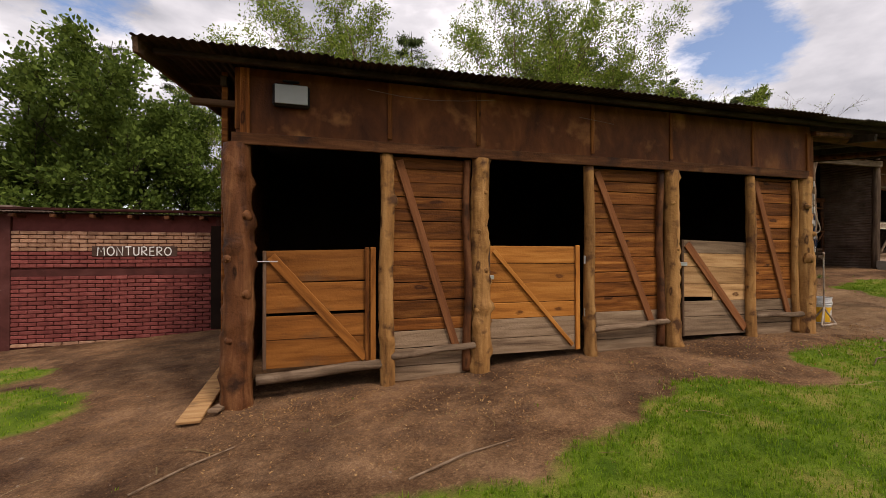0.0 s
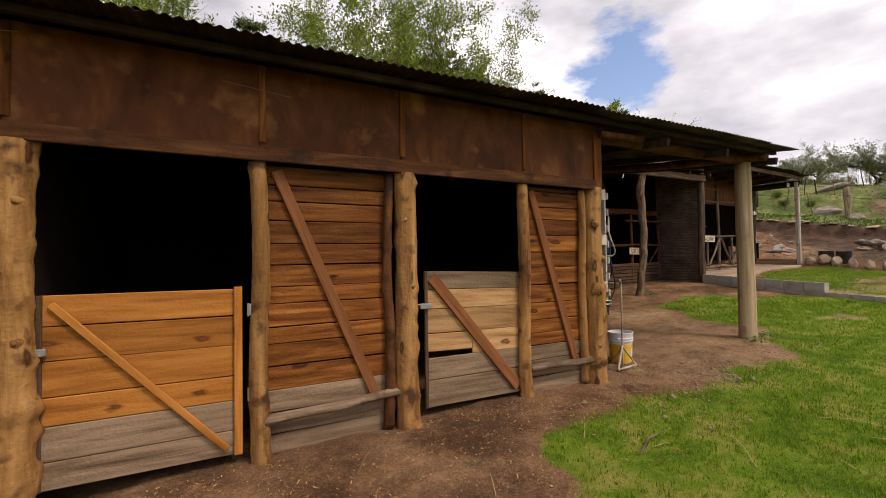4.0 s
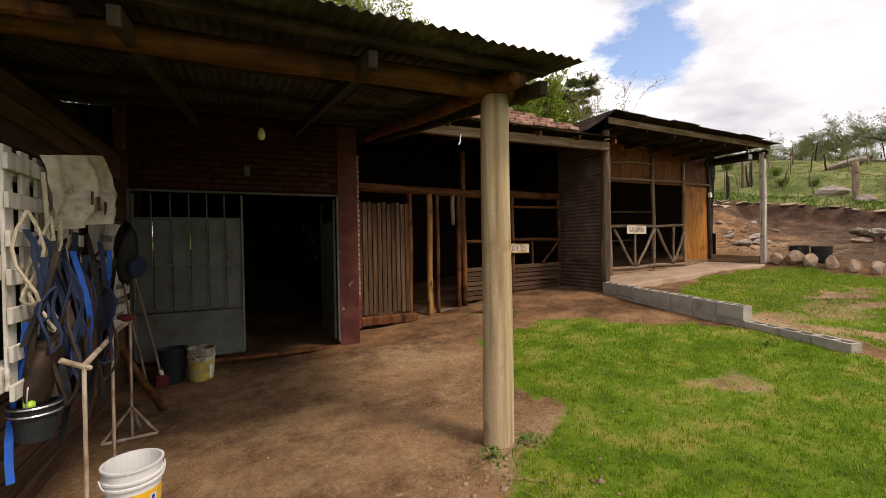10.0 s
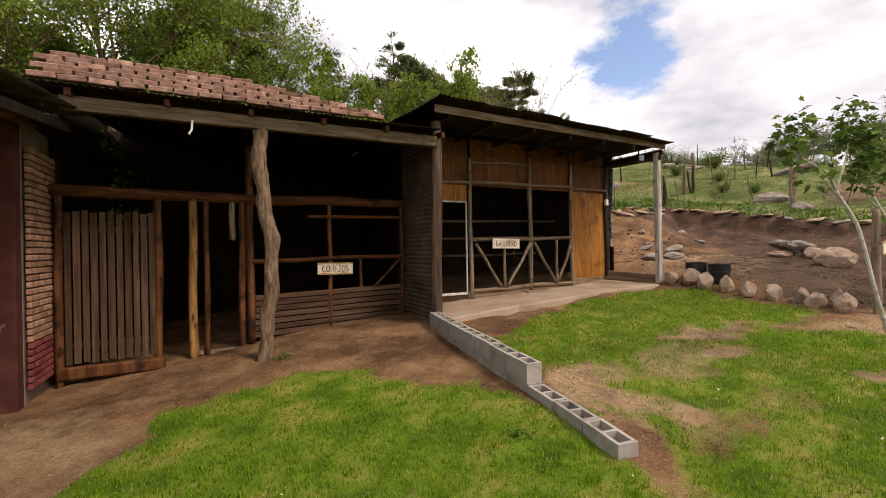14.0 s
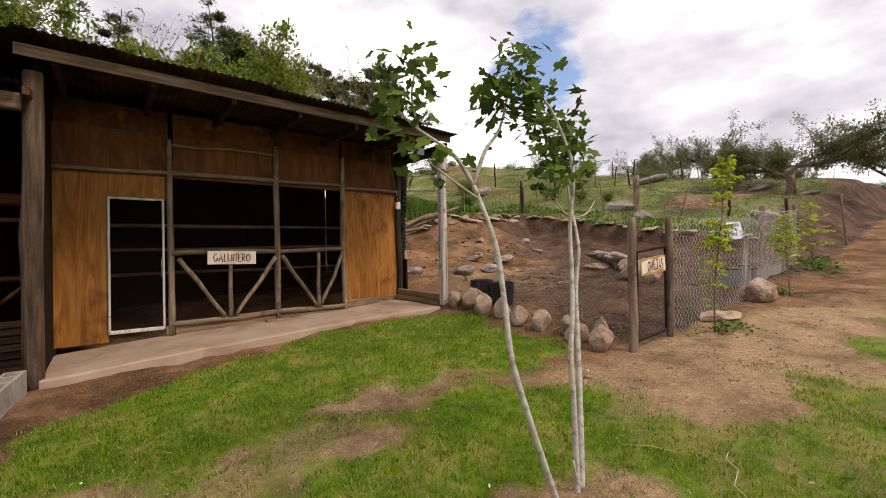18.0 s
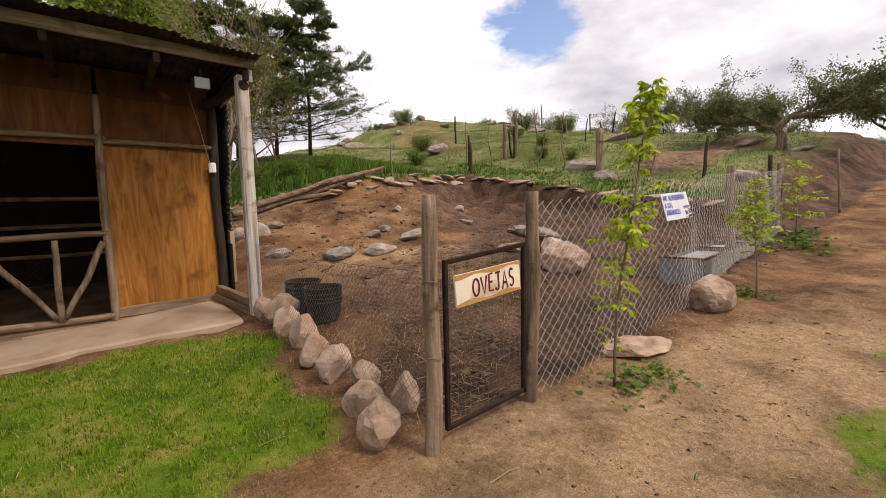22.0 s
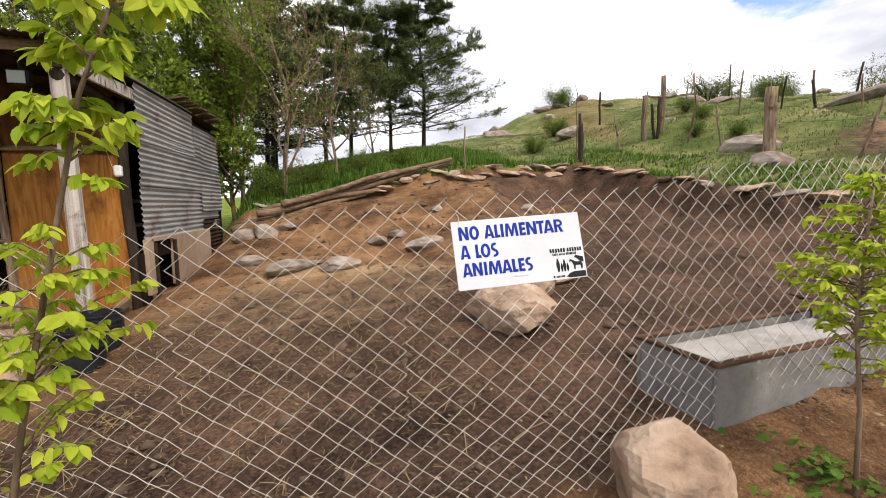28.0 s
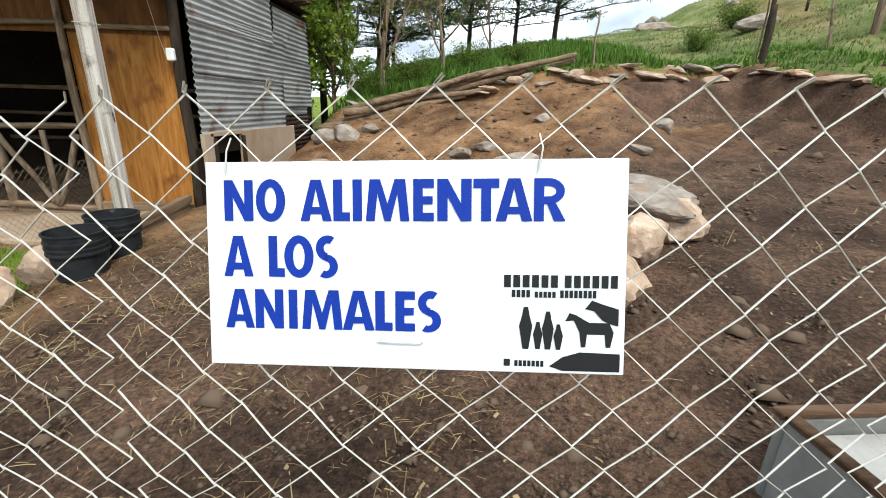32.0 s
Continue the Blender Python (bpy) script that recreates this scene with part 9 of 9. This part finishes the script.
def pebbles(name, pts, size, seed, mat, label):
    g = np.random.default_rng(seed)
    n = len(pts)
    base = np.array([(1, 0, 0), (0, 1, 0), (-1, 0, 0), (0, -1, 0), (0, 0, 0.75), (0, 0, -0.5)])
    s = size * g.lognormal(0, 0.45, n)
    sc = np.stack([s * g.uniform(0.8, 1.4, n), s * g.uniform(0.7, 1.2, n), s * g.uniform(0.5, 0.9, n)], 1)
    a = g.uniform(0, 6.28, n)
    v = base[None] * sc[:, None]
    v = v * g.uniform(0.75, 1.2, (n, 6, 1))
    x = v[..., 0] * np.cos(a)[:, None] - v[..., 1] * np.sin(a)[:, None]
    y = v[..., 0] * np.sin(a)[:, None] + v[..., 1] * np.cos(a)[:, None]
    V = (np.stack([x, y, v[..., 2]], -1) + pts[:, None]).reshape(-1, 3)
    i = np.arange(n)[:, None] * 6
    F = np.concatenate([i + q for q in ([0, 1, 4], [1, 2, 4], [2, 3, 4], [3, 0, 4], [1, 0, 5], [2, 1, 5], [3, 2, 5], [0, 3, 5])], 0)
    return tagged(new(name, np_mesh(name, V, F, mat)), label, "pebbles", kind="stuff")


pebbles("gravel", scatter(6500, 7.0, 12.5, -2.6, 0.2, 1201, lambda x, y: np.exp(-((y + 0.8 - 0.15 * (x - 9.5)) ** 2) / 0.14) * np.exp(-((x - 9.6) ** 2) / 2.2)), 0.016, 21, "pale_stone", "strip of pale gravel along the lawn edge")
pebbles("gravel", scatter(7000, -4, 13, -4, 3, 1202, lambda x, y: 0.4 * (grass_mask(x, y) < 0.3)), 0.007, 22, "pale_stone", "small stones pressed into the earth before the barns")
pebbles("gravel", scatter(16000, 16, 33, -5, 8.5, 1203, lambda x, y: 0.5 * (grass_mask(x, y) < 0.35) * clump(x, y, 1.3)), 0.009, 23, "pale_stone", "small stones and clods on the path and pen")
pebbles("clods", scatter(22000, 22, 34, 0.3, 9.2, 1204, lambda x, y: 0.7 * clump(x, y, 1.9)), 0.014, 24, "soil_clod", "dark crumbly clods of earth in the pen")

pebbles("clods", scatter(26000, 22.6, 27.5, 0.25, 4.5, 1205, lambda x, y: 0.5 + 0.5 * clump(x, y, 3.1)), 0.007, 25, "soil_clod", "fine dark crumbs of earth before the fence")
pebbles("clods", scatter(5000, 22, 33, 0.4, 9.0, 1206, lambda x, y: clump(x, y, 0.9) * clump(x, y, 2.3)), 0.032, 26, "soil_clod", "trodden dark lumps of earth in the pen")
pebbles("clods", scatter(16000, 19.5, 29, -3.2, 0.25, 1207, lambda x, y: 0.85 * (grass_mask(x, y) < 0.35) * clump(x, y, 2.2)), 0.0065, 27, "soil_clod", "dark crumbs of earth on the trodden path")
pebbles("gravel", scatter(6000, 19.5, 29, -3.2, 0.25, 1208, lambda x, y: 0.8 * (grass_mask(x, y) < 0.4)), 0.006, 28, "pale_stone", "small pale stones on the trodden path")
chips("dead_leaves", scatter(2600, 16, 29, -3.2, 3.2, 1109, lambda x, y: 0.25 + 0.75 * clump(x, y, 1.6)), 0.012, 0.006, 19, "straw", "small dry leaf bits on lawn and path", 0.4)
chips("dead_leaves", scatter(1500, 8.2, 16, -2.6, 3.4, 1110, lambda x, y: 0.3 + 0.5 * clump(x, y, 1.6)), 0.009, 0.005, 20, "straw", "small dry leaf bits on the earth by the barns", 0.4)
# weeds with leaves at the foot of posts and stones
def weed(x, y, s, seed, mat="weed_blade"):
    r = random.Random(seed)
    base = lobed_leaf(1.0)
    V, F = [], []
    for _ in range(90):
        a, d = r.uniform(0, 6.28), abs(r.gauss(0, 0.42)) * s
        px, py = x + d * math.cos(a), y + d * math.sin(a)
        m = Matrix.Translation((px, py, gz(px, py) + r.uniform(0.03, 0.42) * s * max(0.2, 1 - d / s))) @ Euler((r.uniform(-0.9, 0.5), r.uniform(-0.6, 0.6), r.uniform(0, 6.28))).to_matrix().to_4x4() @ Matrix.Scale(0.1 * s * r.uniform(0.6, 1.3), 4)
        n = len(V)
        V += [m @ Vector(v) for v in base[0]]
        F += [tuple(i + n for i in q) for q in base[1]]
    solo("weed", (V, F), mat, "low leafy green weed growing from the earth", "weed", "weeds", "stuff")


for k, (x, y, s) in enumerate(((23.1, -0.2, 0.42), (23.35, -0.32, 0.3), (13.75, 3.5, 0.22), (11.1, -0.2, 0.2), (11.45, -0.15, 0.22), (26.1, -0.1, 0.4), (30.1, 0.2, 0.7), (31.2, 0.5, 0.8), (15.72, 0.0, 0.2), (16.0, 2.0, 0.16), (15.05, 0.1, 0.2))):
    weed(x, y, s, 1300 + k)


# loose string on the lawn, dry branches on the earth
solo("string", tube([(19.9 - 0.09 * k, -1.36 - 0.045 * k + 0.03 * math.sin(k * 2.1), gz(19.9 - 0.09 * k, -1.4) + 0.03) for k in range(7)], 0.003, 5), "rope", "thin pale string lying curled on the lawn", "string")
for k, (x0, y0, x1, y1) in enumerate(((1.7, -1.95, 2.55, -1.75), (-0.05, -1.5, 0.5, -1.05), (6.9, -1.5, 7.4, -1.35))):
    mx, my = (x0 + x1) / 2, (y0 + y1) / 2 + 0.04
    solo("fallen_branch", tube([(x0, y0, gz(x0, y0) + 0.01), (mx, my, gz(mx, my) + 0.025), (x1, y1, gz(x1, y1) + 0.012)], [0.008, 0.009, 0.004], 6, 0.1, k), "rail_grey", "thin dry branch fallen on the bare earth", "branch", "fallen branches")


# ---- far field: fences, bushes, rocks ----
def far_fence(pts, step, h, seed, label, tilt=0.08):
    r = random.Random(seed)
    f = thing("wire_fence", (pts[0][0], pts[0][1], gz(*pts[0])), label, "fence", "field fences")
    tops = []
    for (xa, ya), (xb, yb) in zip(pts, pts[1:]):
        n = max(1, int(math.hypot(xb - xa, yb - ya) / step))
        for k in range(n):
            x, y = xa + (xb - xa) * k / n, ya + (yb - ya) * k / n
            z = gz(x, y)
            hh = h * r.uniform(0.8, 1.15)
            dx, dy = r.gauss(0, tilt) * hh, r.gauss(0, tilt) * hh
            part("post", pole((x, y, z - 0.2), (x + dx, y + dy, z + hh), 0.03 if k % 5 else 0.05, 0.024 if k % 5 else 0.044, 7, 5, 0.1, 0.02, seed + k, 2), "log_grey" if k % 3 else "dark_bark", f, smooth=True)
            tops.append((x, y, z))
    for u in (0.35, 0.65, 0.95):
        part("strand", tube([(x, y, z + h * u * 0.85) for x, y, z in tops], 0.004, 4, 0, 1, False), "wire_rust", f)


far_fence(((31.1, 10.4), (34.4, 11.3), (40.0, 10.2), (47.0, 8.6), (60.0, 5.0)), 1.3, 1.35, 1401, "old wire fence on crooked wooden posts across the hillside", 0.12)
far_fence(((34.4, 11.2), (33.7, 6.6), (34.2, 3.5), (33.8, 1.6)), 1.2, 1.35, 1402, "old fence of thin leaning stakes behind the pen bank", 0.16)
far_fence(((36.0, 17.0), (48.0, 14.5), (62, 10)), 1.8, 1.4, 1404, "far wire fence on grey posts high on the slope", 0.08)
far_fence(((32.2, 1.2), (40.0, -1.0), (52, -5)), 2.2, 1.7, 1403, "tall wooden fence posts along the far path")
solo("fence_post", pole((31.1, 10.4, gz(31.1, 10.4) - 0.2), (31.05, 10.35, gz(31.1, 10.4) + 1.15), 0.07, 0.06, 9, 8, 0.08, 0.02, 1410, 3), "dark_bark", "dark upright post on top of the pen bank", "post", smooth=True)
solo("fence_post", pole((33.46, 6.45, gz(33.46, 6.45) - 0.2), (33.46, 6.47, gz(33.46, 6.45) + 1.6), 0.13, 0.12, 10, 8, 0.08, 0.02, 1413, 3), "log_grey", "thick grey fence post on the slope behind the pen", "post", smooth=True)
solo("fence_post", pole((27.3, 9.9, gz(27.3, 9.9) - 0.2), (27.32, 9.9, gz(27.3, 9.9) + 1.1), 0.025, 0.02, 7, 6, 0.06, 0.02, 1411), "log_grey", "thin grey stake at the end of the logs", "post", smooth=True)
solo("dead_stem", tube([(31.0, 10.5, gz(31, 10.5) - 0.1), (31.02, 10.5, 4.9), (30.98, 10.52, 5.5), (31.03, 10.53, 5.9), (30.93, 10.55, 6.22)], [0.02, 0.016, 0.013, 0.011, 0.006], 6), "log_grey", "thin dead leafless stem rising beside the dark post", "stem")
gp = thing("field_gate", (34.4, 11.4, gz(34.4, 11.4)), "pair of tall grey posts with a cross rail on the hillside", "gate")
for x in (34.05, 34.75):
    part("post", pole((x, 11.4, gz(x, 11.4) - 0.2), (x, 11.4, gz(x, 11.4) + 1.5 + 0.35 * (x > 34.5)), 0.09, 0.08, 9, 8, 0.08, 0.02, int(x * 10), 3), "log_grey", gp, smooth=True)
part("rail", pole((34.05, 11.4, gz(34.4, 11.4) + 1.35), (34.75, 11.4, gz(34.4, 11.4) + 1.35), 0.045, 0.045, 8, 6, 0.06, 0.01, 1412), "log_grey", gp)
r = random.Random(77)
for k in range(26):
    x, y = r.uniform(32.5, 52), r.uniform(2, 30)
    stone(x, y, r.uniform(0.4, 1.2), r.uniform(0.3, 0.8), r.uniform(0.15, 0.4), 1500 + k, "rock_grey", 0.45, "field rocks", "pale weathered field rock in the hillside grass")
for k, (x, y, a, b2, c) in enumerate(((40.4, 29.0, 0.9, 0.6, 0.35), (38.6, 28.4, 0.7, 0.5, 0.3), (42.4, 29.2, 0.8, 0.5, 0.35), (34.0, 16.0, 1.1, 0.5, 0.35), (42.5, 10.5, 1.6, 0.7, 0.3))):
    stone(x, y, a, b2, c, 1540 + k, "rock_grey", 0.45, "field rocks", "large rounded outcrop breaking through the hilltop")


def bush(name, label, seed, h, mat, n):
    r = random.Random(seed)
    t = thing(name, (0, 0, 0), label, "bush", "bushes")
    limbs, tips = [], []
    for k in range(14):
        a = r.uniform(0, 6.28)
        e = Vector((math.cos(a) * h * r.uniform(0.2, 0.75), math.sin(a) * h * r.uniform(0.2, 0.75), h * r.uniform(0.45, 1.0)))
        limbs.append(tube([(0, 0, -0.1), e * 0.5 + Vector((0, 0, 0.08 * h)), e], [0.03 * h, 0.018 * h, 0.006], 5))
        tips += [tuple(e), tuple(e * 0.75), tuple(e * 0.5)]
    tagged(part("branchwork", join(*limbs), "dark_bark", t), kind="stuff")
    V, F = leaf_cloud(tips, n, 0.075, [0.17 * h] * 3, seed, 1.8)
    tagged(part("foliage", np_mesh("foliage", V, F, mat), mat, t), kind="stuff")
    return t


b1 = bush("bush", "rounded green bush on the hillside", 1601, 1.2, "green_leaf", 5000)
b1.matrix_basis = Matrix.Translation((46.0, 17.0, gz(46.0, 17.0)))
b2_ = bush("bush", "thorny grey-green bush on the hillside", 1602, 1.8, "olive_leaf", 5000)
b2_.matrix_basis = Matrix.Translation((44.0, 19.0, gz(44.0, 19.0)))
r = random.Random(88)
for k in range(70):
    src = b1 if k % 3 else b2_
    x = r.uniform(40, 95)
    y = r.uniform(-6, 60)
    if x < 46 and y < 16:
        continue
    c = copy_thing(src, pose(x, y, gz(x, y), 0, 0, r.uniform(0, 360)))
    s = r.uniform(0.4, 1.1)
    c.scale = (s, s, s)
for x, y, s in ((34.9, 8.6, 0.3), (34.6, 9.8, 0.35), (35.6, 10.6, 0.35), (39.5, 15.6, 0.5), (24.6, 11.3, 0.55), (23.3, 10.9, 0.6), (25.8, 11.6, 0.5), (22.3, 10.4, 0.6), (31.5, 14.5, 0.5), (34, 17.5, 0.7)):
    c = copy_thing(b1, pose(x, y, gz(x, y), 0, 0, r.uniform(0, 360)))
    c.scale = (s, s, s)
